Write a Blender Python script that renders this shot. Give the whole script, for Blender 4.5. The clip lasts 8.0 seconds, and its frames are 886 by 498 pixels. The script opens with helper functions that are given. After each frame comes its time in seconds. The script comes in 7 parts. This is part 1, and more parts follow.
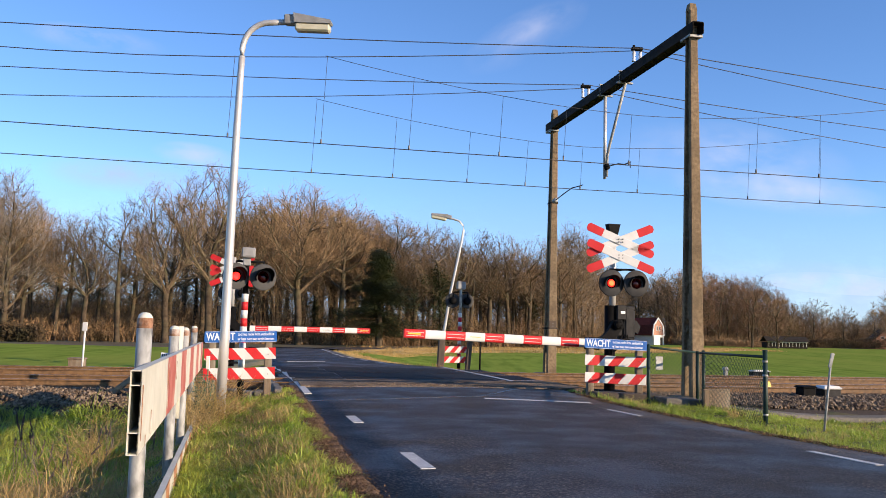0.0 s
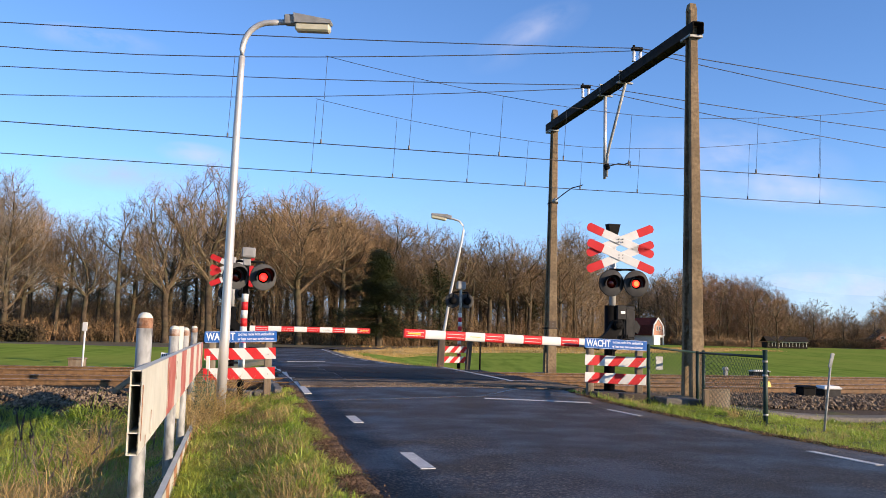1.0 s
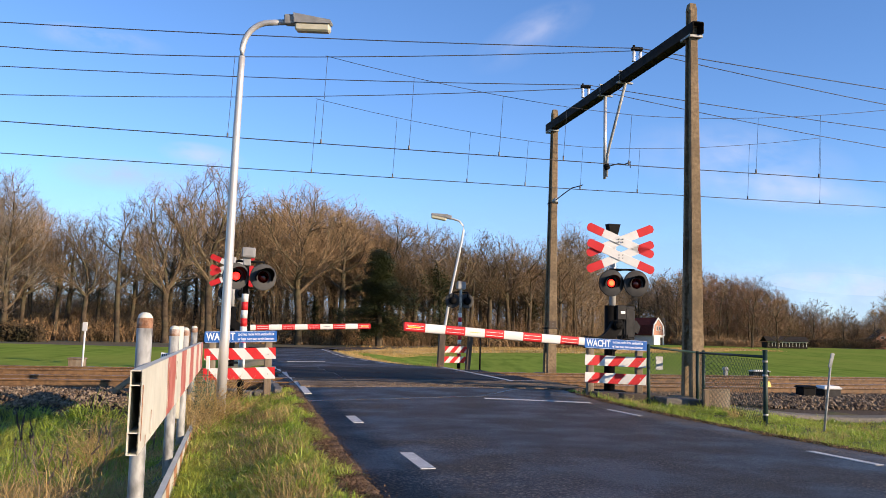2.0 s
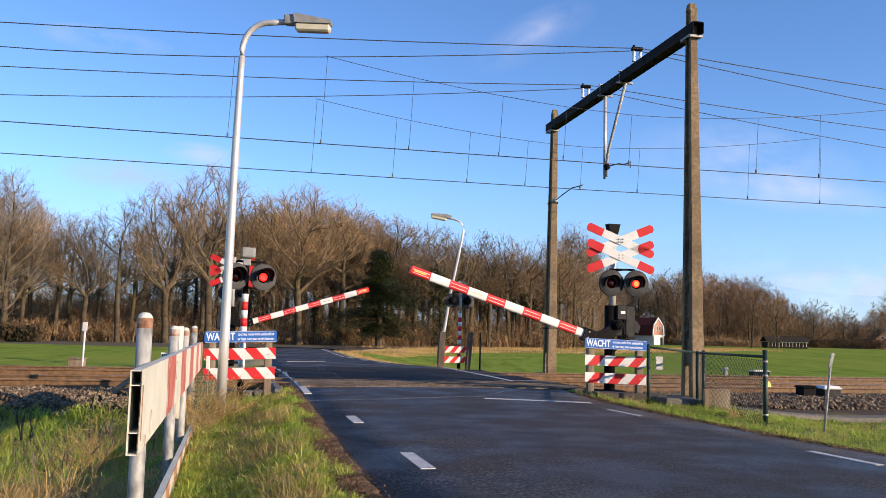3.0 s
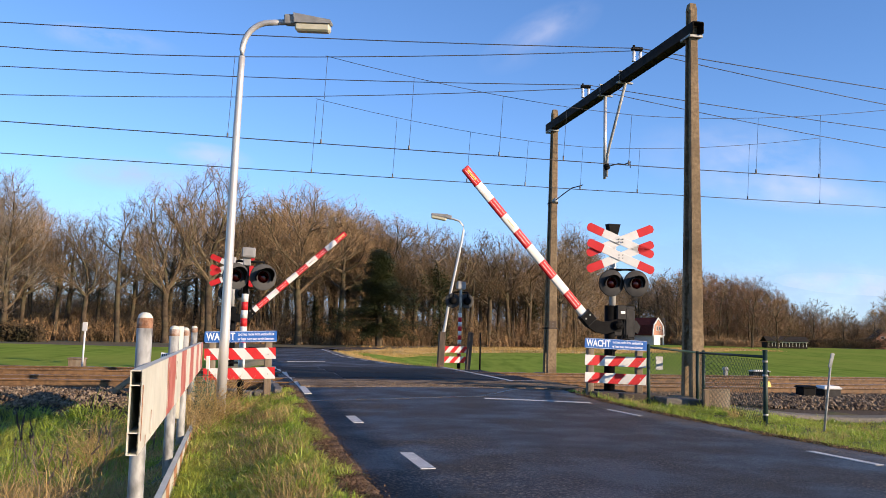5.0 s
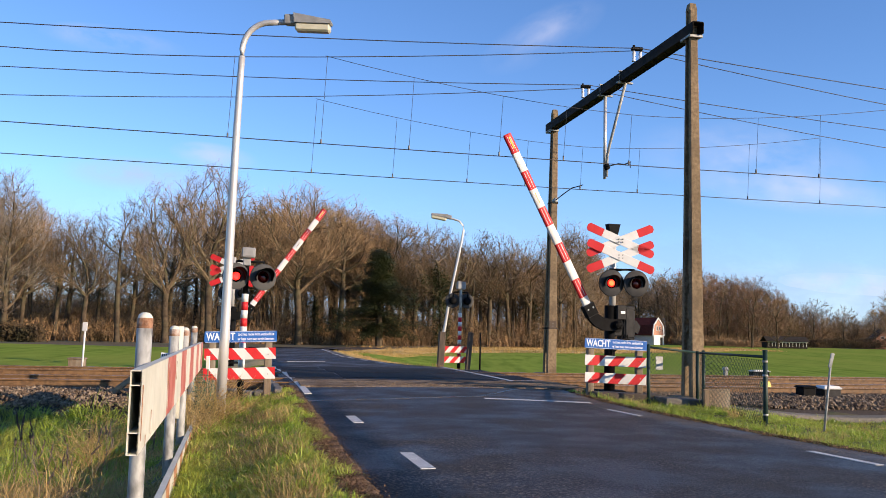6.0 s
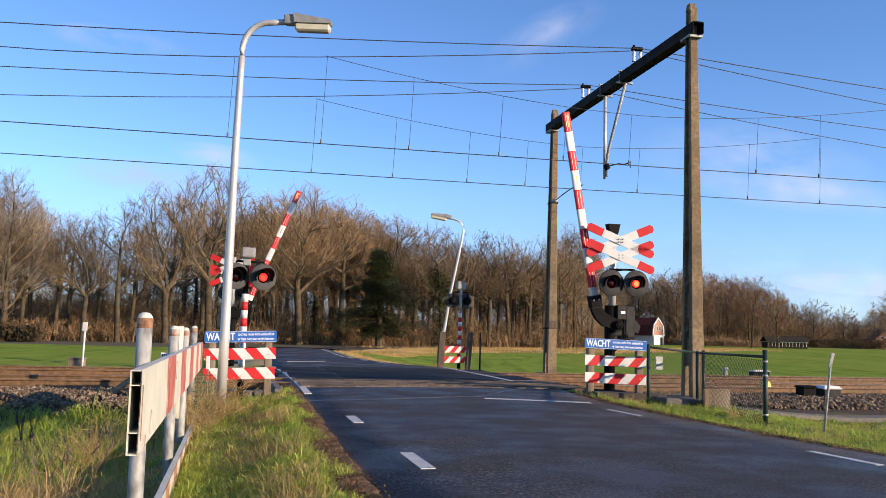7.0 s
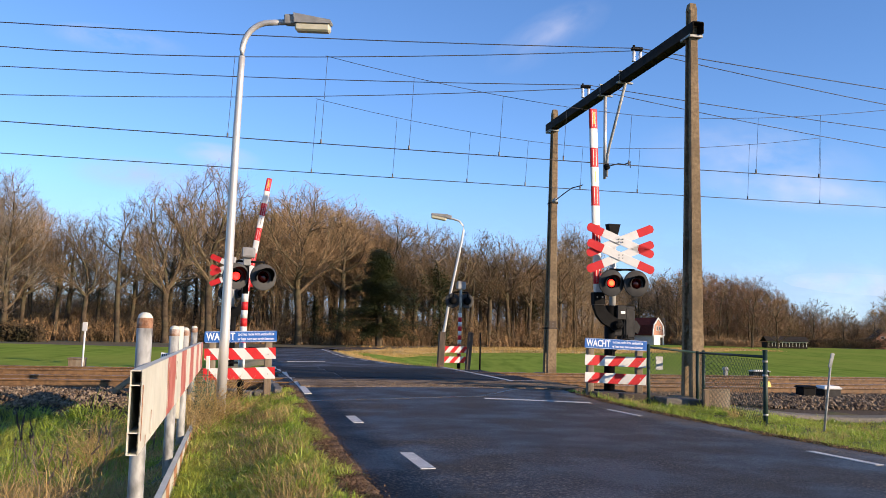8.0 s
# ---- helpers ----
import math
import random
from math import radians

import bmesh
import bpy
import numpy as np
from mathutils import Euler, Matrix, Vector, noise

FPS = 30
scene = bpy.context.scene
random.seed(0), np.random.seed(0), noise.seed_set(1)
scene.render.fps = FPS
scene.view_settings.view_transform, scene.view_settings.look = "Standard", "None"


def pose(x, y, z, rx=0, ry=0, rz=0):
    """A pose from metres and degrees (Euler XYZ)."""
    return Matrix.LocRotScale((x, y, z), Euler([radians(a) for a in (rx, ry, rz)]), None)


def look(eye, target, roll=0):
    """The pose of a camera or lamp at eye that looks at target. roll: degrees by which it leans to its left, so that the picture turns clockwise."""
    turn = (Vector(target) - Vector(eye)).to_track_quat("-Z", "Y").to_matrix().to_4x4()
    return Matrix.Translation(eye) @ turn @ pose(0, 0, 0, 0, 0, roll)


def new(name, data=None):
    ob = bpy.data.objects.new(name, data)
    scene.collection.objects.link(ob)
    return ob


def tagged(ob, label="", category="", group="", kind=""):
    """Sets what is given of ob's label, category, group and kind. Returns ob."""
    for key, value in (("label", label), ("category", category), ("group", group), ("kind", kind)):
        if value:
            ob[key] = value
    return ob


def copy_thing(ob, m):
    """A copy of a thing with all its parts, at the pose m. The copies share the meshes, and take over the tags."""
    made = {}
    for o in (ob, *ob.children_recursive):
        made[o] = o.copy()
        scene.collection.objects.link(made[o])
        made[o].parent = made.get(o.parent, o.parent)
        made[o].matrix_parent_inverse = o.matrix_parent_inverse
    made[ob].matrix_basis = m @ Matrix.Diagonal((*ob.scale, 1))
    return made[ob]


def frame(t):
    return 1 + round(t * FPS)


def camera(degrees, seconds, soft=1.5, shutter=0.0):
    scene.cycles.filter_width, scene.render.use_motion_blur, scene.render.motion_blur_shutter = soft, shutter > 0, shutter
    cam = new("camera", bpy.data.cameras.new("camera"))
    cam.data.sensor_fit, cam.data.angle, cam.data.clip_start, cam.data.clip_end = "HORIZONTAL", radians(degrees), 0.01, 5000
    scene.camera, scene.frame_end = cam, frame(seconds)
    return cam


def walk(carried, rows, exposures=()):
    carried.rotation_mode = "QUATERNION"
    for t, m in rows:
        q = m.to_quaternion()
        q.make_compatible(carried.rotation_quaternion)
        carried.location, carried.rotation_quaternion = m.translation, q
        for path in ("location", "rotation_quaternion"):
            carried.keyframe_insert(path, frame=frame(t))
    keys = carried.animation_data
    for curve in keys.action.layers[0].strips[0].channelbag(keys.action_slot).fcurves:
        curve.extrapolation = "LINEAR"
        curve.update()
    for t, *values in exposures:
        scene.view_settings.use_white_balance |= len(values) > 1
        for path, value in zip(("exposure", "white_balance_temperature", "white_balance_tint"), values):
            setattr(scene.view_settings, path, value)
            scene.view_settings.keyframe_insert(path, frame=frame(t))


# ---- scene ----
# ---- camera ----
cam = camera(55.05, 8.0, soft=0.9)
EYE = look((0, 0, 1.215), (0, 100, 10.684), 1.388)
walk(cam, [(0, EYE), (8.0, EYE)], [(0, 0.69, 6350, 21), (8.0, 0.69, 6350, 21)])

# ---- light: low winter sun from behind the right shoulder, clear sky ----
SUN_AZ, SUN_EL = 119.0, 14.5      # compass-like: degrees clockwise from +y
world = bpy.data.worlds.new("sky")
scene.world = world
world.use_nodes = True
wn = world.node_tree
sky = wn.nodes.new("ShaderNodeTexSky")
sky.sky_type, sky.sun_disc = "NISHITA", False
sky.sun_elevation, sky.sun_rotation = radians(SUN_EL), radians(SUN_AZ)
sky.air_density, sky.dust_density, sky.ozone_density = 0.82, 0.0, 3.6
wn.nodes["Background"].inputs[1].default_value = 0.146
rich = wn.nodes.new("ShaderNodeHueSaturation")
rich.inputs["Saturation"].default_value = 1.07
wn.links.new(sky.outputs[0], rich.inputs["Color"])
wn.links.new(rich.outputs[0], wn.nodes["Background"].inputs[0])
sun = new("sun", bpy.data.lights.new("sun", "SUN"))
sun.data.energy, sun.data.angle, sun.data.color = 4.9, radians(0.5), (1.0, 0.81, 0.55)
sx, sy = math.sin(radians(SUN_AZ)), math.cos(radians(SUN_AZ))
sun.matrix_world = look((sx * 60, sy * 60, 60 * math.tan(radians(SUN_EL))), (0, 0, 0))


# ---- materials ----
def mat(name, c1, c2=None, scale=5.0, rough=0.7, metal=0.0, bump=0.0, bump_scale=None, c3=None, scale3=0.6, rough2=None,
        emit=None, strength=0.0, per=None, spec=0.5, stretch=None, contrast=(0.35, 0.65), sheer=0.0):
    """Two colours mixed by fine noise, a third by coarse noise; per: 'island' or 'object' varies the brightness of each piece."""
    m = bpy.data.materials.new(name)
    m.use_nodes = True
    t = m.node_tree
    b = t.nodes["Principled BSDF"]
    b.inputs["Roughness"].default_value, b.inputs["Metallic"].default_value = rough, metal
    b.inputs["Specular IOR Level"].default_value = spec
    b.inputs["Base Color"].default_value = (*c1, 1)
    if emit:
        b.inputs["Emission Color"].default_value = (*emit, 1)
        b.inputs["Emission Strength"].default_value = strength
    if c2 is None and not bump:
        return m
    co = t.nodes.new("ShaderNodeTexCoord")
    out = co.outputs["Object"]
    if stretch:
        mp = t.nodes.new("ShaderNodeMapping")
        mp.inputs["Scale"].default_value = stretch
        t.links.new(out, mp.inputs[0])
        out = mp.outputs[0]

    def noisy(sc, detail=5.0):
        n = t.nodes.new("ShaderNodeTexNoise")
        n.inputs["Scale"].default_value, n.inputs["Detail"].default_value = sc, detail
        t.links.new(out, n.inputs["Vector"])
        return n

    def ramp(src, lo, hi):
        r = t.nodes.new("ShaderNodeMapRange")
        r.inputs["From Min"].default_value, r.inputs["From Max"].default_value = lo, hi
        t.links.new(src, r.inputs["Value"])
        return r.outputs["Result"]

    def blend(fac, a, bb):
        x = t.nodes.new("ShaderNodeMix")
        x.data_type = "RGBA"
        if isinstance(fac, float):
            x.inputs["Factor"].default_value = fac
        else:
            t.links.new(fac, x.inputs["Factor"])
        for slot, v in ((6, a), (7, bb)):
            if isinstance(v, tuple):
                x.inputs[slot].default_value = (*v, 1)
            else:
                t.links.new(v, x.inputs[slot])
        return x.outputs[2]

    col = c1
    if c2 is not None:
        fine = noisy(scale)
        col = blend(ramp(fine.outputs["Fac"], *contrast), c1, c2)
        if rough2 is not None:
            rn = noisy(scale3 * 1.7, 3.0)
            rr = t.nodes.new("ShaderNodeMapRange")
            rr.inputs["From Min"].default_value, rr.inputs["From Max"].default_value = 0.38, 0.62
            rr.inputs["To Min"].default_value, rr.inputs["To Max"].default_value = rough, rough2
            t.links.new(rn.outputs["Fac"], rr.inputs["Value"])
            t.links.new(rr.outputs["Result"], b.inputs["Roughness"])
    if c3 is not None:
        big = noisy(scale3, 4.0)
        col = blend(ramp(big.outputs["Fac"], 0.45, 0.7), col, c3)
    if per:
        if per == "island":
            g = t.nodes.new("ShaderNodeNewGeometry")
            rnd = g.outputs["Random Per Island"]
        else:
            g = t.nodes.new("ShaderNodeObjectInfo")
            rnd = g.outputs["Random"]
        h = t.nodes.new("ShaderNodeHueSaturation")
        v = t.nodes.new("ShaderNodeMapRange")
        v.inputs["To Min"].default_value, v.inputs["To Max"].default_value = 0.6, 1.35
        t.links.new(rnd, v.inputs["Value"])
        t.links.new(v.outputs["Result"], h.inputs["Value"])
        if isinstance(col, tuple):
            h.inputs["Color"].default_value = (*col, 1)
        else:
            t.links.new(col, h.inputs["Color"])
        col = h.outputs["Color"]
    if not isinstance(col, tuple):
        t.links.new(col, b.inputs["Base Color"])
    if sheer:
        through_leaf = t.nodes.new("ShaderNodeBsdfTranslucent")
        t.links.new(col, through_leaf.inputs["Color"])
        both = t.nodes.new("ShaderNodeMixShader")
        both.inputs[0].default_value = sheer
        t.links.new(b.outputs[0], both.inputs[1])
        t.links.new(through_leaf.outputs[0], both.inputs[2])
        t.links.new(both.outputs[0], t.nodes["Material Output"].inputs["Surface"])
    if bump:
        bn = noisy(bump_scale or scale * 3, 6.0)
        bp = t.nodes.new("ShaderNodeBump")
        bp.inputs["Strength"].default_value, bp.inputs["Distance"].default_value = bump, 0.02
        t.links.new(bn.outputs["Fac"], bp.inputs["Height"])
        t.links.new(bp.outputs["Normal"], b.inputs["Normal"])
    return m


ASPHALT = mat("asphalt", (0.0155, 0.0142, 0.0135), (0.165, 0.13, 0.10), 36, 0.45, contrast=(0.49, 0.68), bump=0.5, bump_scale=55, c3=(0.032, 0.028, 0.025), scale3=0.6, rough2=0.75, spec=0.3)
ASPHALT_WORN = mat("worn_asphalt", (0.10, 0.075, 0.052), (0.30, 0.225, 0.155), 30, 0.95, spec=0.05, bump=1.0, bump_scale=40, c3=(0.06, 0.045, 0.035), scale3=1.8)
RUBBER = mat("rubber_panel", (0.01, 0.01, 0.011), (0.022, 0.021, 0.02), 14, 0.7, spec=0.12, bump=0.3, bump_scale=60, per="object")
MARKING = mat("road_paint", (0.55, 0.55, 0.52), (0.36, 0.36, 0.34), 18, 0.6, bump=0.3, bump_scale=80, c3=(0.42, 0.41, 0.4), scale3=4)
FIELD = mat("field_grass", (0.13, 0.195, 0.03), (0.22, 0.295, 0.05), 1.5, 0.95, bump=1.0, bump_scale=9, spec=0.0, c3=(0.24, 0.28, 0.055), scale3=0.10, contrast=(0.34, 0.62), stretch=(1.0, 0.14, 1.0))
VERGE = mat("verge_soil_grass", (0.03, 0.042, 0.01), (0.06, 0.065, 0.018), 7, 0.9, bump=0.8, bump_scale=30, c3=(0.10, 0.07, 0.03), scale3=1.2)
DRY = mat("dry_grass_ground", (0.56, 0.39, 0.15), (0.42, 0.29, 0.10), 2.5, 0.9, bump=0.8, bump_scale=12, c3=(0.16, 0.17, 0.05), scale3=0.25)
WOODFLOOR = mat("leaf_litter", (0.10, 0.065, 0.035), (0.06, 0.05, 0.025), 1.5, 0.95, bump=0.8, bump_scale=9, c3=(0.05, 0.06, 0.02), scale3=0.15)
BED = mat("ballast_bed", (0.022, 0.016, 0.011), (0.05, 0.036, 0.024), 14, 0.9, bump=1.0, bump_scale=25, c3=(0.04, 0.026, 0.016), scale3=1)
STONE = mat("ballast_stone", (0.045, 0.034, 0.024), (0.30, 0.225, 0.15), 11, 0.85, spec=0.2, per="island", bump=0.3, bump_scale=60, c3=(0.10, 0.065, 0.04), scale3=3)
STONE_RUST = mat("rusty_ballast_stone", (0.06, 0.036, 0.018), (0.20, 0.125, 0.06), 9, 0.9, spec=0.1, per="island", bump=0.3, bump_scale=60)
MULCH = mat("leaf_mould", (0.15, 0.09, 0.05), (0.25, 0.16, 0.09), 25, 0.95, spec=0.1, bump=1.0, bump_scale=50, c3=(0.05, 0.035, 0.022), scale3=3)
BLADE = mat("grass_blade", (0.21, 0.32, 0.028), (0.40, 0.48, 0.06), 1.5, 0.5, spec=0.4, per="island", c3=(0.42, 0.40, 0.08), scale3=1.3, sheer=0.4)
TAN = mat("tan_blade", (0.60, 0.40, 0.14), (0.46, 0.29, 0.095), 1.5, 0.8, spec=0.1, per="island", c3=(0.28, 0.22, 0.07), scale3=0.15, sheer=0.3)
STRAW = mat("dry_blade", (0.66, 0.47, 0.19), (0.48, 0.31, 0.11), 1.5, 0.7, per="island", c3=(0.28, 0.22, 0.08), scale3=0.9, sheer=0.35)
RAIL_RUST = mat("rusty_rail", (0.185, 0.10, 0.038), (0.085, 0.046, 0.018), 9, 0.75, bump=0.3, bump_scale=60)
RAIL_TOP = mat("polished_rail_head", (0.45, 0.42, 0.4), (0.35, 0.3, 0.26), 6, 0.28, metal=0.9)
SLEEPER = mat("sleeper", (0.07, 0.042, 0.023), (0.04, 0.026, 0.016), 7, 0.9, per="object", bump=0.4, bump_scale=30)
CONCRETE = mat("weathered_concrete", (0.155, 0.113, 0.066), (0.26, 0.19, 0.112), 16, 0.95, spec=0.2, bump=1.0, bump_scale=45, c3=(0.105, 0.08, 0.05), scale3=1.1)
KERB = mat("grey_concrete", (0.19, 0.17, 0.145), (0.12, 0.11, 0.095), 10, 0.95, spec=0.2, bump=0.5, bump_scale=50, c3=(0.09, 0.085, 0.07), scale3=2)
BEAM = mat("dark_painted_steel", (0.007, 0.006, 0.005), (0.014, 0.011, 0.009), 6, 0.75, spec=0.1, bump=0.15, bump_scale=30, c3=(0.03, 0.018, 0.012), scale3=1.5)
GALV = mat("galvanised_steel", (0.34, 0.34, 0.31), (0.15, 0.15, 0.137), 16, 0.6, metal=0.0, contrast=(0.4, 0.62), bump=0.12, bump_scale=40, c3=(0.38, 0.38, 0.345), scale3=5.0, stretch=(1, 1, 0.45))
ALU = mat("painted_aluminium_pole", (0.50, 0.495, 0.47), (0.40, 0.395, 0.375), 5, 0.42, metal=0.25, bump=0.05, bump_scale=30, stretch=(1, 1, 0.2))
RUST = mat("rust", (0.15, 0.065, 0.03), (0.30, 0.16, 0.09), 22, 0.85, bump=0.5, bump_scale=70, c3=(0.45, 0.40, 0.35), scale3=9)
WHITE = mat("white_paint", (0.64, 0.63, 0.59), (0.55, 0.54, 0.50), 4, 0.42, c3=(0.58, 0.57, 0.52), scale3=2, bump=0.05, bump_scale=40)
OLDWHITE = mat("dirty_white_paint", (0.60, 0.58, 0.48), (0.53, 0.51, 0.41), 9, 0.55, c3=(0.47, 0.46, 0.37), scale3=2.5, bump=0.15, bump_scale=50)
RED = mat("red_paint", (0.55, 0.022, 0.022), (0.47, 0.02, 0.02), 5, 0.5, spec=0.25, c3=(0.5, 0.03, 0.03), scale3=2, bump=0.05, bump_scale=40)
ORANGE = mat("faded_orange_paint", (0.40, 0.16, 0.06), (0.31, 0.12, 0.045), 8, 0.6, c3=(0.45, 0.26, 0.14), scale3=3, bump=0.1, bump_scale=50)
FADED = mat("faded_red_paint", (0.42, 0.11, 0.08), (0.33, 0.085, 0.06), 8, 0.55, c3=(0.50, 0.22, 0.17), scale3=3, bump=0.1, bump_scale=50)
BLUE = mat("sign_blue", (0.015, 0.10, 0.36), (0.02, 0.12, 0.40), 3, 0.35)
SIGNWHITE = mat("sign_white", (0.74, 0.74, 0.74), rough=0.4)
BLACK = mat("matt_black_paint", (0.004, 0.004, 0.004), (0.008, 0.008, 0.008), 6, 0.65, spec=0.06, bump=0.1, bump_scale=40)
# one black backboard in two tones; the darker holds the near lamps' shade
DISC = mat("signal_backboard", (0.03, 0.03, 0.03), (0.05, 0.05, 0.049), 7, 0.65, spec=0.25, c3=(0.06, 0.06, 0.057), scale3=3)
DISC_SHADED = mat("shaded_signal_backboard", (0.014, 0.014, 0.014), (0.024, 0.024, 0.024), 7, 0.6, spec=0.2, c3=(0.03, 0.03, 0.029), scale3=3)
GREYBOX = mat("grey_housing", (0.27, 0.27, 0.255), (0.21, 0.21, 0.20), 6, 0.55, bump=0.1, bump_scale=40)
MACHINE = mat("dark_grey_machine", (0.016, 0.016, 0.016), (0.032, 0.031, 0.030), 7, 0.55, spec=0.1, bump=0.15, bump_scale=40)
LENS = mat("dark_red_lens", (0.022, 0.0015, 0.0015), (0.012, 0.001, 0.001), 20, 0.15, spec=0.3)
LIT = mat("lit_red_lens", (0.25, 0.01, 0.008), rough=0.3, emit=(1.0, 0.018, 0.008), strength=2.2)
LITCORE = mat("lit_lens_core", (0.25, 0.05, 0.01), rough=0.3, emit=(1.0, 0.10, 0.012), strength=2.6)
WOOD = mat("weathered_post", (0.19, 0.135, 0.08), (0.11, 0.08, 0.05), 9, 0.85, bump=0.5, bump_scale=30, stretch=(3, 3, 0.4), c3=(0.24, 0.2, 0.14), scale3=2)
DARKWOOD = mat("tarred_post", (0.05, 0.038, 0.028), (0.085, 0.06, 0.04), 9, 0.85, bump=0.5, bump_scale=30, stretch=(3, 3, 0.4))
NET = mat("green_plastic_net", (0.012, 0.075, 0.045), (0.02, 0.11, 0.06), 12, 0.5, spec=0.3)
PATH = mat("grey_grit_path", (0.22, 0.20, 0.17), (0.13, 0.12, 0.10), 22, 0.95, spec=0.1, bump=0.8, bump_scale=60, c3=(0.16, 0.15, 0.11), scale3=1.1)
GREENMETAL = mat("green_coated_steel", (0.008, 0.025, 0.018), (0.014, 0.034, 0.026), 6, 0.5, spec=0.3)
WIRE = mat("overhead_wire", (0.03, 0.028, 0.027), (0.05, 0.045, 0.04), 2, 0.5, metal=0.3)
PORCELAIN = mat("insulator_glaze", (0.7, 0.7, 0.7), (0.55, 0.55, 0.56), 8, 0.2)
YELLOW = mat("yellow_plastic", (0.75, 0.5, 0.03), (0.65, 0.42, 0.03), 6, 0.45)
LAMPGLASS = mat("frosted_lamp_cover", (0.55, 0.52, 0.38), (0.47, 0.44, 0.3), 5, 0.3)
BARK = mat("oak_bark", (0.095, 0.07, 0.045), (0.042, 0.031, 0.021), 2.2, 0.9, spec=0.1, bump=0.7, bump_scale=9, c3=(0.09, 0.085, 0.045), scale3=0.5)
LIMB = mat("limb_bark", (0.16, 0.115, 0.068), (0.075, 0.054, 0.033), 2.2, 0.9, spec=0.1, c3=(0.12, 0.11, 0.06), scale3=0.4)
TWIG = mat("twigs", (0.25, 0.18, 0.11), (0.155, 0.11, 0.07), 0.7, 0.85, spec=0.1, per="object", c3=(0.18, 0.125, 0.068), scale3=0.16)
# brighter, warmer copy of the twigs, with sunlight put into the colour
TWIG_SUNLIT = mat("sunlit_twigs", (0.31, 0.205, 0.105), (0.20, 0.13, 0.07), 0.7, 0.85, spec=0.1, per="object", c3=(0.26, 0.165, 0.075), scale3=0.16)
REDTWIG = mat("reddish_twigs", (0.25, 0.135, 0.08), (0.16, 0.09, 0.055), 0.7, 0.85, spec=0.1, per="object", c3=(0.27, 0.16, 0.085), scale3=0.16)
TWIG_PALE = mat("pale_twigs", (0.25, 0.21, 0.16), (0.18, 0.145, 0.105), 0.7, 0.85, per="object")
HEDGE = mat("dark_hedge", (0.05, 0.034, 0.02), (0.085, 0.058, 0.03), 0.8, 0.9, spec=0.1, per="island", c3=(0.03, 0.03, 0.014), scale3=0.3)
BRUSH = mat("brushwood_twigs", (0.30, 0.185, 0.09), (0.18, 0.115, 0.06), 0.4, 0.85, spec=0.1, per="island", c3=(0.055, 0.05, 0.025), scale3=0.2)
RUSTLEAF = mat("withered_leaves", (0.21, 0.13, 0.06), (0.16, 0.10, 0.045), 0.8, 0.8, per="island")
IVY = mat("evergreen_leaves", (0.016, 0.021, 0.006), (0.036, 0.042, 0.011), 0.7, 0.6, spec=0.2, per="island")
BRICK = mat("brick_gable", (0.40, 0.20, 0.12), (0.30, 0.15, 0.095), 6, 0.85)
ROOFRED = mat("dark_red_tiles", (0.13, 0.035, 0.025), (0.09, 0.025, 0.02), 3, 0.85, spec=0.1)
ROOFDARK = mat("dark_roof", (0.025, 0.021, 0.018), (0.045, 0.038, 0.03), 2, 0.9, spec=0.1)
SEAL = mat("bitumen_seam", (0.012, 0.012, 0.013), (0.02, 0.02, 0.021), 8, 0.22, bump=0.2, bump_scale=30)
GLASS = mat("window_glass", (0.03, 0.035, 0.04), (0.05, 0.06, 0.07), 0.5, 0.08)


# ---- building helpers ----
def part(name, bm, material, parent=None, label=""):
    """Links a bmesh as one mesh object under a thing or a part."""
    me = bpy.data.meshes.new(name)
    bm.to_mesh(me)
    bm.free()
    for m in (material if isinstance(material, (list, tuple)) else [material]):
        me.materials.append(m)
    ob = new(name, me)
    ob.parent = parent
    return tagged(ob, label)


def soup(name, verts, faces, material, parent=None, label="", smooth=False, index=None):
    me = bpy.data.meshes.new(name)
    me.from_pydata(verts, [], faces)
    for m in (material if isinstance(material, (list, tuple)) else [material]):
        me.materials.append(m)
    if index is not None:
        me.polygons.foreach_set("material_index", index)
    if smooth:
        me.polygons.foreach_set("use_smooth", [True] * len(me.polygons))
    me.update()
    ob = new(name, me)
    ob.parent = parent
    return tagged(ob, label)


def thing(name, m, label, category, group=""):
    ob = new(name)
    ob.empty_display_size = 0.2
    ob.matrix_world = m
    return tagged(ob, label, category, group)


def box(bm, size, m=None, bevel=0.0, mi=0):
    r = bmesh.ops.create_cube(bm, size=1.0)
    vs = r["verts"]
    bmesh.ops.scale(bm, vec=size, verts=vs)
    if bevel:
        es = list({e for v in vs for e in v.link_edges})
        r2 = bmesh.ops.bevel(bm, geom=es, offset=bevel, segments=1, affect="EDGES")
        vs = list({v for f in r2["faces"] for v in f.verts} | {v for v in vs if v.is_valid})
    if m is not None:
        bmesh.ops.transform(bm, matrix=m, verts=vs)
    if mi:
        for f in {f for v in vs for f in v.link_faces}:
            f.material_index = mi
    return vs


def rod(bm, a, b, r0, r1=None, n=12, caps=True):
    a, b = Vector(a), Vector(b)
    d = b - a
    q = d.to_track_quat("Z", "Y").to_matrix().to_4x4()
    r = bmesh.ops.create_cone(bm, cap_ends=caps, segments=n, radius1=r0, radius2=r0 if r1 is None else r1, depth=d.length)
    bmesh.ops.transform(bm, matrix=Matrix.Translation((a + b) / 2) @ q, verts=r["verts"])
    for f in {f for v in r["verts"] for f in v.link_faces}:
        f.smooth = len(f.verts) == 4 and n > 6
    return r["verts"]


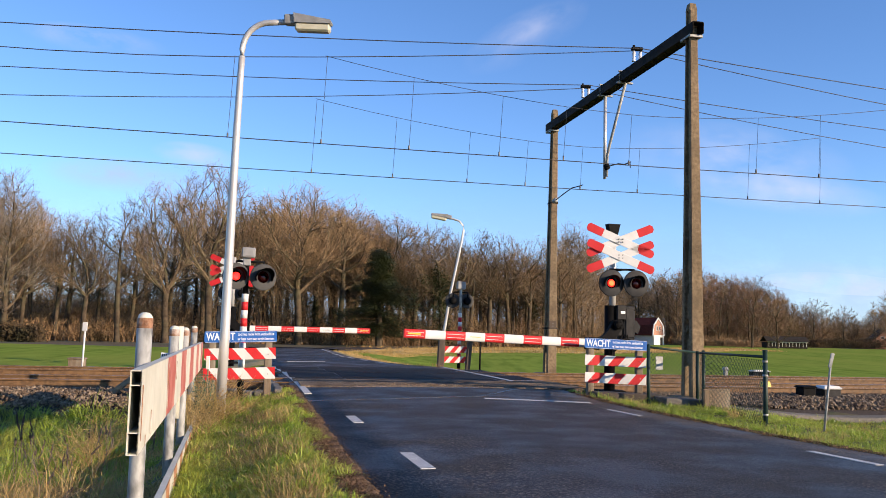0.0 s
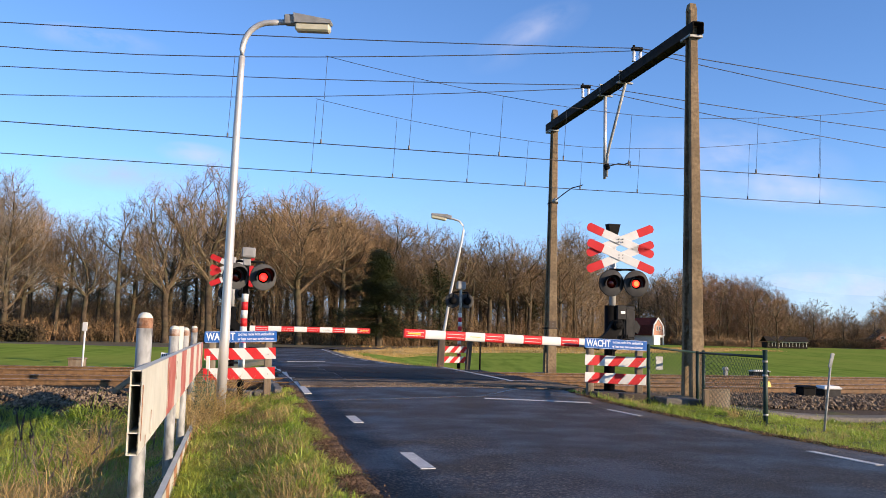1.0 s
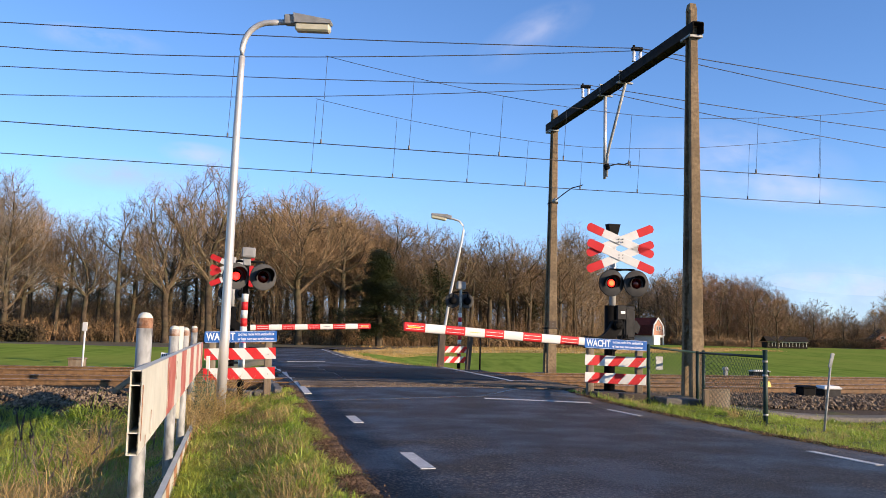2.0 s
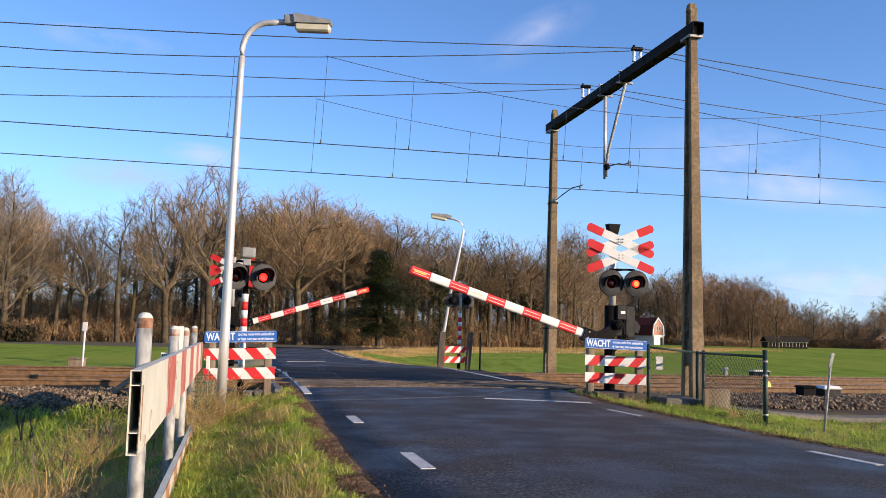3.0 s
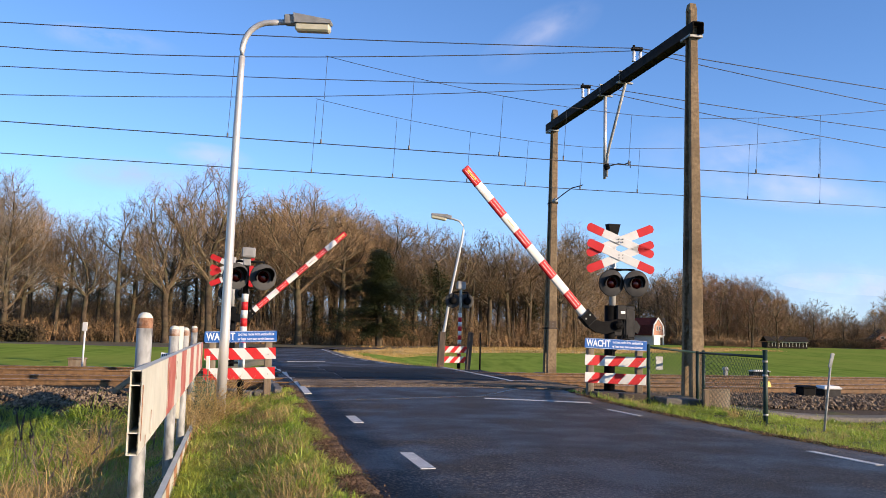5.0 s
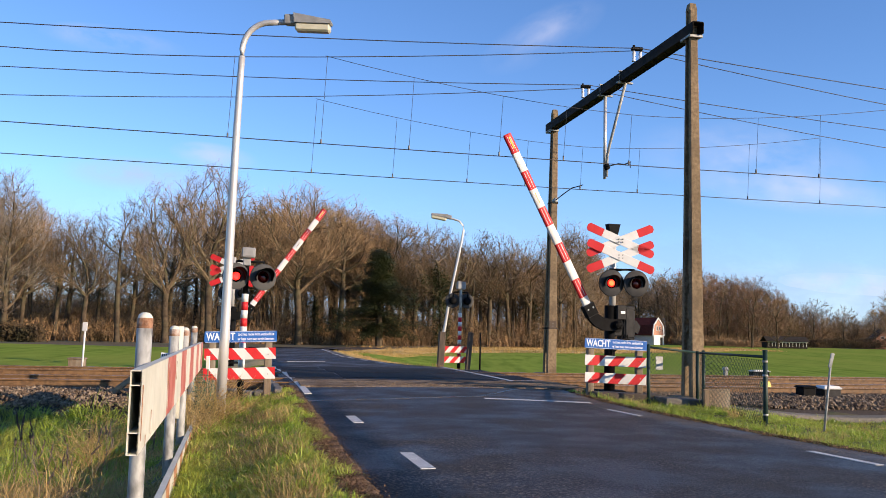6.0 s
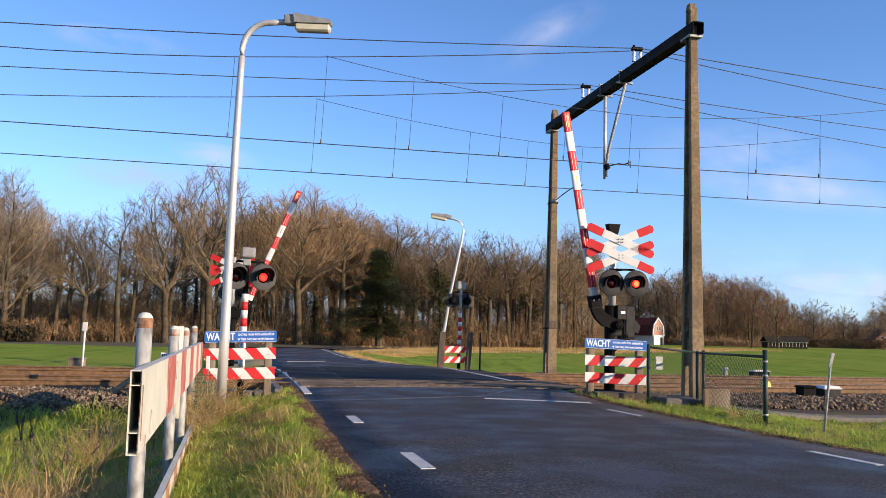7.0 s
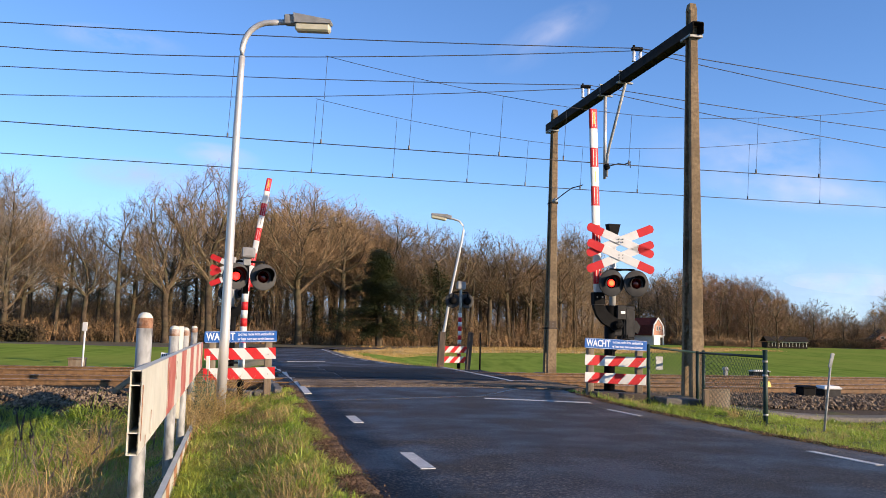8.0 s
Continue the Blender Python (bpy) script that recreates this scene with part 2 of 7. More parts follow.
def lathe(bm, profile, n=24, m=None, mi=0):
    """Turns (radius, z) pairs round z."""
    rings = []
    for r, z in profile:
        if r < 1e-6:
            rings.append([bm.verts.new((0, 0, z))])
        else:
            rings.append([bm.verts.new((r * math.cos(2 * math.pi * i / n), r * math.sin(2 * math.pi * i / n), z)) for i in range(n)])
    for a, b in zip(rings, rings[1:]):
        for i in range(n):
            j = (i + 1) % n
            if len(a) == 1 and len(b) == 1:
                continue
            if len(a) == 1:
                f = bm.faces.new((a[0], b[i], b[j]))
            elif len(b) == 1:
                f = bm.faces.new((a[i], a[j], b[0]))
            else:
                f = bm.faces.new((a[i], a[j], b[j], b[i]))
            f.smooth, f.material_index = True, mi
    vs = [v for r in rings for v in r]
    if m is not None:
        bmesh.ops.transform(bm, matrix=m, verts=vs)
    bmesh.ops.recalc_face_normals(bm, faces=list({f for v in vs for f in v.link_faces}))
    return vs


def tube(bm, pts, radii, n=10):
    """A tube along a bent line."""
    pts = [Vector(p) for p in pts]
    rings = []
    for i, p in enumerate(pts):
        d = (pts[min(i + 1, len(pts) - 1)] - pts[max(i - 1, 0)]).normalized()
        q = d.to_track_quat("Z", "Y")
        r = radii[i] if isinstance(radii, (list, tuple)) else radii
        rings.append([bm.verts.new(p + q @ Vector((r * math.cos(2 * math.pi * k / n), r * math.sin(2 * math.pi * k / n), 0))) for k in range(n)])
    for a, b in zip(rings, rings[1:]):
        for k in range(n):
            f = bm.faces.new((a[k], a[(k + 1) % n], b[(k + 1) % n], b[k]))
            f.smooth = True
    bm.faces.new(rings[0][::-1])
    bm.faces.new(rings[-1])


def extrude(bm, outline, depth, m=None, mi=0):
    """An outline in the xz plane, given thickness along y, centred."""
    a = [bm.verts.new((x, -depth / 2, z)) for x, z in outline]
    b = [bm.verts.new((x, depth / 2, z)) for x, z in outline]
    fs = [bm.faces.new(a), bm.faces.new(b[::-1])]
    for i in range(len(a)):
        j = (i + 1) % len(a)
        fs.append(bm.faces.new((a[j], a[i], b[i], b[j])))
    for f in fs:
        f.material_index = mi
    if m is not None:
        bmesh.ops.transform(bm, matrix=m, verts=a + b)
    bmesh.ops.recalc_face_normals(bm, faces=fs)


def words(name, body, size, material, parent, m, align="LEFT", depth=0.001):
    cu = bpy.data.curves.new(name, "FONT")
    cu.body, cu.size, cu.align_x, cu.align_y, cu.extrude = body, size, align, "CENTER", depth
    cu.offset, cu.resolution_u = size * 0.02, 3
    cu.materials.append(material)
    ob = new(name, cu)
    bpy.context.view_layer.update()
    me = bpy.data.meshes.new_from_object(ob)
    bpy.data.objects.remove(ob)
    o2 = new(name, me)
    o2.parent = parent
    o2.matrix_local = m
    return o2


# ---- plan: the track's frame (along, across) and the road's edges ----
TH = radians(11.874)
U1, U2, MAST_V = 19.552, 23.40, 9.062


def tr(v, u, z=0.0):
    return Vector((v * math.cos(TH) - u * math.sin(TH), v * math.sin(TH) + u * math.cos(TH), z))


LEFT_EDGE = [(-60, 15.0), (0, 1.0), (6.2, -0.43), (8.1, -0.87), (9.75, -1.25), (13.1, -1.99), (16.5, -2.78), (19.5, -3.5), (25.1, -5.0), (48, -10.2), (60, -13)]
RIGHT_EDGE = [(-60, 28), (0, 7.8), (6, 5.75), (9.1, 4.71), (10.8, 4.07), (12, 3.73), (13.5, 3.32), (15.5, 2.9), (18.3, 2.6), (20, 2.3), (24, 1.1), (27.8, 0.05), (29, -1.2), (30.8, -2.1), (35.3, -3.7), (44, -5.6), (50, -6.9), (60, -9)]


def lerp(table, y):
    return np.interp(y, [a for a, _ in table], [b for _, b in table])


def smooth(a, b, x):
    t = np.clip((x - a) / (b - a), 0, 1)
    return t * t * (3 - 2 * t)


BEND = [(-7.9, 46), (-9.3, 55), (-9.4, 64), (-7.6, 74), (-3.0, 85), (5, 100), (16, 120), (36, 156), (70, 215)]     # the road beyond, bending away
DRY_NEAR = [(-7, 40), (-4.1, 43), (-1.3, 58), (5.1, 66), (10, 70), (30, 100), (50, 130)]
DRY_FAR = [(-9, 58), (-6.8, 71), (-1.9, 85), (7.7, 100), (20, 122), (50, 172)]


def height(x, y):
    """Height of the land: the road's crown, its banks, the raised track and the fields."""
    x, y = np.asarray(x, float), np.asarray(y, float)
    dl, dr = lerp(LEFT_EDGE, y) - x, x - lerp(RIGHT_EDGE, y)
    far = smooth(44, 62, y)
    off = np.maximum(dl, dr) + 20 * far
    field = -0.11 * smooth(0.2, 1.5, dl) - 0.42 * smooth(1.5, 2.6, dl) - 0.42 * smooth(1.5, 6.0, dr) - 0.12 * smooth(0.1, 1.2, off)
    field = field * (1 - far) - 0.62 * far
    u = -x * math.sin(TH) + y * math.cos(TH)
    k = np.abs(u - (U1 + U2) / 2)
    bed = 1 - smooth(4.1, 6.2, k)
    z = field * (1 - bed) + bed * np.where(off > 0.25, -0.17, 0.0)
    z = np.where(off < 0, -0.03, z - 0.012)
    return z


def build_ground():
    def axis(lo, hi, near, n):
        s = np.linspace(-1, 1, n)
        k = np.sinh(s * 7) / np.sinh(7)
        return np.where(k < 0, near - k * (lo - near), near + k * (hi - near))
    xs, ys = axis(-1500, 1500, 0.0, 250), axis(-300, 2600, 14.0, 290)
    X, Y = np.meshgrid(xs, ys)
    Z = height(X, Y)
    rng = np.random.default_rng(4)
    Z = Z + np.where(Z < -0.05, rng.uniform(-0.02, 0.02, Z.shape), 0) * (np.abs(X) < 80)
    verts = np.stack([X, Y, Z], -1).reshape(-1, 3)
    nx, ny = len(xs), len(ys)
    i = np.arange(nx * ny).reshape(ny, nx)
    faces = np.stack([i[:-1, :-1], i[:-1, 1:], i[1:, 1:], i[1:, :-1]], -1).reshape(-1, 4)
    cx = (X[:-1, :-1] + X[1:, 1:]) / 2
    cy = (Y[:-1, :-1] + Y[1:, 1:]) / 2
    u = -cx * math.sin(TH) + cy * math.cos(TH)
    k = np.abs(u - (U1 + U2) / 2)
    dl, dr = lerp(LEFT_EDGE, cy) - cx, cx - lerp(RIGHT_EDGE, cy)
    off = np.maximum(dl, dr)
    kind = np.zeros(cx.shape, int)                      # field
    kind[(off < 6) & (cy < 20)] = 1                     # verge
    kind[(u < U1 - 3.2)] = 1
    kind[k < 5.2] = 4                                   # ballast
    tan = lambda tab: np.interp(cx, [a for a, _ in tab], [b for _, b in tab])
    wood = (cy > tan(DRY_FAR)) & (cx > -9.5) | (cx < -9.5) & (cy > 66)
    kind[wood] = 3
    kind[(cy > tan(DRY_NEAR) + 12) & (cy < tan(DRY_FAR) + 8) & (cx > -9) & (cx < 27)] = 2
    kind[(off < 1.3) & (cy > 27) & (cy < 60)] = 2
    open_field = (cx > 22) & (cy < 152) & (k > 4.6) & (u > U1)
    kind[open_field] = 0
    g = soup("ground", verts.tolist(), faces.tolist(), [FIELD, VERGE, DRY, WOODFLOOR, BED], index=kind.reshape(-1).tolist(), smooth=True)
    tagged(g, "flat winter farmland with green fields and grass verges", "ground", kind="structure")


build_ground()


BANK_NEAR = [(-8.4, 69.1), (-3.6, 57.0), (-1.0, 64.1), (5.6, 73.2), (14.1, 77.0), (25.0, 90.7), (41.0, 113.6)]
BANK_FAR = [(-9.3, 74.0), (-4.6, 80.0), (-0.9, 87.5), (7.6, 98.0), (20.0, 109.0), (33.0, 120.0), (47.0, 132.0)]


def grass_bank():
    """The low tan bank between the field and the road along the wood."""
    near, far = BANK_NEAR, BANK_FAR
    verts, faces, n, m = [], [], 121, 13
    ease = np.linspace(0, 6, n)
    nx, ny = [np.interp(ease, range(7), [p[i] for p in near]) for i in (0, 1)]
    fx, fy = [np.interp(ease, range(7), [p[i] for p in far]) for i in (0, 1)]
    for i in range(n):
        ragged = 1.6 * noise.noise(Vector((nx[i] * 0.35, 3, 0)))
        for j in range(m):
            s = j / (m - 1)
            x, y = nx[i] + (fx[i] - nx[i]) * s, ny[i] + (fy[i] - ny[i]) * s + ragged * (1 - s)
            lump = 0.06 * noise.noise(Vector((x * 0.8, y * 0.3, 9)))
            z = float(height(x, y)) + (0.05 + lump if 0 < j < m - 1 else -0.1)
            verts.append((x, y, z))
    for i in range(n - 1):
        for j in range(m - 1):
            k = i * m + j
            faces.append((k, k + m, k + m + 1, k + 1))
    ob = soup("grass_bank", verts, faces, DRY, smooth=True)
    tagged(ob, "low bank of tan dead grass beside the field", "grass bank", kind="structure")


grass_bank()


def strip(name, rows, material, label, category, z=0.0, follow=False):
    """A paved strip between two edges, with a bevelled lip."""
    verts, faces = [], []
    for (xa, ya), (xb, yb) in rows:
        z0 = z if not follow else float(height((xa + xb) / 2, (ya + yb) / 2)) + (0.01 if name == "path" else 0.06)
        for s in np.linspace(0, 1, 9):
            crown = 0.03 * (1 - (2 * s - 1) ** 2)
            verts.append((xa + (xb - xa) * s, ya + (yb - ya) * s, z0 + crown))
        verts.append((xa, ya, z0 - 0.12))
        verts.append((xb, yb, z0 - 0.12))
    n = 11
    for i in range(len(rows) - 1):
        a, b = i * n, (i + 1) * n
        for j in range(8):
            faces.append((a + j, a + j + 1, b + j + 1, b + j))
        faces.append((a + 9, a, b, b + 9))
        faces.append((a + 8, a + 10, b + 10, b + 8))
    ob = soup(name, verts, faces, material, smooth=True)
    return tagged(ob, label, category, kind="structure")


def wob(y, k):
    return 0.05 * noise.noise(Vector((y * 0.9, k, 0))) + 0.03 * noise.noise(Vector((y * 3.1, k, 4)))


def road_rows(lo, hi, step):
    out = []
    for y in np.arange(lo, hi + 1e-6, step):
        out.append(((float(lerp(LEFT_EDGE, y)) + wob(y, 1), y), (float(lerp(RIGHT_EDGE, y)) + wob(y, 7), y)))
    return out


strip("road", road_rows(-60, 2, 1.0) + road_rows(2.2, 48, 0.2), ASPHALT, "narrow country road of dark, partly wet asphalt", "road")
def bend_rows():
    out = []
    pts = [Vector((float(np.interp(t, range(len(BEND)), [p[0] for p in BEND])), float(np.interp(t, range(len(BEND)), [p[1] for p in BEND])))) for t in np.linspace(0, len(BEND) - 1, 90)]
    for a, b in zip(pts, pts[1:]):
        d = (b - a).normalized()
        n = Vector((-d.y, d.x)) * 2.4
        out.append((tuple(a + n), tuple(a - n)))
    return out


strip("road_bend", bend_rows(), ASPHALT, "far bend of the asphalt road along the wood", "road", follow=True)


# ---- road markings ----
def crown(x, y):
    """Height of the cambered road surface."""
    xl, xr = float(lerp(LEFT_EDGE, y)), float(lerp(RIGHT_EDGE, y))
    s = min(max((x - xl) / max(xr - xl, 0.1), 0), 1)
    return 0.03 * (1 - (2 * s - 1) ** 2)


def marking(pts, label):
    z = 0.0
    vs, n = [], len(pts)
    for x, y in pts:
        xl, xr = float(lerp(LEFT_EDGE, y)), float(lerp(RIGHT_EDGE, y))
        s = min(max((x - xl) / max(xr - xl, 0.1), 0), 1)
        vs.append((x, y, 0.03 * (1 - (2 * s - 1) ** 2) + 0.006))
    vs += [(x, y, z - 0.01) for x, y, z in vs]
    fs = [tuple(range(n)), tuple(range(2 * n - 1, n - 1, -1))] + [(i, (i + 1) % n, (i + 1) % n + n, i + n) for i in range(n)]
    return tagged(soup("road_marking", vs, fs, MARKING), label, "road marking", "painted road markings", "structure")


def dash(a, b, w):
    a, b = Vector(a), Vector(b)
    s = (b - a).normalized().orthogonal() * w / 2
    return [tuple(a - s), tuple(b - s), tuple(b + s), tuple(a + s)]


marking(dash((-1.21, 11.76), (-1.015, 10.95), 0.13), "worn white centre dash on the asphalt")
marking(dash((-0.31, 8.42), (-0.08, 7.5), 0.13), "worn white centre dash on the asphalt")
marking(dash((2.69, 13.64), (2.98, 12.74), 0.08), "white edge dash on the asphalt")
marking(dash((3.97, 9.25), (4.27, 8.36), 0.1), "white edge dash on the asphalt")
marking([(0.78, 15.2), (0.80, 15.02), (2.63, 14.86), (2.61, 15.06)], "white stop line before the crossing")
marking([(-5.15, 28.95), (-5.13, 28.8), (-3.9, 29.0), (-3.92, 29.15)], "white stop line beyond the tracks")
def line_strip(name, pts, w, material, label, lift=0.016):
    """A thin painted or sealed band along a bent line."""
    vs, fs = [], []
    for i, (x, y) in enumerate(pts):
        d = (Vector(pts[min(i + 1, len(pts) - 1)]) - Vector(pts[max(i - 1, 0)])).normalized()
        for s in (-1, 1):
            a, b = x - d.y * s * w / 2, y + d.x * s * w / 2
            vs.append((a, b, crown(x, y) + lift))
            vs.append((a, b, crown(x, y) - 0.02))
    for i in range(len(pts) - 1):
        k = i * 4
        fs += [(k, k + 2, k + 6, k + 4), (k + 1, k, k + 4, k + 5), (k + 2, k + 3, k + 7, k + 6)]
    n = len(vs)
    fs += [(0, 1, 3, 2), (n - 4, n - 2, n - 1, n - 3)]
    return tagged(soup(name, vs, fs, material), label, "road marking", "painted road markings", "structure")


line_strip("road_marking", [(-2.36, 15.45), (-2.6, 16.5), (-2.85, 17.6), (-3.32, 19.55), (-4.2, 22.9), (-4.85, 25.1)], 0.13, MARKING, "white edge line over the crossing")
line_strip("road_marking", [(2.0, 19.3), (1.62, 21.4), (1.0, 24.0), (0.05, 27.7)], 0.10, MARKING, "white edge line over the crossing")
line_strip("road_seam", [(-2.15, 14.05), (-1.5, 14.3), (-0.75, 14.67), (0.1, 15.15), (0.85, 15.66)], 0.09, SEAL, "glossy bitumen seam across the road", 0.005)
line_strip("road_seam", [(-2.7, 17.0), (-1.6, 17.25), (-0.5, 17.5), (0.9, 17.85), (2.3, 18.2)], 0.12, SEAL, "glossy bitumen seam before the crossing deck", 0.006)
line_strip("road_seam", [(0.9, 16.0), (1.6, 17.9)], 0.07, SEAL, "glossy bitumen seam along the patched lane", 0.005)
for i in range(9):
    y = 29.6 + i * 1.9
    x = float(lerp(RIGHT_EDGE, y)) - 0.35
    x2 = float(lerp(RIGHT_EDGE, y + 0.8)) - 0.35
    marking(dash((x, y), (x2, y + 0.8), 0.12), "white edge dash beyond the tracks")

# ---- crossing deck ----
def crossing_deck():
    deck = thing("crossing_deck", pose(0, 0, 0), "dark rubber and worn asphalt deck between the rails", "crossing deck")
    tagged(deck, kind="structure")
    mesh = {}

    def slab(v0, v1, u0, u1, material, name):
        key = (round(v1 - v0, 2), round(u1 - u0, 2), material.name)
        if key not in mesh:
            bm = bmesh.new()
            box(bm, (v1 - v0 - 0.012, u1 - u0 - 0.012, 0.12), None, 0.008)
            me = bpy.data.meshes.new(name)
            bm.to_mesh(me)
            bm.free()
            me.materials.append(material)
            mesh[key] = me
        ob = new(name, mesh[key])
        ob.parent = deck
        c = tr((v0 + v1) / 2, (u0 + u1) / 2)
        c.z = crown(c.x, c.y) - 0.052
        ob.matrix_local = Matrix.Translation(c) @ pose(0, 0, 0, 0, 0, 11.874)

    bands = [(17.35, 18.74, ASPHALT_WORN, "apron"), (18.84, 19.6, ASPHALT_WORN, "apron"), (19.6, 20.26, RUBBER, "panel"), (20.36, 22.59, RUBBER, "panel"),
             (22.70, 24.1, RUBBER, "panel"), (24.2, 25.6, RUBBER, "panel")]
    for u0, u1, m, name in bands:
        y = u0 / math.cos(TH)
        if name == "apron":
            slab(0.8 - (u0 - 17.5) * 0.06, 6.9, u0, u1, m, name)
            continue
        for i in range(5):
            v0 = 0.85 - (u0 - 17.5) * 0.06 + i * 1.24
            slab(v0, v0 + 1.24, u0, u1, m, name)


# ---- railway ----
def railway():
    z0 = 0.015
    prof = [(-0.07, -0.158), (0.07, -0.158), (0.07, -0.145), (0.012, -0.125), (0.009, -0.045), (0.035, -0.03), (0.035, -0.004), (0.028, 0.0), (-0.028, 0.0), (-0.035, -0.004), (-0.035, -0.03), (-0.009, -0.045), (-0.012, -0.125), (-0.07, -0.145)]
    sl = bmesh.new()
    box(sl, (0.25, 2.6, 0.16), None, 0.015)
    sleeper = bpy.data.meshes.new("sleeper")
    sl.to_mesh(sleeper)
    sl.free()
    sleeper.materials.append(SLEEPER)
    for k, uc in enumerate((U1, U2)):
        t = thing("railway_track", pose(0, 0, 0), "rusty steel rails on brown sleepers in ballast", "railway track", "double track")
        tagged(t, kind="structure")
        for s in (-0.7525, 0.7525):
            bm = bmesh.new()
            ends = []
            for v in (-400, 400):
                ends.append([bm.verts.new(tr(v, uc + s + a, z0 + z)) for a, z in prof])
            n = len(prof)
            for i in range(n):
                f = bm.faces.new((ends[0][i], ends[0][(i + 1) % n], ends[1][(i + 1) % n], ends[1][i]))
                f.material_index = 1 if i in (7,) else 0
            part("rail", bm, [RAIL_RUST, RAIL_TOP], t)
        for i in range(-30, 70):
            v = i * 0.6 + 0.1 * k
            p = tr(v, uc)
            if float(lerp(LEFT_EDGE, p.y)) - 0.6 < p.x < float(lerp(RIGHT_EDGE, p.y)) + 0.4:
                continue
            ob = new("sleeper", sleeper)
            ob.parent = t
            ob.matrix_local = Matrix.Translation((p.x, p.y, -0.225)) @ pose(0, 0, 0, 0, 0, 11.874)


def ballast():
    """Loose stones heaped along the outer shoulders and between the rails."""
    rng = np.random.default_rng(8)
    base = np.array([(1, 0, 0), (-1, 0, 0), (0, 1, 0), (0, -1, 0), (0, 0, 1), (0, 0, -1)], float)
    tri = [(0, 2, 4), (2, 1, 4), (1, 3, 4), (3, 0, 4), (2, 0, 5), (1, 2, 5), (3, 1, 5), (0, 3, 5)]
    V, F = [], []

    def heap(n, v0, v1, u0, u1, size):
        for _ in range(n):
            v, u = rng.uniform(v0, v1), rng.uniform(u0, u1)
            p = tr(v, u)
            if float(lerp(LEFT_EDGE, p.y)) - 0.7 < p.x < float(lerp(RIGHT_EDGE, p.y)) + 0.5:
                continue
            s = size * rng.uniform(0.6, 1.5)
            z = float(height(p.x, p.y))
            q = base * (s * rng.uniform(0.6, 1.2, 3)) * rng.uniform(0.7, 1.2, (6, 1))
            a, b, c = rng.uniform(0, 6.3, 3)
            R = np.array(Euler((a, b, c)).to_matrix())
            q = q @ R.T + np.array([p.x, p.y, z + s * 0.35 + rng.uniform(0, 0.03)])
            k = len(V)
            V.extend(q.tolist())
            F.extend([(i + k, j + k, l + k) for i, j, l in tri])
    heap(8500, -11, -1.5, 16.5, 18.6, 0.038)
    heap(13000, 4.5, 17, 16.45, 18.6, 0.04)
    heap(1500, -14, 18, 24.6, 26.5, 0.034)
    ob = soup("ballast_stones", V, F, STONE)
    tagged(ob, "grey and brown crushed stone ballast", "ballast", kind="stuff")
    V, F = [], []
    for a, b in ((-13, 1.0), (6.0, 18)):
        heap(2000, a, b, 18.9, 20.2, 0.036)
        heap(2000, a, b, 20.5, 22.5, 0.036)
        heap(1300, a, b, 22.8, 24.0, 0.036)
    ob = soup("ballast_stones", V, F, STONE_RUST)
    tagged(ob, "rust-brown ballast stones between the rails", "ballast", kind="stuff")


def grit():
    """Crumbs of stone and soil lying on the worn strip before the rails."""
    rng = np.random.default_rng(14)
    V, F = [], []
    for _ in range(2600):
        v, u = rng.uniform(0.9, 6.9), 17.45 + abs(rng.normal(0, 0.55))
        p = tr(v, u)
        r = rng.uniform(0.006, 0.02)
        z = crown(p.x, p.y) + 0.012
        k = len(V)
        a = rng.uniform(0, 6.3)
        V.extend([(p.x + r * math.cos(a + 2.1 * i), p.y + r * math.sin(a + 2.1 * i), z - 0.008) for i in range(3)] + [(p.x, p.y, z + r * 0.8)])
        F.extend([(k, k + 1, k + 3), (k + 1, k + 2, k + 3), (k + 2, k, k + 3)])
    tagged(soup("grit", V, F, STONE), "brown grit strewn on the worn road strip", "grit", kind="stuff")


crossing_deck()
railway()
ballast()
grit()


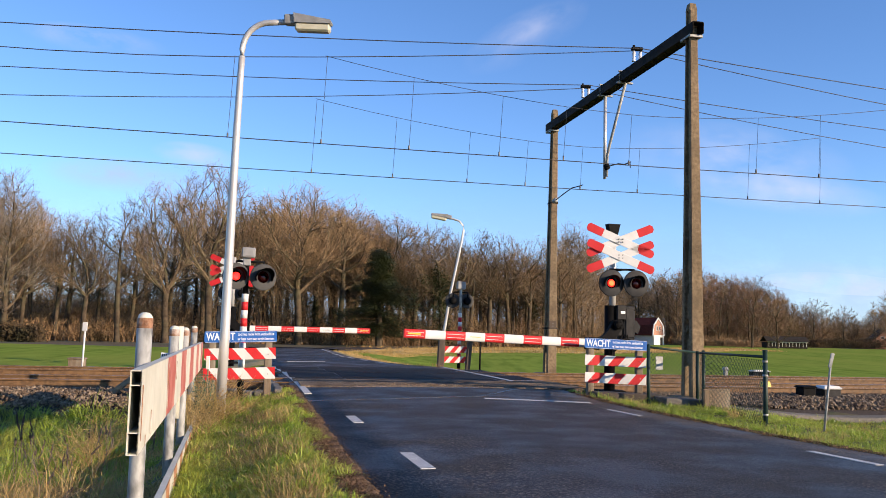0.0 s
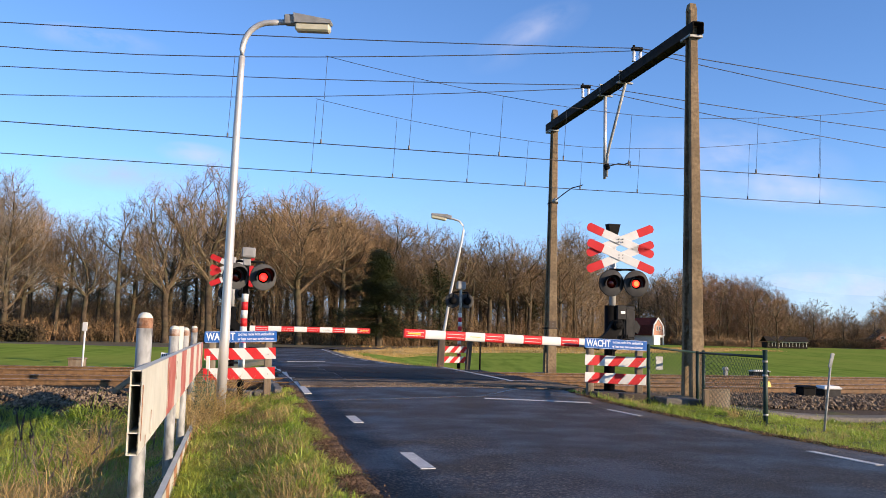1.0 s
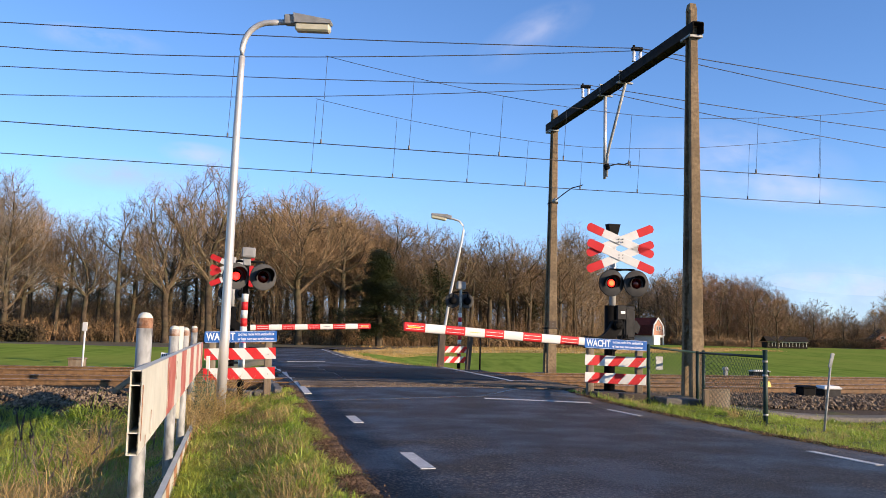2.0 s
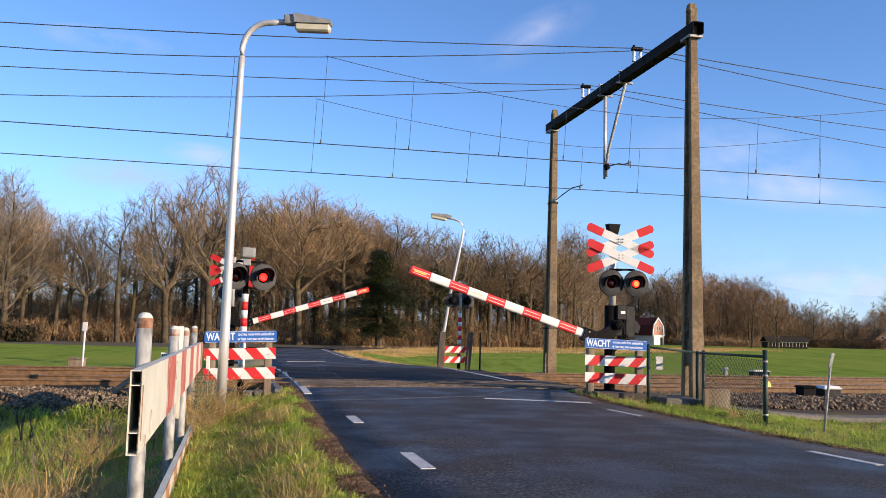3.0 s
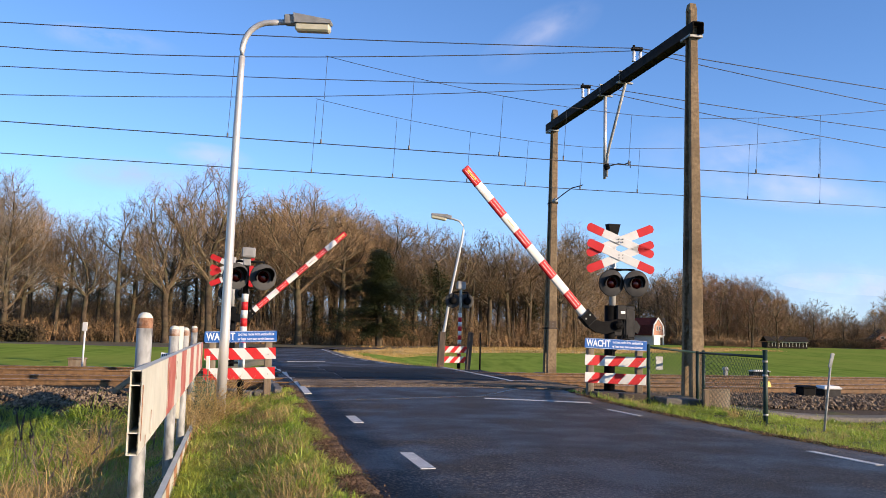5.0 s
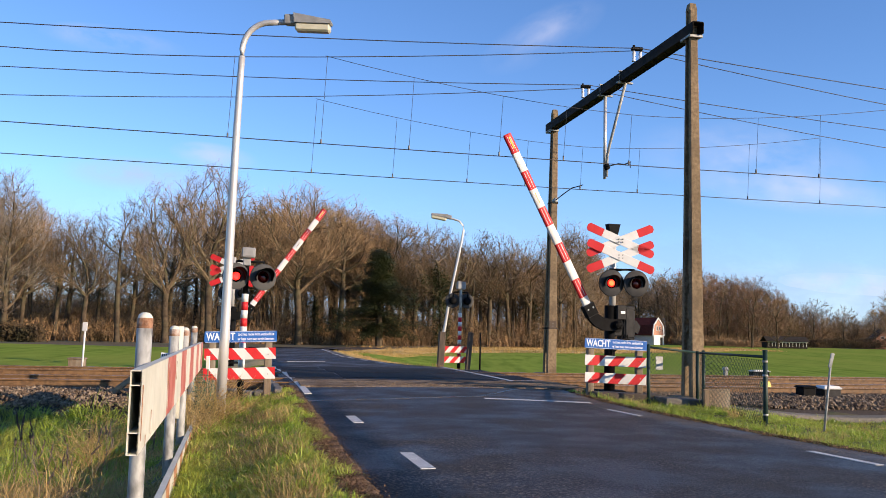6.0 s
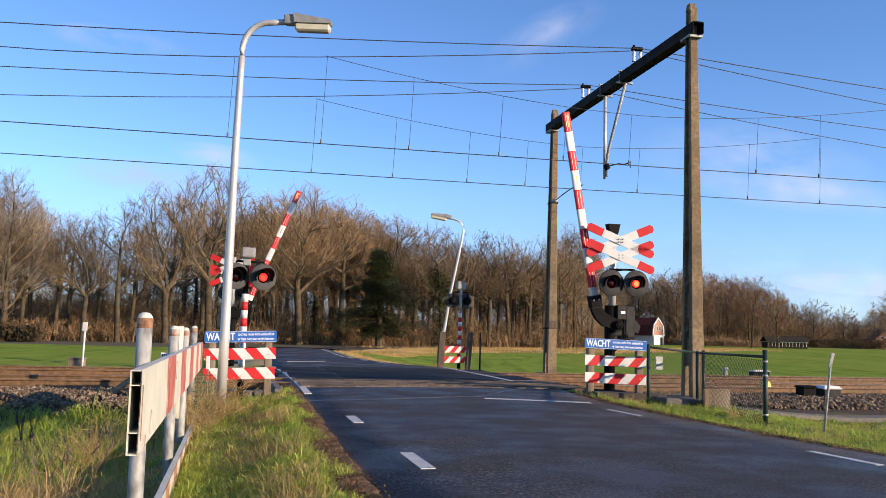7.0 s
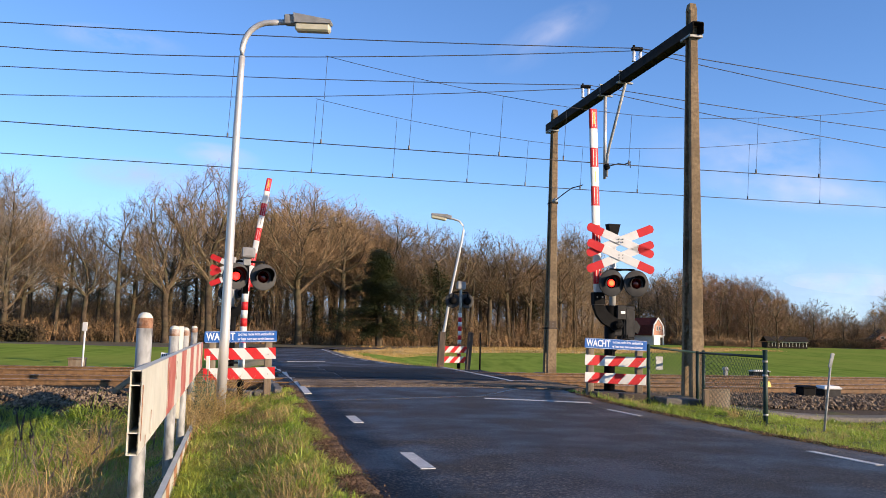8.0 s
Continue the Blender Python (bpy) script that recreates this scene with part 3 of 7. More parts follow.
# ---- overhead line ----
def mast(m, h, plate):
    """Two tapering chords joined by recessed panels, pierced once every metre and backed on the unseen side."""
    t = thing("catenary_mast", m, "weathered tan concrete lattice mast, openings backed to keep them dark", "mast", "portal masts")
    W0, W1, D0, D1 = 0.30, 0.185, 0.50, 0.20

    def size(z):
        f = z / h
        return W0 + (W1 - W0) * f, D0 + (D1 - D0) * f
    for s in (-1, 1):
        bm = bmesh.new()
        rings = []
        for i in range(19):
            z = h * i / 18
            w, d = size(z)
            c = 0.02
            y0, y1 = d / 2, d / 2 - 0.27 * d
            o = [(-w / 2 + c, y0), (w / 2 - c, y0), (w / 2, y0 - c), (w / 2, y1), (-w / 2, y1), (-w / 2, y0 - c)]
            j = [0.006 * noise.noise(Vector((z * 3, k * 7, s * 5))) for k in range(6)]
            rings.append([bm.verts.new((x + e, s * y + e, z)) for (x, y), e in zip(o, j)])
        for a, b in zip(rings, rings[1:]):
            for k in range(6):
                bm.faces.new((a[k], a[(k + 1) % 6], b[(k + 1) % 6], b[k]))
        bm.faces.new(rings[0])
        bm.faces.new(rings[-1])
        bmesh.ops.recalc_face_normals(bm, faces=bm.faces)
        part("chord", bm, CONCRETE, t)
    z = 0.75
    while z < h - 0.1:
        w, d = size(z + 0.3)
        e = 0.23 * d + 0.004
        zz = min(z + 0.53, h - 0.02)
        bm = bmesh.new()
        extrude(bm, [(-e, z), (e, z), (e, zz), (-e, zz)], w - 0.13, pose(0, 0, 0, 0, 0, 90))
        part("web", bm, CONCRETE, t)
        if zz < h - 0.6:       # made-up panel shuts the opening's far side against sun; middle is pinched
            bm = bmesh.new()
            box(bm, (0.04, 2 * e, 0.44), Matrix.Translation((w / 2 - 0.04, 0, zz + 0.22)))
            part("web", bm, CONCRETE, t)
            c = zz + 0.22
            bm = bmesh.new()
            extrude(bm, [(-e, c - 0.10), (-0.012, c), (-e, c + 0.10)], w - 0.09, pose(0, 0, 0, 0, 0, 90))
            extrude(bm, [(e, c + 0.10), (0.012, c), (e, c - 0.10)], w - 0.09, pose(0, 0, 0, 0, 0, 90))
            part("tie", bm, CONCRETE, t)
        z = zz + 0.44
    bm = bmesh.new()
    w, d = size(h)
    rod(bm, (0, 0, h), (0, 0, h + 0.16), d * 0.66, d * 0.5, n=4)
    bmesh.ops.rotate(bm, cent=(0, 0, 0), matrix=Matrix.Rotation(radians(45), 3, "Z"), verts=bm.verts)
    part("cap", bm, CONCRETE, t)
    bm = bmesh.new()
    box(bm, (0.75, 0.8, 0.1), Matrix.Translation((0, 0, 0.02)), 0.02)
    part("footing", bm, KERB, t)
    if plate:
        y = size(1.6)[1] / 2
        bm = bmesh.new()
        box(bm, (0.24, 0.01, 0.26), Matrix.Translation((0, -y - 0.012, 1.6)), 0.003)
        p = part("number_plate", bm, DARKWOOD, t, "small dark plate with pale bars")
        for z in (1.64, 1.55):
            bm = bmesh.new()
            box(bm, (0.05, 0.006, 0.035), Matrix.Translation((0, -y - 0.02, z)))
            part("bar", bm, KERB, p)
        for z in (1.49, 5.55):
            w, d = size(z)
            bm = bmesh.new()
            box(bm, (w + 0.03, d + 0.03, 0.05), Matrix.Translation((0, 0, z)), 0.005)
            part("band", bm, BEAM, t)
    return t


near = tr(MAST_V, U1 - 2.715)
far = tr(MAST_V, U2 + 2.715)
mast(Matrix.Translation((near.x, near.y, -0.15)) @ pose(0, 0, 0, 0, 0, 11.874), 8.55, False)
mast(Matrix.Translation((far.x, far.y, -0.15)) @ pose(0, 0, 0, -0.3, 0.6, 11.874), 8.5, True)


def portal_beam():
    z, L0, L1 = 7.93, U1 - 3.02, U2 + 3.0
    o = tr(MAST_V, (L0 + L1) / 2, z)
    t = thing("portal_beam", Matrix.Translation(o) @ pose(0, 0, 0, 0, 0, 11.874), "dark steel channel beam spanning both tracks between the masts", "portal beam")
    L = L1 - L0
    # an open channel lying on its side, long axis y
    bm = bmesh.new()
    w, hh, th = 0.25, 0.25, 0.025
    box(bm, (w, L, th), Matrix.Translation((0, 0, hh / 2)), 0.006)
    box(bm, (th, L, hh), Matrix.Translation((-w / 2, 0, 0)), 0.006)
    box(bm, (th, L, hh), Matrix.Translation((w / 2, 0, 0)), 0.006)
    part("channel", bm, BEAM, t)
    bm = bmesh.new()
    for i in range(18):
        y = -L / 2 + 0.3 + i * (L - 0.6) / 17
        rod(bm, (-w / 2, y, -hh / 2 + 0.02), (w / 2, y + 0.3, -hh / 2 + 0.02), 0.018, n=6)
    box(bm, (w, L - 0.3, 0.02), Matrix.Translation((0, 0.1, -hh / 2 + 0.03)))
    part("bracing", bm, BEAM, t)
    for s in (-1, 1):
        y = (L0 + L1) / 2
        bm = bmesh.new()
        yy = (U1 - 2.715 - y) if s < 0 else (U2 + 2.715 - y)
        for x in (-0.2, 0.2):
            box(bm, (0.04, 0.42, 0.05), Matrix.Translation((x * 0.7, yy, -0.15)), 0.008)
        box(bm, (0.32, 0.04, 0.06), Matrix.Translation((0, yy - 0.2, -0.16)), 0.008)
        box(bm, (0.32, 0.04, 0.06), Matrix.Translation((0, yy + 0.2, -0.16)), 0.008)
        part("clamp", bm, GALV, t, "galvanised clamp round the mast")
    return t


portal_beam()


def insulator(v, u, z):
    t = thing("insulator", Matrix.Translation(tr(v, u, z)) @ pose(0, 0, 0, 0, 0, 11.874), "white ribbed insulators under a black cap on the beam", "insulator", "insulators on the beam")
    for x in (-0.09, 0.09):
        bm = bmesh.new()
        prof = [(0.0, 0.0), (0.05, 0.0)]
        for i in range(6):
            prof += [(0.05, 0.02 + i * 0.045), (0.028, 0.035 + i * 0.045)]
        prof += [(0.03, 0.29), (0, 0.29)]
        lathe(bm, prof, 14, Matrix.Translation((x, 0, 0)))
        part("porcelain", bm, PORCELAIN, t)
    bm = bmesh.new()
    box(bm, (0.30, 0.12, 0.09), Matrix.Translation((0, 0, 0.33)), 0.02)
    rod(bm, (-0.09, 0, 0.36), (-0.09, 0, 0.42), 0.03)
    part("cap", bm, BLACK, t)


insulator(MAST_V, U1 + 0.1, 8.125)
insulator(MAST_V, U2 - 0.22, 8.125)


def hanger(v, u):
    """The suspended post between the tracks that carries the steady arm."""
    t = thing("suspension_post", Matrix.Translation(tr(v, u)) @ pose(0, 0, 0, 0, 0, 11.874), "pale galvanised drop post with a slanted brace under the beam", "suspension post")
    bm = bmesh.new()
    rod(bm, (0, 0, 5.45), (0, 0, 7.80), 0.045, n=12)
    part("post", bm, ALU, t)
    bm = bmesh.new()
    tube(bm, [(0.02, -1.32, 7.79), (0.02, -0.25, 6.3), (0.02, -0.12, 6.05), (0.02, -0.08, 5.5)], 0.04, 10)
    part("brace", bm, GALV, t)
    for y in (0.0, -1.3):
        bm = bmesh.new()
        box(bm, (0.44, 0.08, 0.04), Matrix.Translation((0, y, 7.78)), 0.008)
        box(bm, (0.36, 0.06, 0.03), Matrix.Translation((0, y, 8.09)), 0.008)
        for x in (-0.15, 0.15):
            rod(bm, (x, y, 7.77), (x, y, 8.1), 0.012, n=6)
        part("clamp", bm, GALV, t)
    bm = bmesh.new()
    lathe(bm, [(0, -0.08), (0.05, -0.08), (0.05, -0.03), (0.09, -0.02), (0.05, 0.0), (0.09, 0.02), (0.05, 0.05), (0, 0.05)], 12, Matrix.Translation((0, -0.14, 5.76)) @ pose(0, 0, 0, 90))
    part("insulator", bm, BLACK, t)
    bm = bmesh.new()
    tube(bm, [(0, -0.2, 5.76), (0.0, -0.9, 5.70), (0.02, -1.25, 5.62), (0.03, -1.6, 5.62)], 0.016, 8)
    rod(bm, (0.03, -1.58, 5.62), (0.03, -1.6, 5.47), 0.012, n=6)
    part("steady_arm", bm, BLACK, t)


hanger(MAST_V, 21.7)


def far_arm():
    t = thing("steady_arm", Matrix.Translation(tr(MAST_V, U2 + 2.55)) @ pose(0, 0, 0, 0, 0, 11.874), "dark steady arm reaching from the mast to the contact wire", "steady arm")
    bm = bmesh.new()
    tube(bm, [(0, -0.12, 5.42), (0, -0.9, 5.52), (0, -1.7, 5.6), (0, -2.3, 5.56), (0, -2.6, 5.55)], 0.016, 8)
    part("arm", bm, BLACK, t)
    bm = bmesh.new()
    lathe(bm, [(0, -0.1), (0.045, -0.1), (0.08, -0.05), (0.045, 0.0), (0.08, 0.05), (0.045, 0.1), (0, 0.1)], 12, Matrix.Translation((0, -0.18, 5.43)) @ pose(0, 0, 0, 85))
    part("insulator", bm, GALV, t)


far_arm()


def wire(name, pts, r, label, cat="overhead wire"):
    """One wire from points (along, across, height)."""
    bm = bmesh.new()
    tube(bm, [tr(*p) for p in pts], r, 5)
    return tagged(part(name, bm, WIRE), label, cat, "overhead line")


def overhead():
    for uc, ui in ((U1, U1 + 0.1), (U2, U2 - 0.22)):
        wire("contact_wire", [(-40, uc + 0.2, 5.47), (-16, uc - 0.1, 5.45), (MAST_V, uc + 0.12, 5.44), (34, uc - 0.1, 5.45), (60, uc, 5.45)], 0.0115, "dark copper contact wire over the track")
        # carrier cable: slung low in the span, up to the insulator
        def carrier(v):
            k = (v - MAST_V) / 56.0
            k = abs(k) % 1.0
            lift = min(0.0048 * (v + 0.5) ** 2, 0.3) if uc == U1 and v < -0.5 else 0.0
            return 8.42 - 4 * 1.85 * k * (1 - k) + lift
        wire("carrier_cable", [(v, ui, carrier(v)) for v in np.arange(-46.9, 65, 2.0)], 0.011, "carrier cable sagging between the portals")
        def feeder(v):
            k = abs((v - MAST_V) / 56.0) % 1.0
            return (8.44 if uc == U1 else 8.48) - 4 * 1.05 * k * (1 - k)
        wire("feeder_cable", [(v, ui - 0.12, feeder(v)) for v in np.arange(-46.9, 65, 2.0)], 0.012, "feeder cable above the carrier cable")
        # stitch wire under the portal
        def stitch(v):
            return 6.7 + (carrier(1.2) - 6.7) * min(1.0, abs(v - MAST_V) / 7.9) ** 1.7
        wire("stitch_wire", [(v, uc, stitch(v)) for v in np.arange(1.2, 17.01, 0.79)], 0.007, "thin stitch wire hung beneath the portal")
        hung = (3.27, 5.48, 7.12, 8.84, 12.37, 14.2) if uc == U1 else (3.46, 5.61, 7.35, 9.04, 10.85, 14.5)
        for v, top in [(v, stitch(v)) for v in hung] + [(v, carrier(v)) for v in (-0.9, 1.2, 17.0, 19.5, 23, 27)]:
            a, b = tr(v + 0.04, uc, top), tr(v - 0.04, uc, 5.45)
            bm = bmesh.new()
            rod(bm, a, b, 0.0052, n=4)
            rod(bm, b + Vector((0, 0, -0.02)), b + Vector((0, 0, 0.08)), 0.022, n=6)
            tagged(part("dropper_wire", bm, WIRE), "thin dropper holding the contact wire", "overhead wire", "droppers")


overhead()


# ---- warning lights, boards and barriers ----
def hood(r, depth):
    """The visor: the upper part of a short tube, along -y."""
    bm = bmesh.new()
    n = 20
    rows = []
    for j, (y, k) in enumerate(((0, 1.0), (-depth, 1.06))):
        for th in (0.0, 0.008):
            rows.append([bm.verts.new(((r * k + th) * math.cos(a), y * (0.35 + 0.65 * max(0, math.sin(a))) if a < 0 or a > math.pi else y * (0.45 + 0.55 * math.sin(a)), (r * k + th) * math.sin(a)))
                         for a in [radians(-25 + 230 * i / n) for i in range(n + 1)]])
    i0, o0, i1, o1 = rows
    for a, b in ((i0, i1), (o1, o0), (i1, o1), (o0, i0)):
        for i in range(n):
            f = bm.faces.new((a[i], a[i + 1], b[i + 1], b[i]))
            f.smooth = True
    bmesh.ops.recalc_face_normals(bm, faces=bm.faces)
    return bm


INSERTS = []      # (turning lamp insert, which of the pair)


def signal_lamp(parent, x, z, y, which, yaw=0.0, r=0.25, hm=Matrix(), lr=1.0, visor=0.30, face=None):
    """A round black backboard with a visor; inside, a made-up two-faced insert whose turning stands in for the
    flashing.
    """
    bm = bmesh.new()
    m = Matrix.Translation((x, y, z)) @ pose(0, 0, 0, 90, 0, yaw)
    lathe(bm, [(0.11, 0.0), (r - 0.012, 0.0), (r, -0.006), (r, -0.022), (r - 0.01, -0.03), (0.11, -0.03), (0.11, 0.0)], 36, m)
    board = part("backboard", bm, face or DISC, parent)
    board.matrix_local = hm
    bm = bmesh.new()
    lathe(bm, [(0.11, 0.0), (0.125, -0.03), (0.12, -0.16), (0.07, -0.2), (0, -0.2)], 20, m)
    part("lamp_housing", bm, BLACK, board)
    bm = hood(0.15, visor)
    bmesh.ops.transform(bm, matrix=Matrix.Translation((x, y, z - 0.005)) @ pose(0, 0, 0, 0, 0, yaw), verts=bm.verts)
    part("visor", bm, BLACK, board)
    # insert: a drum with a lit face and a dark face
    bm = bmesh.new()
    a = pose(0, 0, 0, 90)
    lathe(bm, [(0, 0.03), (0.07 * lr, 0.026)], 20, a, 2)
    lathe(bm, [(0.07 * lr, 0.026), (0.085 * lr, 0.016), (0.098 * lr, 0.002)], 24, a, 1)
    lathe(bm, [(0.098 * lr, -0.002), (0.08 * lr, -0.018), (0.045 * lr, -0.028), (0, -0.03)], 24, a, 0)
    lathe(bm, [(0.098 * lr, 0.002), (0.098 * lr, -0.002)], 24, a, 3)
    ins = part("lens", bm, [LENS, LIT, LITCORE if face else LIT, BLACK], board, "round red lens with a lit and a dark face")
    INSERTS.append((ins, which, Matrix.Translation((x, y + 0.035, z)) @ pose(0, 0, 0, 0, 0, yaw)))
    return board


def signal_pair(t, z, y, sep, xm, yaw, r=0.25, hm=Matrix(), lr=1.0, visor=0.30, face=None):
    for k, s in enumerate((-1, 1)):
        signal_lamp(t, xm + s * sep / 2, z, y, k, yaw, r, hm, lr, visor, face)
    bm = bmesh.new()
    rod(bm, (xm - sep / 2, y + 0.16, z + 0.29), (xm + sep / 2, y + 0.16, z + 0.29), 0.022, n=10)
    for s in (-1, 1):
        rod(bm, (xm + s * sep / 2, y + 0.16, z + 0.30), (xm + s * sep / 2, y + 0.12, z + 0.05), 0.02, n=8)
    rod(bm, (xm, y + 0.16, z + 0.29), (0, 0, z + 0.29), 0.025, n=10)
    part("crossbar", bm, BLACK, t).matrix_local = hm


def cross_board(t, z, y, hm=Matrix()):
    """Two St Andrew's crosses, one above the other: white planks with red ends."""
    L, w = 1.50, 0.17
    for zc in (z + 0.165, z - 0.165):
        for k, a in enumerate((22.5, -22.5)):
            m = Matrix.Translation((0, y - 0.022 * (1 - k) - (0.022 if zc < z else 0), zc)) @ pose(0, 0, 0, 0, a, 0)
            bm = bmesh.new()
            box(bm, (L - 0.70, 0.02, w), m, 0.003)
            for s in (-1, 1):
                x0, x1 = s * (L / 2 - 0.35), s * L / 2
                c = 0.045
                o = [(x0, -w / 2), (x1 - s * c, -w / 2), (x1, -w / 2 + c), (x1, w / 2 - c), (x1 - s * c, w / 2), (x0, w / 2)]
                extrude(bm, o if s > 0 else o[::-1], 0.02, m, 1)
            p = part("cross_plank", bm, [WHITE, RED], t)
            p.matrix_local = hm
            if k == 0:
                for dx in (-0.04, 0.04):
                    for dz in (-0.03, 0.03):
                        bm = bmesh.new()
                        rod(bm, Vector((dx, y - 0.06, zc + dz)), Vector((dx, y - 0.03, zc + dz)), 0.012, n=6)
                        part("bolt", bm, BLACK, p)


def striped(parent, L, h, th, m, lean, n=4, flip=1):
    """A board with slanting red and white stripes, each a slab face to face with the next."""
    z0, z1 = -h / 2, h / 2
    s = lean * h * flip
    k = 0
    step = L / (2 * n - 0.0)
    x = -L / 2 - abs(s) - step
    while x < L / 2 + abs(s) + step:
        a0, a1 = x, x + step
        poly = [(a0, z0), (a1, z0), (a1 + s, z1), (a0 + s, z1)]
        # cut the slanted strip to the board's ends
        for side in (-1, 1):
            lim = side * L / 2
            src, res = (poly if side == -1 else out_), []
            for i in range(len(src)):
                p, q = src[i], src[(i + 1) % len(src)]
                ip, iq = (p[0] - lim) * side <= 1e-9, (q[0] - lim) * side <= 1e-9
                if ip:
                    res.append(p)
                if ip != iq:
                    f = (lim - p[0]) / (q[0] - p[0])
                    res.append((lim, p[1] + (q[1] - p[1]) * f))
            out_ = res
        clean = []
        for p in out_:
            if not clean or (abs(p[0] - clean[-1][0]) + abs(p[1] - clean[-1][1])) > 1e-4:
                clean.append(p)
        if len(clean) > 2 and (abs(clean[0][0] - clean[-1][0]) + abs(clean[0][1] - clean[-1][1])) < 1e-4:
            clean.pop()
        if len(clean) > 2:
            bm = bmesh.new()
            extrude(bm, clean, th, m)
            part("stripe", bm, (RED, WHITE)[k % 2], parent)
        k += 1
        x += step


def wait_board(name, a, b, zs, flip, readable, label, tilt=0.0):
    """Two posts, two striped boards and a blue sign; a and b are the feet, seen from the approach."""
    a, b = Vector((*a, 0)), Vector((*b, 0))
    d = b - a
    L = d.length
    mid = (a + b) / 2
    yaw = math.degrees(math.atan2(d.y, d.x))
    t = thing(name, Matrix.Translation(mid) @ pose(0, 0, 0, 0, 0, yaw), label, "warning board", "warning boards")
    for s in (-1, 1):
        bm = bmesh.new()
        if readable:
            box(bm, (0.13, 0.13, 1.45), Matrix.Translation((s * (L / 2 - 0.13), 0.08, 0.33)), 0.012)
        else:
            box(bm, (0.22 if s < 0 else 0.15, 0.18, 1.45), Matrix.Translation((s * (L / 2 - 0.02), -0.09, 0.42)) @ pose(0, 0, 0, 0, 2 if s < 0 else 5, 0), 0.02)
        part("post", bm, WOOD if readable else DARKWOOD, t)
    for zc, k in ((zs[1], 0), (zs[2], 1)):
        bm = bmesh.new()
        box(bm, (L - 0.004, 0.018, 0.2), Matrix.Translation((0, 0.012, zc)) @ pose(0, 0, 0, 0, tilt, 0), 0.003)
        p = part("striped_board", bm, GALV, t, "board with slanting red and white stripes")
        striped(p, L, 0.205, 0.006, Matrix.Translation((0, 0, zc)) @ pose(0, 0, 0, 0, tilt, 0), 0.85, 3, flip)
        for sx_ in (-1, 1):
            bm = bmesh.new()
            rod(bm, (sx_ * (L / 2 - 0.13), -0.018, zc), (sx_ * (L / 2 - 0.13), 0.02, zc), 0.012, n=8)
            part("bolt", bm, GALV, p)
    if not readable:
        return t
    bm = bmesh.new()
    W, H, c = L + 0.02, 0.2, 0.025
    m = Matrix.Translation((0, -0.004, zs[0])) @ pose(0, 0, 0, 0, tilt, 0)
    o = []
    for cx, cz, a0 in ((W / 2 - c, H / 2 - c, 0), (-W / 2 + c, H / 2 - c, 90), (-W / 2 + c, -H / 2 + c, 180), (W / 2 - c, -H / 2 + c, 270)):
        o += [(cx + c * math.cos(radians(a0 + i * 22.5)), cz + c * math.sin(radians(a0 + i * 22.5))) for i in range(5)]
    extrude(bm, o, 0.016, m)
    sign = part("blue_sign", bm, BLUE, t, "blue enamel sign with white lettering")
    if readable:
        face = Matrix.Translation((0, -0.0095, 0))
        for txt, size, width, x0, dz in (("WACHT", 0.185, 0.50, 0.03, 0), ("tot het rode licht gedoofd is", 0.07, 0.64, 0.575, 0.042), ("er kan nog een trein komen", 0.07, 0.64, 0.575, -0.042)):
            o2 = words("lettering", txt, size, SIGNWHITE, sign, face @ m @ Matrix.Translation((-W / 2 + x0, 0, dz)) @ pose(0, 0, 0, 90))
            xs = [v.co.x for v in o2.data.vertices]
            for v in o2.data.vertices:
                v.co.x = (v.co.x - min(xs)) * width / (max(xs) - min(xs))
        bm = bmesh.new()
        for z_ in (H / 2 - 0.008, -H / 2 + 0.008):
            box(bm, (W - 0.03, 0.003, 0.004), Matrix.Translation((0, -0.0105, 0)) @ m @ Matrix.Translation((0, 0, z_)))
        part("border", bm, SIGNWHITE, sign)
    return t


def striped_pole(t, x, y, z0, z1, r, first=0, step=0.235):
    z, k = z0, first
    while z < z1 - 1e-3:
        zz = min(z + step, z1)
        bm = bmesh.new()
        rod(bm, (x, y, z), (x, y, zz), r, n=16)
        part("pole_band", bm, (WHITE, RED)[k % 2], t)
        z, k = zz, k + 1


def left_signal():
    t = thing("warning_light", pose(-3.7, 15.95, 0, 0, 0.5, 14), "two round flashing lights on a red and white striped pole", "warning light", "warning lights")
    bm = bmesh.new()
    rod(bm, (0, 0, -0.2), (0, 0, 0.28), 0.06, n=14)
    part("foot", bm, BLACK, t)
    bm = bmesh.new()
    rod(bm, (0, 0, 1.72), (0, 0, 2.5), 0.05, n=14)
    part("pole", bm, BLACK, t)
    striped_pole(t, 0, 0, 0.27, 1.79, 0.062, 1, 0.152)
    signal_pair(t, 2.11, -0.16, 0.50, 0.06, 14, 0.25, lr=0.8)
    bm = bmesh.new()
    box(bm, (0.25, 0.22, 0.19), Matrix.Translation((0.02, -0.05, 2.56)), 0.02)
    p = part("bell_box", bm, GREYBOX, t, "grey square bell box on top of the pole")
    bm = bmesh.new()
    box(bm, (0.17, 0.01, 0.12), Matrix.Translation((0.02, -0.162, 2.56)), 0.003)
    box(bm, (0.14, 0.16, 0.16), Matrix.Translation((0.0, 0.0, 2.4)), 0.01)
    part("bell_grille", bm, GREYBOX, p)


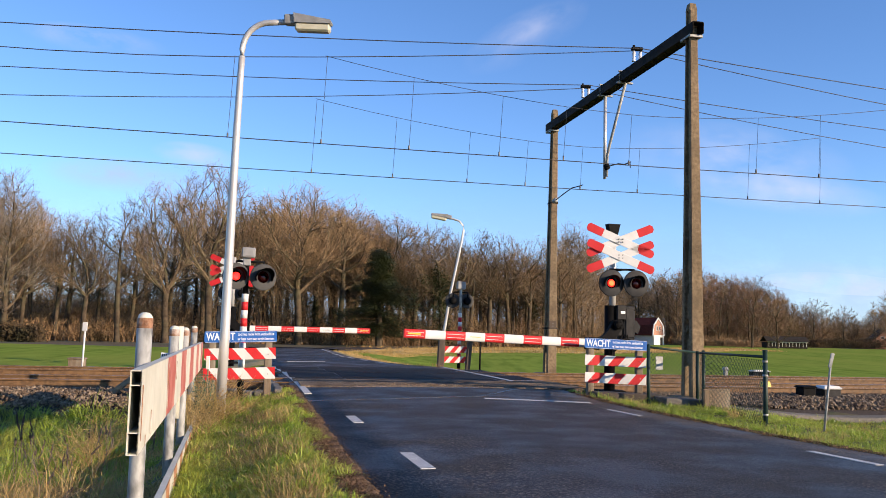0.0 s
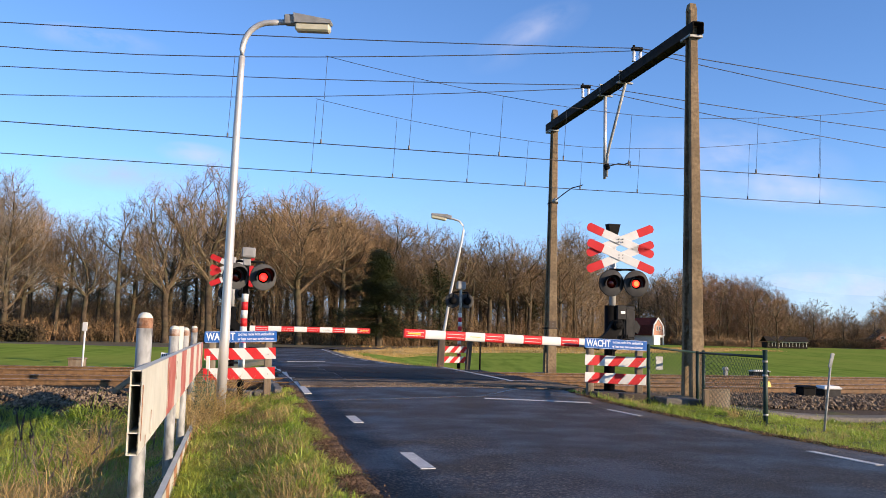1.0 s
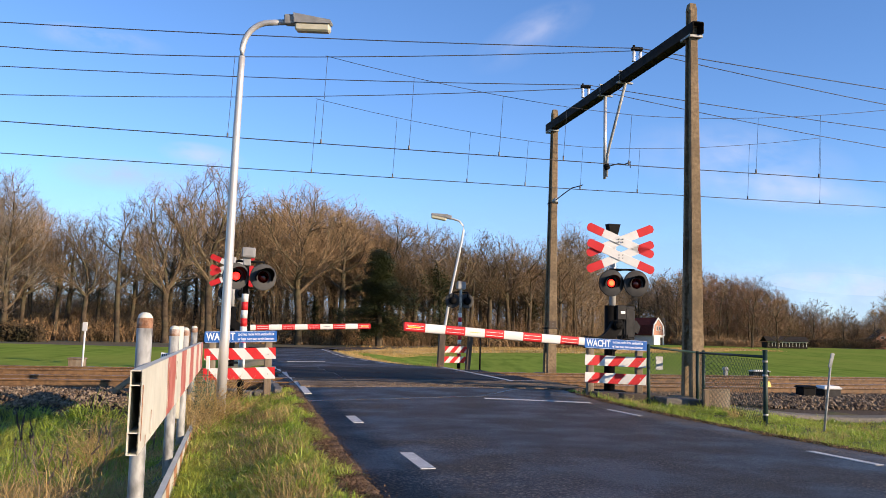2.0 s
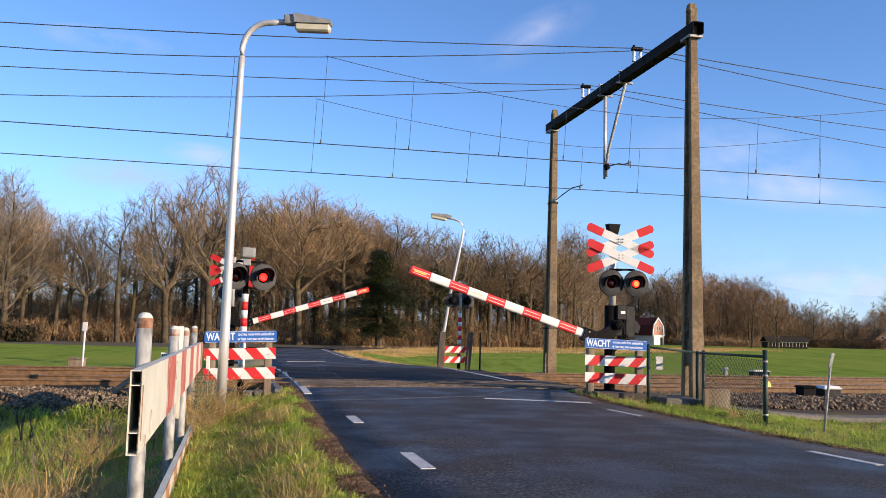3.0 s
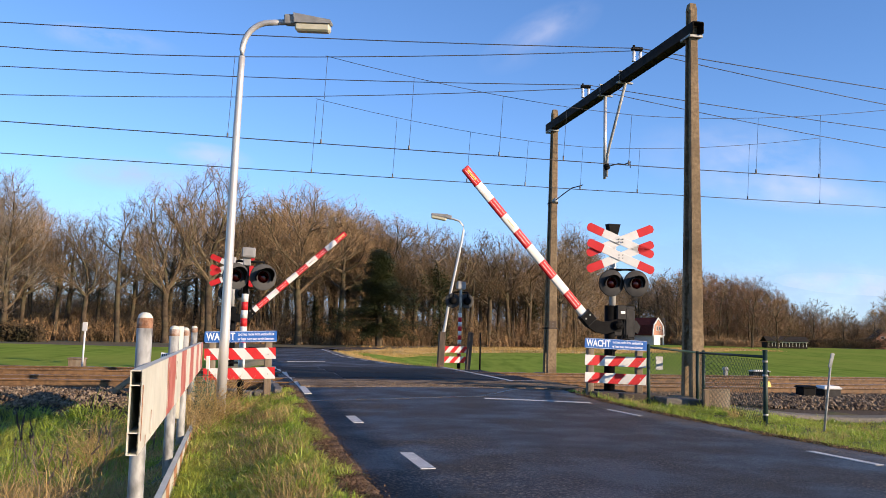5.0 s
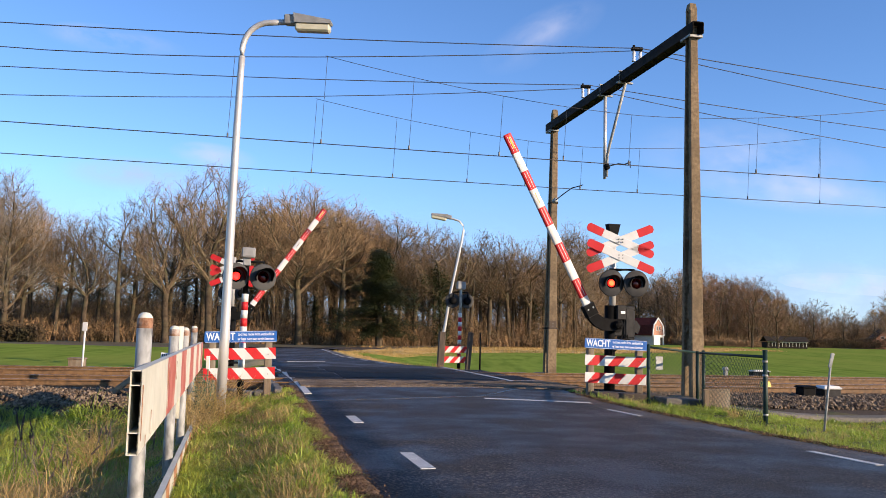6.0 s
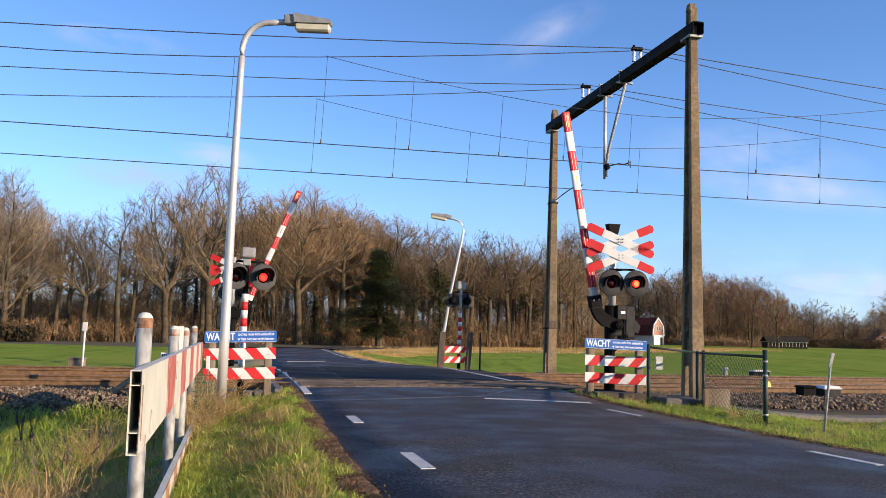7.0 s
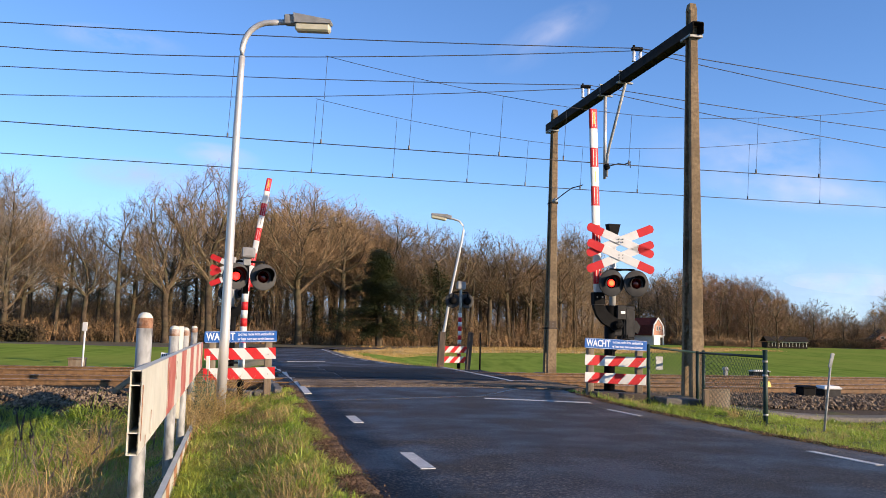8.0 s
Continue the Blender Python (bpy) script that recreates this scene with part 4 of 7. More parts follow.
def far_signal():
    """Seen from its back, beyond the tracks."""
    t = thing("warning_light", pose(0.62, 28.9, 0, 0, -0.6, 194), "striped warning light pole beyond the tracks, seen from behind", "warning light", "warning lights")
    bm = bmesh.new()
    rod(bm, (0, 0, -0.2), (0, 0, 0.3), 0.06, n=14)
    part("foot", bm, BLACK, t)
    bm = bmesh.new()
    rod(bm, (0, 0, 1.72), (0, 0, 2.75), 0.045, n=14)
    part("pole", bm, GALV, t)
    striped_pole(t, 0, 0, 0.27, 1.79, 0.062, 1, 0.152)
    signal_pair(t, 2.2, -0.16, 0.50, 0, 0, 0.25)
    bm = bmesh.new()
    box(bm, (0.28, 0.2, 0.26), Matrix.Translation((0, 0, 2.72)), 0.02)
    part("bell_box", bm, GREYBOX, t, "pale bell box on top of the pole")


BOOMS = []


def boom(t, tag):
    """The boom and its curved cast arm, pivoting at the origin."""
    L0, L1, s = 0.50, 4.513, -0.405
    bm = bmesh.new()
    outline = [(-0.13, 0.08), (-0.02, 0.12), (0.10, 0.07), (0.18, -0.09), (0.28, -0.21), (0.40, -0.285), (0.50, -0.30), (0.50, -0.51), (0.38, -0.52), (0.20, -0.46), (0.04, -0.33), (-0.06, -0.14), (-0.15, -0.05)]
    extrude(bm, outline, 0.10)
    b = part("boom", bm, BLACK, t, "red and white banded boom on a curved black arm")
    bm = bmesh.new()
    for y in (-0.075, 0.075):
        box(bm, (0.26, 0.012, 0.24), Matrix.Translation((0.55, y, s)), 0.004)
    box(bm, (0.012, 0.15, 0.24), Matrix.Translation((0.425, 0, s)), 0.003)
    box(bm, (0.26, 0.15, 0.012), Matrix.Translation((0.55, 0, s - 0.12)), 0.003)
    box(bm, (0.26, 0.15, 0.012), Matrix.Translation((0.55, 0, s + 0.12)), 0.003)
    sk = part("socket", bm, BLACK, b)
    bm = bmesh.new()
    for x in (0.425, 0.67):
        box(bm, (0.012, 0.172, 0.255), Matrix.Translation((x, 0, s)), 0.003)
    part("rim", bm, MACHINE, sk)
    bm = bmesh.new()
    for z in (0.06, -0.06):
        rod(bm, (0.58, 0.075, s + z), (0.58, 0.10, s + z), 0.016, n=6)
        rod(bm, (0.58, -0.075, s + z), (0.58, -0.10, s + z), 0.016, n=6)
    part("bolt", bm, GALV, sk)
    n = 9
    w = (L1 - 0.85) / n
    sec = [(0.042 * math.cos(a) * (1.0), 0.088 * math.sin(a)) for a in [2 * math.pi * i / 16 for i in range(16)]]
    sec = [(math.copysign(abs(x / 0.042) ** 0.6, x) * 0.042, math.copysign(abs(z / 0.088) ** 0.6, z) * 0.088) for x, z in sec]

    def band(x0, x1, material, name="band"):
        bm = bmesh.new()
        rings = [[bm.verts.new((x, y, s + z)) for y, z in sec] for x in (x0, x1)]
        for i in range(16):
            ff = bm.faces.new((rings[0][i], rings[0][(i + 1) % 16], rings[1][(i + 1) % 16], rings[1][i]))
            ff.smooth = True
        for ring in rings:
            cap = [bm.verts.new(v.co) for v in ring]
            bm.faces.new(cap)
        bmesh.ops.recalc_face_normals(bm, faces=bm.faces)
        return part(name, bm, material, b)
    band(0.535, 0.85, WHITE)
    for i in range(n):
        x1 = L1 - i * w
        p = band(x1 - w, x1, (RED, WHITE)[i % 2])
        if i % 2 == 0:
            bm = bmesh.new()
            for z in (0.03, -0.035):
                for y in (-0.0425, 0.0425):
                    box(bm, (w * 0.86, 0.002, 0.007), Matrix.Translation((x1 - w / 2, y, s + z)))
            part("reflective_line", bm, SIGNWHITE, p)
        if i == 0:
            bm = bmesh.new()
            for y in (-0.0435, 0.0435):
                box(bm, (w * 0.62, 0.002, 0.026), Matrix.Translation((x1 - w * 0.45, y, s + 0.002)))
            part("reflector_strip", bm, YELLOW, p, "yellow reflective strip")
        if i == 3:
            bm = bmesh.new()
            for y in (-0.043, 0.043):
                box(bm, (w * 0.55, 0.003, 0.012), Matrix.Translation((x1 - w / 2, y, s)))
            part("lettering_bar", bm, BLACK if tag == "far" else YELLOW, p)
    bm = bmesh.new()
    box(bm, (0.02, 0.07, 0.15), Matrix.Translation((L1 + 0.008, 0, s)), 0.006)
    part("end_cap", bm, RED, b)
    return b


def barrier_near():
    t = thing("level_crossing_barrier", pose(3.632, 17.688, 0, 0, 0, 196.813), "level crossing barrier with double cross, flashing lights and black gearbox", "barrier", "barriers")
    # local +x points along the lowered boom, local +y points to the approaching traffic
    pz = 1.396
    px, py = -0.012, -0.2
    bm = bmesh.new()
    rod(bm, (px, py, 1.6), (px - 0.01, py, 3.35), 0.068, n=18)
    part("pole", bm, ALU, t)
    bm = bmesh.new()
    rod(bm, (px + 0.06, py, -0.1), (px + 0.06, py, 1.80), 0.11, n=18)
    box(bm, (0.5, 0.5, 0.06), Matrix.Translation((px + 0.06, py, 0.02)), 0.01)
    part("stand", bm, BLACK, t)
    bm = bmesh.new()
    box(bm, (0.27, 0.30, 0.70), Matrix.Translation((-0.365, -0.26, 1.45)), 0.02)
    box(bm, (0.22, 0.26, 0.62), Matrix.Translation((-0.13, -0.28, 1.47)), 0.02)
    body = part("gear_box", bm, MACHINE, t)
    bm = bmesh.new()
    box(bm, (0.20, 0.025, 0.62), Matrix.Translation((-0.37, -0.10, 1.45)), 0.012)
    part("cover", bm, MACHINE, body)
    bm = bmesh.new()
    box(bm, (0.20, 0.14, 0.30), Matrix.Translation((-0.145, -0.10, 1.66)), 0.012)
    p = part("switch_box", bm, MACHINE, body)
    bm = bmesh.new()
    box(bm, (0.10, 0.006, 0.05), Matrix.Translation((-0.17, -0.027, 1.66)), 0.002)
    part("sticker", bm, SIGNWHITE, p, "small white sticker")
    bm = bmesh.new()
    for z in (1.18, 1.72):
        for x in (-0.47, -0.27):
            rod(bm, (x, -0.08, z), (x, -0.115, z), 0.014, n=8)
    part("bolt", bm, BLACK, body)
    bm = bmesh.new()
    rod(bm, (0, 0.11, pz), (0, -0.2, pz), 0.07, n=16)
    lathe(bm, [(0, -0.03), (0.095, -0.03), (0.095, 0.02), (0.05, 0.03), (0, 0.03)], 18, Matrix.Translation((0, 0.1, pz)) @ pose(0, 0, 0, 90))
    for k in range(6):
        a = radians(60 * k)
        rod(bm, (0.065 * math.cos(a), 0.12, pz + 0.065 * math.sin(a)), (0.065 * math.cos(a), 0.145, pz + 0.065 * math.sin(a)), 0.014, n=6)
    part("shaft", bm, BLACK, t)
    bm = bmesh.new()
    extrude(bm, [(-0.50, 1.28), (-0.60, 1.22), (-0.66, 1.38), (-0.56, 1.50), (-0.50, 1.50)], 0.18, Matrix.Translation((0, -0.26, 0)))
    rod(bm, (-0.42, -0.2, 1.10), (-0.3, -0.2, 1.16), 0.05, n=10)
    part("side_box", bm, MACHINE, t)
    bm = bmesh.new()
    tube(bm, [(-0.2, -0.1, 1.2), (-0.1, -0.02, 1.08), (0.02, 0.0, 1.02), (0.05, -0.08, 0.9), (0.06, -0.12, 0.6)], 0.018, 8)
    tube(bm, [(-0.32, -0.1, 1.2), (-0.26, -0.02, 1.06), (-0.12, 0.0, 0.98), (0.0, -0.08, 0.85)], 0.014, 8)
    part("cable", bm, BLACK, t)
    bm = bmesh.new()
    extrude(bm, [(-0.08, 3.28), (0.08, 3.28), (0.14, 3.52), (-0.14, 3.52)], 0.16, Matrix.Translation((px, py, 0)))
    part("lamp_hood", bm, BLACK, t, "black tapered sounder on top of the pole")
    # lights and cross are turned square to the approach
    h = Matrix.Translation((px - 0.013, py, 0)) @ pose(0, 0, 0, 0, 0, 168)
    cross_board(t, 2.955, -0.50, h)
    signal_pair(t, 2.24, -0.60, 0.515, 0.055, 8, 0.275, h, 0.8, 0.15, DISC_SHADED)
    bm = bmesh.new()
    for z in (3.1, 2.77):
        box(bm, (0.1, 0.44, 0.05), Matrix.Translation((0, -0.26, z)), 0.008)
    part("bracket", bm, GALV, t).matrix_local = h
    b = boom(t, "near")
    BOOMS.append((b, pz, "near"))
    return t


def barrier_far():
    t = thing("level_crossing_barrier", pose(-6.698, 26.792, 0, 0, 0, 15.18), "level crossing barrier beyond the tracks, seen from behind", "barrier", "barriers")
    pz = 1.512
    px, py = 0.12, 0.32
    bm = bmesh.new()
    rod(bm, (px, py, 1.6), (px, py, 3.35), 0.062, n=18)
    part("pole", bm, ALU, t)
    bm = bmesh.new()
    rod(bm, (px, py - 0.1, -0.1), (px, py - 0.1, 1.78), 0.135, n=18)
    box(bm, (0.5, 0.5, 0.06), Matrix.Translation((px, py - 0.1, 0.02)), 0.01)
    part("stand", bm, BLACK, t)
    bm = bmesh.new()
    box(bm, (0.40, 0.32, 0.72), Matrix.Translation((-0.15, 0.2, 1.42)), 0.03)
    part("gear_box", bm, MACHINE, t)
    bm = bmesh.new()
    rod(bm, (0, 0.45, pz), (0, -0.1, pz), 0.07, n=16)
    part("shaft", bm, BLACK, t)
    h = Matrix.Translation((px, py, 0)) @ pose(0, 0, 0, 0, 0, 168)
    cross_board(t, 2.935, -0.13, Matrix.Translation((-0.08, 0, 0)) @ h)
    signal_pair(t, 2.215, -0.2, 0.52, 0.0, 0, 0.245, h)
    b = boom(t, "far")
    BOOMS.append((b, pz, "far"))


wait_board("warning_board", (-4.19, 15.2), (-2.97, 15.45), (1.0, 0.695, 0.345), -1, True, "blue waiting sign over two striped boards on wooden posts", -2.0)
wait_board("warning_board", (2.89, 17.1), (4.16, 17.3), (1.0, 0.665, 0.32), 1, True, "blue waiting sign over two striped boards beside the barrier", 1.8)
wait_board("warning_board", (-0.02, 28.55), (0.95, 28.75), (0.9, 0.56, 0.22), 1, False, "striped boards on dark posts beyond the tracks", 0.0)
left_signal()
far_signal()
barrier_near()
barrier_far()


# ---- street lamps ----
def street_lamp_near():
    t = thing("street_lamp", pose(-3.35, 13.2, -0.15), "slender pale street lamp with a curved arm", "street lamp", "street lamps")
    bm = bmesh.new()
    tube(bm, [(0, 0, 0), (0.015, 0, 1.3), (0.02, 0, 2.2), (0.03, 0, 3.3), (0.045, 0, 4.4), (0.065, 0, 5.3), (0.075, 0, 5.62)], [0.078, 0.075, 0.07, 0.064, 0.058, 0.053, 0.05], 16)
    part("pole", bm, ALU, t)
    bm = bmesh.new()
    pts = [(0.075, 0, 5.6)]
    for i in range(9):
        a = radians(180 - i * 11.25)
        pts.append((0.075 + 0.42 + 0.42 * math.cos(a), 0, 5.72 + 0.46 * math.sin(a)))
    pts.append((0.80, 0, 6.2))
    tube(bm, pts, 0.047, 14)
    part("arm", bm, ALU, t)
    lamp_head(t, Matrix.Translation((0.76, 0, 6.2)) @ pose(0, 0, 0, 8, 1.0, 0) @ Matrix.Diagonal((0.84, 1, 1, 1)))


def lamp_head(t, m):
    bm = bmesh.new()
    box(bm, (0.22, 0.2, 0.16), m @ Matrix.Translation((0.08, 0, 0.03)), 0.02)
    extrude(bm, [(0.15, 0.13), (0.85, 0.04), (0.87, 0.0), (0.85, -0.02), (0.17, -0.02)], 0.26, m)
    h = part("lantern", bm, GREYBOX, t, "weathered grey lantern housing")
    bm = bmesh.new()
    vs = box(bm, (0.66, 0.23, 0.13), m @ Matrix.Translation((0.51, 0, -0.082)), 0.03)
    part("lamp_cover", bm, LAMPGLASS, h, "yellowed plastic lamp cover")


def street_lamp_far():
    t = thing("street_lamp", pose(-0.05, 30, -0.15), "leaning pale street lamp beyond the tracks", "street lamp", "street lamps")
    bm = bmesh.new()
    tube(bm, [(-0.05, 0, 0), (0.11, 0, 1.05), (0.18, 0, 1.45), (0.35, 0, 2.63), (0.54, 0, 3.63), (0.71, 0, 4.55), (0.77, 0, 4.9), (0.74, 0, 5.07), (0.60, 0, 5.22), (0.36, 0, 5.29), (0.22, 0, 5.33)],
         [0.055, 0.055, 0.052, 0.048, 0.045, 0.041, 0.038, 0.035, 0.035, 0.035, 0.035], 12)
    part("pole", bm, ALU, t)
    lamp_head(t, Matrix.Translation((0.3, 0, 5.31)) @ pose(0, 0, 0, 0, 0, 180) @ pose(0, 0, 0, 0, -10, 0) @ Matrix.Diagonal((0.82, 0.9, 0.9, 1)))


street_lamp_near()
street_lamp_far()


# ---- the road guard with steel posts and striped hollow planks ----
def road_guard():
    t = thing("road_guard", pose(-1.505, 4.3, 0, 0, 0, 103.9), "old road guard of steel tube posts and striped hollow planks", "guard rail")
    # local x runs along the road, away; local -y points to the road
    posts = [(1.24, 1.28), (4.33, 1.19), (6.5, 1.165), (9.27, 1.18)]
    for x, top in posts:
        bm = bmesh.new()
        rod(bm, (x, 0.1, -0.9), (x, 0.1, top - 0.05), 0.049, n=24)
        p = part("post", bm, GALV, t)
        bm = bmesh.new()
        lathe(bm, [(0.0495, -0.085), (0.0505, -0.06), (0.0502, -0.03), (0.047, -0.018)], 24, Matrix.Translation((x, 0.1, top - 0.018)))
        part("rust_ring", bm, RUST, p, "rusty ring below the cap")
        bm = bmesh.new()
        lathe(bm, [(0.047, -0.018), (0.040, 0.0), (0.023, 0.014), (0, 0.018)], 24, Matrix.Translation((x, 0.1, top - 0.018)))
        part("post_cap", bm, OLDWHITE, p, "domed cap in flaking white paint")
    bm = bmesh.new()
    rod(bm, (5.1, 0.1, 0.2), (5.15, 0.1, 1.18), 0.05, n=7)
    part("stump", bm, OLDWHITE, t)

    def plank(z_near, z_far, x0, x1, h, name, paint, widths):
        slope = math.degrees(math.atan2(z_far - z_near, x1 - x0))
        L = x1 - x0
        m = Matrix.Translation((x0, -0.012, z_near)) @ pose(0, 0, 0, 0, -slope, 0)
        th, d = 0.005, 0.055
        n = 12
        bm = bmesh.new()
        # hollow section: back wall, top, bottom and two inner webs
        box(bm, (L, th, h), m @ Matrix.Translation((L / 2, d - th / 2, 0)))
        for z in (h / 2 - th / 2, -h / 2 + th / 2, h * 0.32, -h * 0.24):
            box(bm, (L, d - 2 * th - 0.001, th), m @ Matrix.Translation((L / 2, d / 2, z)))
        pl = part(name, bm, OLDWHITE, t, "hollow aluminium plank")
        # the painted face, in alternating bands, slightly dented
        x, k = 0.0, 0
        while x < L - 0.01:
            w = min(widths[k], L - x)
            bm = bmesh.new()
            nx, nz = 8, 6
            grid = [[bm.verts.new(m @ Vector((x + w * i / nx, -0.006 * noise.noise(Vector(((x + w * i / nx) * 3, j * 0.35, h))) * (1 if 0 < j < nz else 0.3), -h / 2 + h * j / nz))) for j in range(nz + 1)] for i in range(nx + 1)]
            back = [[bm.verts.new(v.co + Vector((0, 0.004, 0))) for v in row] for row in grid]
            for i in range(nx):
                for j in range(nz):
                    a = bm.faces.new((grid[i][j], grid[i + 1][j], grid[i + 1][j + 1], grid[i][j + 1]))
                    b = bm.faces.new((back[i][j + 1], back[i + 1][j + 1], back[i + 1][j], back[i][j]))
                    a.smooth = b.smooth = True
            part("painted_band", bm, (OLDWHITE, paint)[k % 2], pl)
            x += w
            k += 1
    plank(0.765, 0.70, 0.0, 10.2, 0.42, "upper_plank", FADED, [1.95] + [0.92, 0.92] * 30)
    plank(-0.22, -0.44, 0.9, 9.8, 0.42, "lower_plank", ORANGE, [0.5] * 40)
    # rust runs down the painted face
    rng = random.Random(2)
    for x, z0, z1 in ((0.62, 0.72, 0.585), (0.04, 0.9, 0.62), (1.93, 0.93, 0.6), (0.30, 0.62, 0.56), (2.9, 0.9, 0.75)):
        bm = bmesh.new()
        n = 8
        rows = []
        for i in range(n + 1):
            z = z0 + (z1 - z0) * i / n
            w = 0.006 * (1 - 0.6 * i / n) * rng.uniform(0.6, 1.3)
            rows.append([bm.verts.new((x - w, -0.0215, z)), bm.verts.new((x + w, -0.0215, z)), bm.verts.new((x + w, -0.017, z)), bm.verts.new((x - w, -0.017, z))])
        for a, b in zip(rows, rows[1:]):
            for k in range(4):
                bm.faces.new((a[k], a[(k + 1) % 4], b[(k + 1) % 4], b[k]))
        bm.faces.new(rows[0])
        bm.faces.new(rows[-1])
        bmesh.ops.recalc_face_normals(bm, faces=bm.faces)
        part("rust_streak", bm, RUST, t, "thin run of rust on the plank")


road_guard()


# ---- wire mesh fence beside the track ----
def mesh_fence():
    t = thing("mesh_fence", pose(0, 0, 0), "low green chain-link fence with round steel posts", "fence")
    P = [(4.06, 16.7, 0.97), (5.24, 17.3, 0.87), (4.93, 13.0, 0.92)]
    posts = [(4.06, 16.7, 1.0), (5.18, 17.25, 0.88), (5.3, 17.25, 0.9), (4.93, 13.0, 1.0)]
    for x, y, h in posts:
        bm = bmesh.new()
        rod(bm, (x, y, -0.4), (x, y, h), 0.035, n=14)
        lathe(bm, [(0.037, 0.0), (0.037, 0.02), (0, 0.03)], 14, Matrix.Translation((x, y, h)))
        p = part("post", bm, GREENMETAL, t)
        if y < 14:
            bm = bmesh.new()
            for z in (h - 0.15, h - 0.36, h - 0.95):
                lathe(bm, [(0.037, -0.015), (0.041, -0.012), (0.041, 0.012), (0.037, 0.015)], 14, Matrix.Translation((x, y, z)))
            part("clamp", bm, GALV, p)
    for (xa, ya, za), (xb, yb, zb) in ((P[0], P[1]), (P[1], P[2])):
        bm = bmesh.new()
        rod(bm, (xa, ya, za), (xb, yb, zb), 0.022, n=10)
        part("top_rail", bm, GREENMETAL, t)
        a, b = Vector((xa, ya, 0)), Vector((xb, yb, 0))
        L = (b - a).length
        d = (b - a) / L
        bm = bmesh.new()
        lo, hi, step = -0.12, (za + zb) / 2 - 0.03, 0.095
        H = hi - lo
        n = int((L + H) / step)
        for i in range(n):
            for s in (1, -1):
                x0 = i * step - H if s > 0 else i * step
                z0, z1 = lo, hi
                x1 = x0 + s * H
                # cut to the panel
                pts = [(x0, z0), (x1, z1)]
                for lim in (0.0, L):
                    (p0, q0), (p1, q1) = pts
                    if p0 != p1:
                        f = (lim - p0) / (p1 - p0)
                        if 0 < f < 1:
                            c = (lim, q0 + (q1 - q0) * f)
                            if (lim == 0.0 and p0 < 0) or (lim == L and p0 > L):
                                pts = [c, (p1, q1)]
                            else:
                                pts = [(p0, q0), c]
                (p0, q0), (p1, q1) = pts
                if min(p0, p1) < -1e-6 or max(p0, p1) > L + 1e-6 or abs(p1 - p0) < 0.02:
                    continue
                rod(bm, a + d * p0 + Vector((0, 0, q0)), a + d * p1 + Vector((0, 0, q1)), 0.003, n=3, caps=False)
        part("wire_mesh", bm, GREENMETAL, t)


mesh_fence()


# ---- small things by the track ----
def post_thing(name, m, h, r, material, label, category):
    t = thing(name, m, label, category)
    bm = bmesh.new()
    rod(bm, (0, 0, -0.3), (0, 0, h), r, n=12)
    part("post", bm, material, t)
    return t


t = post_thing("marker_post", pose(5.74, 12.8, 0, 3, 5, 0), 1.0, 0.017, GALV, "thin crooked galvanised post in the grass", "post")
bm = bmesh.new()
box(bm, (0.05, 0.02, 0.22), Matrix.Translation((0.0, -0.01, 0.9)) @ pose(0, 0, 0, 0, 8), 0.004)
part("top_plate", bm, GALV, t)
t = post_thing("track_marker", pose(-9.68, 23.2, -0.2, 0, 1.2, 0), 1.3, 0.025, WHITE, "slim white track marker with a small board", "track marker")
bm = bmesh.new()
box(bm, (0.13, 0.03, 0.24), Matrix.Translation((0, -0.03, 1.26)), 0.01)
part("marker_board", bm, WHITE, t)
t = post_thing("reflector_post", pose(1.35, 29.2, -0.2), 1.35, 0.03, BLACK, "thin dark post beside the far road", "post")


def ground_box(name, m, size, lid, body, label, lidmat):
    t = thing(name, m, label, "trackside box", "trackside boxes")
    bm = bmesh.new()
    box(bm, size, Matrix.Translation((0, 0, size[2] / 2)), 0.015)
    part("body", bm, body, t)
    bm = bmesh.new()
    vs = box(bm, (size[0] + 0.06, size[1] + 0.06, lid), Matrix.Translation((0, 0, size[2] + lid / 2)), 0.02)
    for v in vs:
        if v.co.z > size[2] + lid * 0.6:
            v.co.x *= 0.82
            v.co.y *= 0.82
    part("lid", bm, lidmat, t)
    return t


p = tr(13.1, 17.9)
ground_box("trackside_box", pose(p.x, p.y, -0.2, 0, 0, 11.9), (0.44, 0.36, 0.24), 0.08, MACHINE, "dark trackside connection box with a white lid", WHITE)
p = tr(12.55, 17.95)
ground_box("trackside_box", pose(p.x, p.y, -0.2, 0, 0, 11.9), (0.34, 0.3, 0.26), 0.05, BLACK, "black trackside box beside the rail", BLACK)
p = tr(12.62, 19.7)
ground_box("cable_box", pose(p.x, p.y, -0.16, 0, 0, 11.9), (0.16, 0.16, 0.1), 0.16, BLACK, "small trackside post with a yellow cap", YELLOW)
p = tr(17.0, 26.9)
ground_box("trackside_box", pose(p.x, p.y, -0.2, 0, 0, 11.9), (0.62, 0.3, 0.22), 0.06, BLACK, "low black trackside box with a white lid", WHITE)
p = tr(15.65, 26.8)
ground_box("cable_box", pose(p.x, p.y, -0.2, 0, 0, 11.9), (0.12, 0.12, 0.25), 0.12, GALV, "small pale trackside post", GALV)
p = tr(-5.2, 26.6)
ground_box("trackside_box", pose(p.x, p.y, -0.2, 0, 0, 11.9), (0.45, 0.3, 0.3), 0.05, WOOD, "brown wooden box beside the track", WOOD)


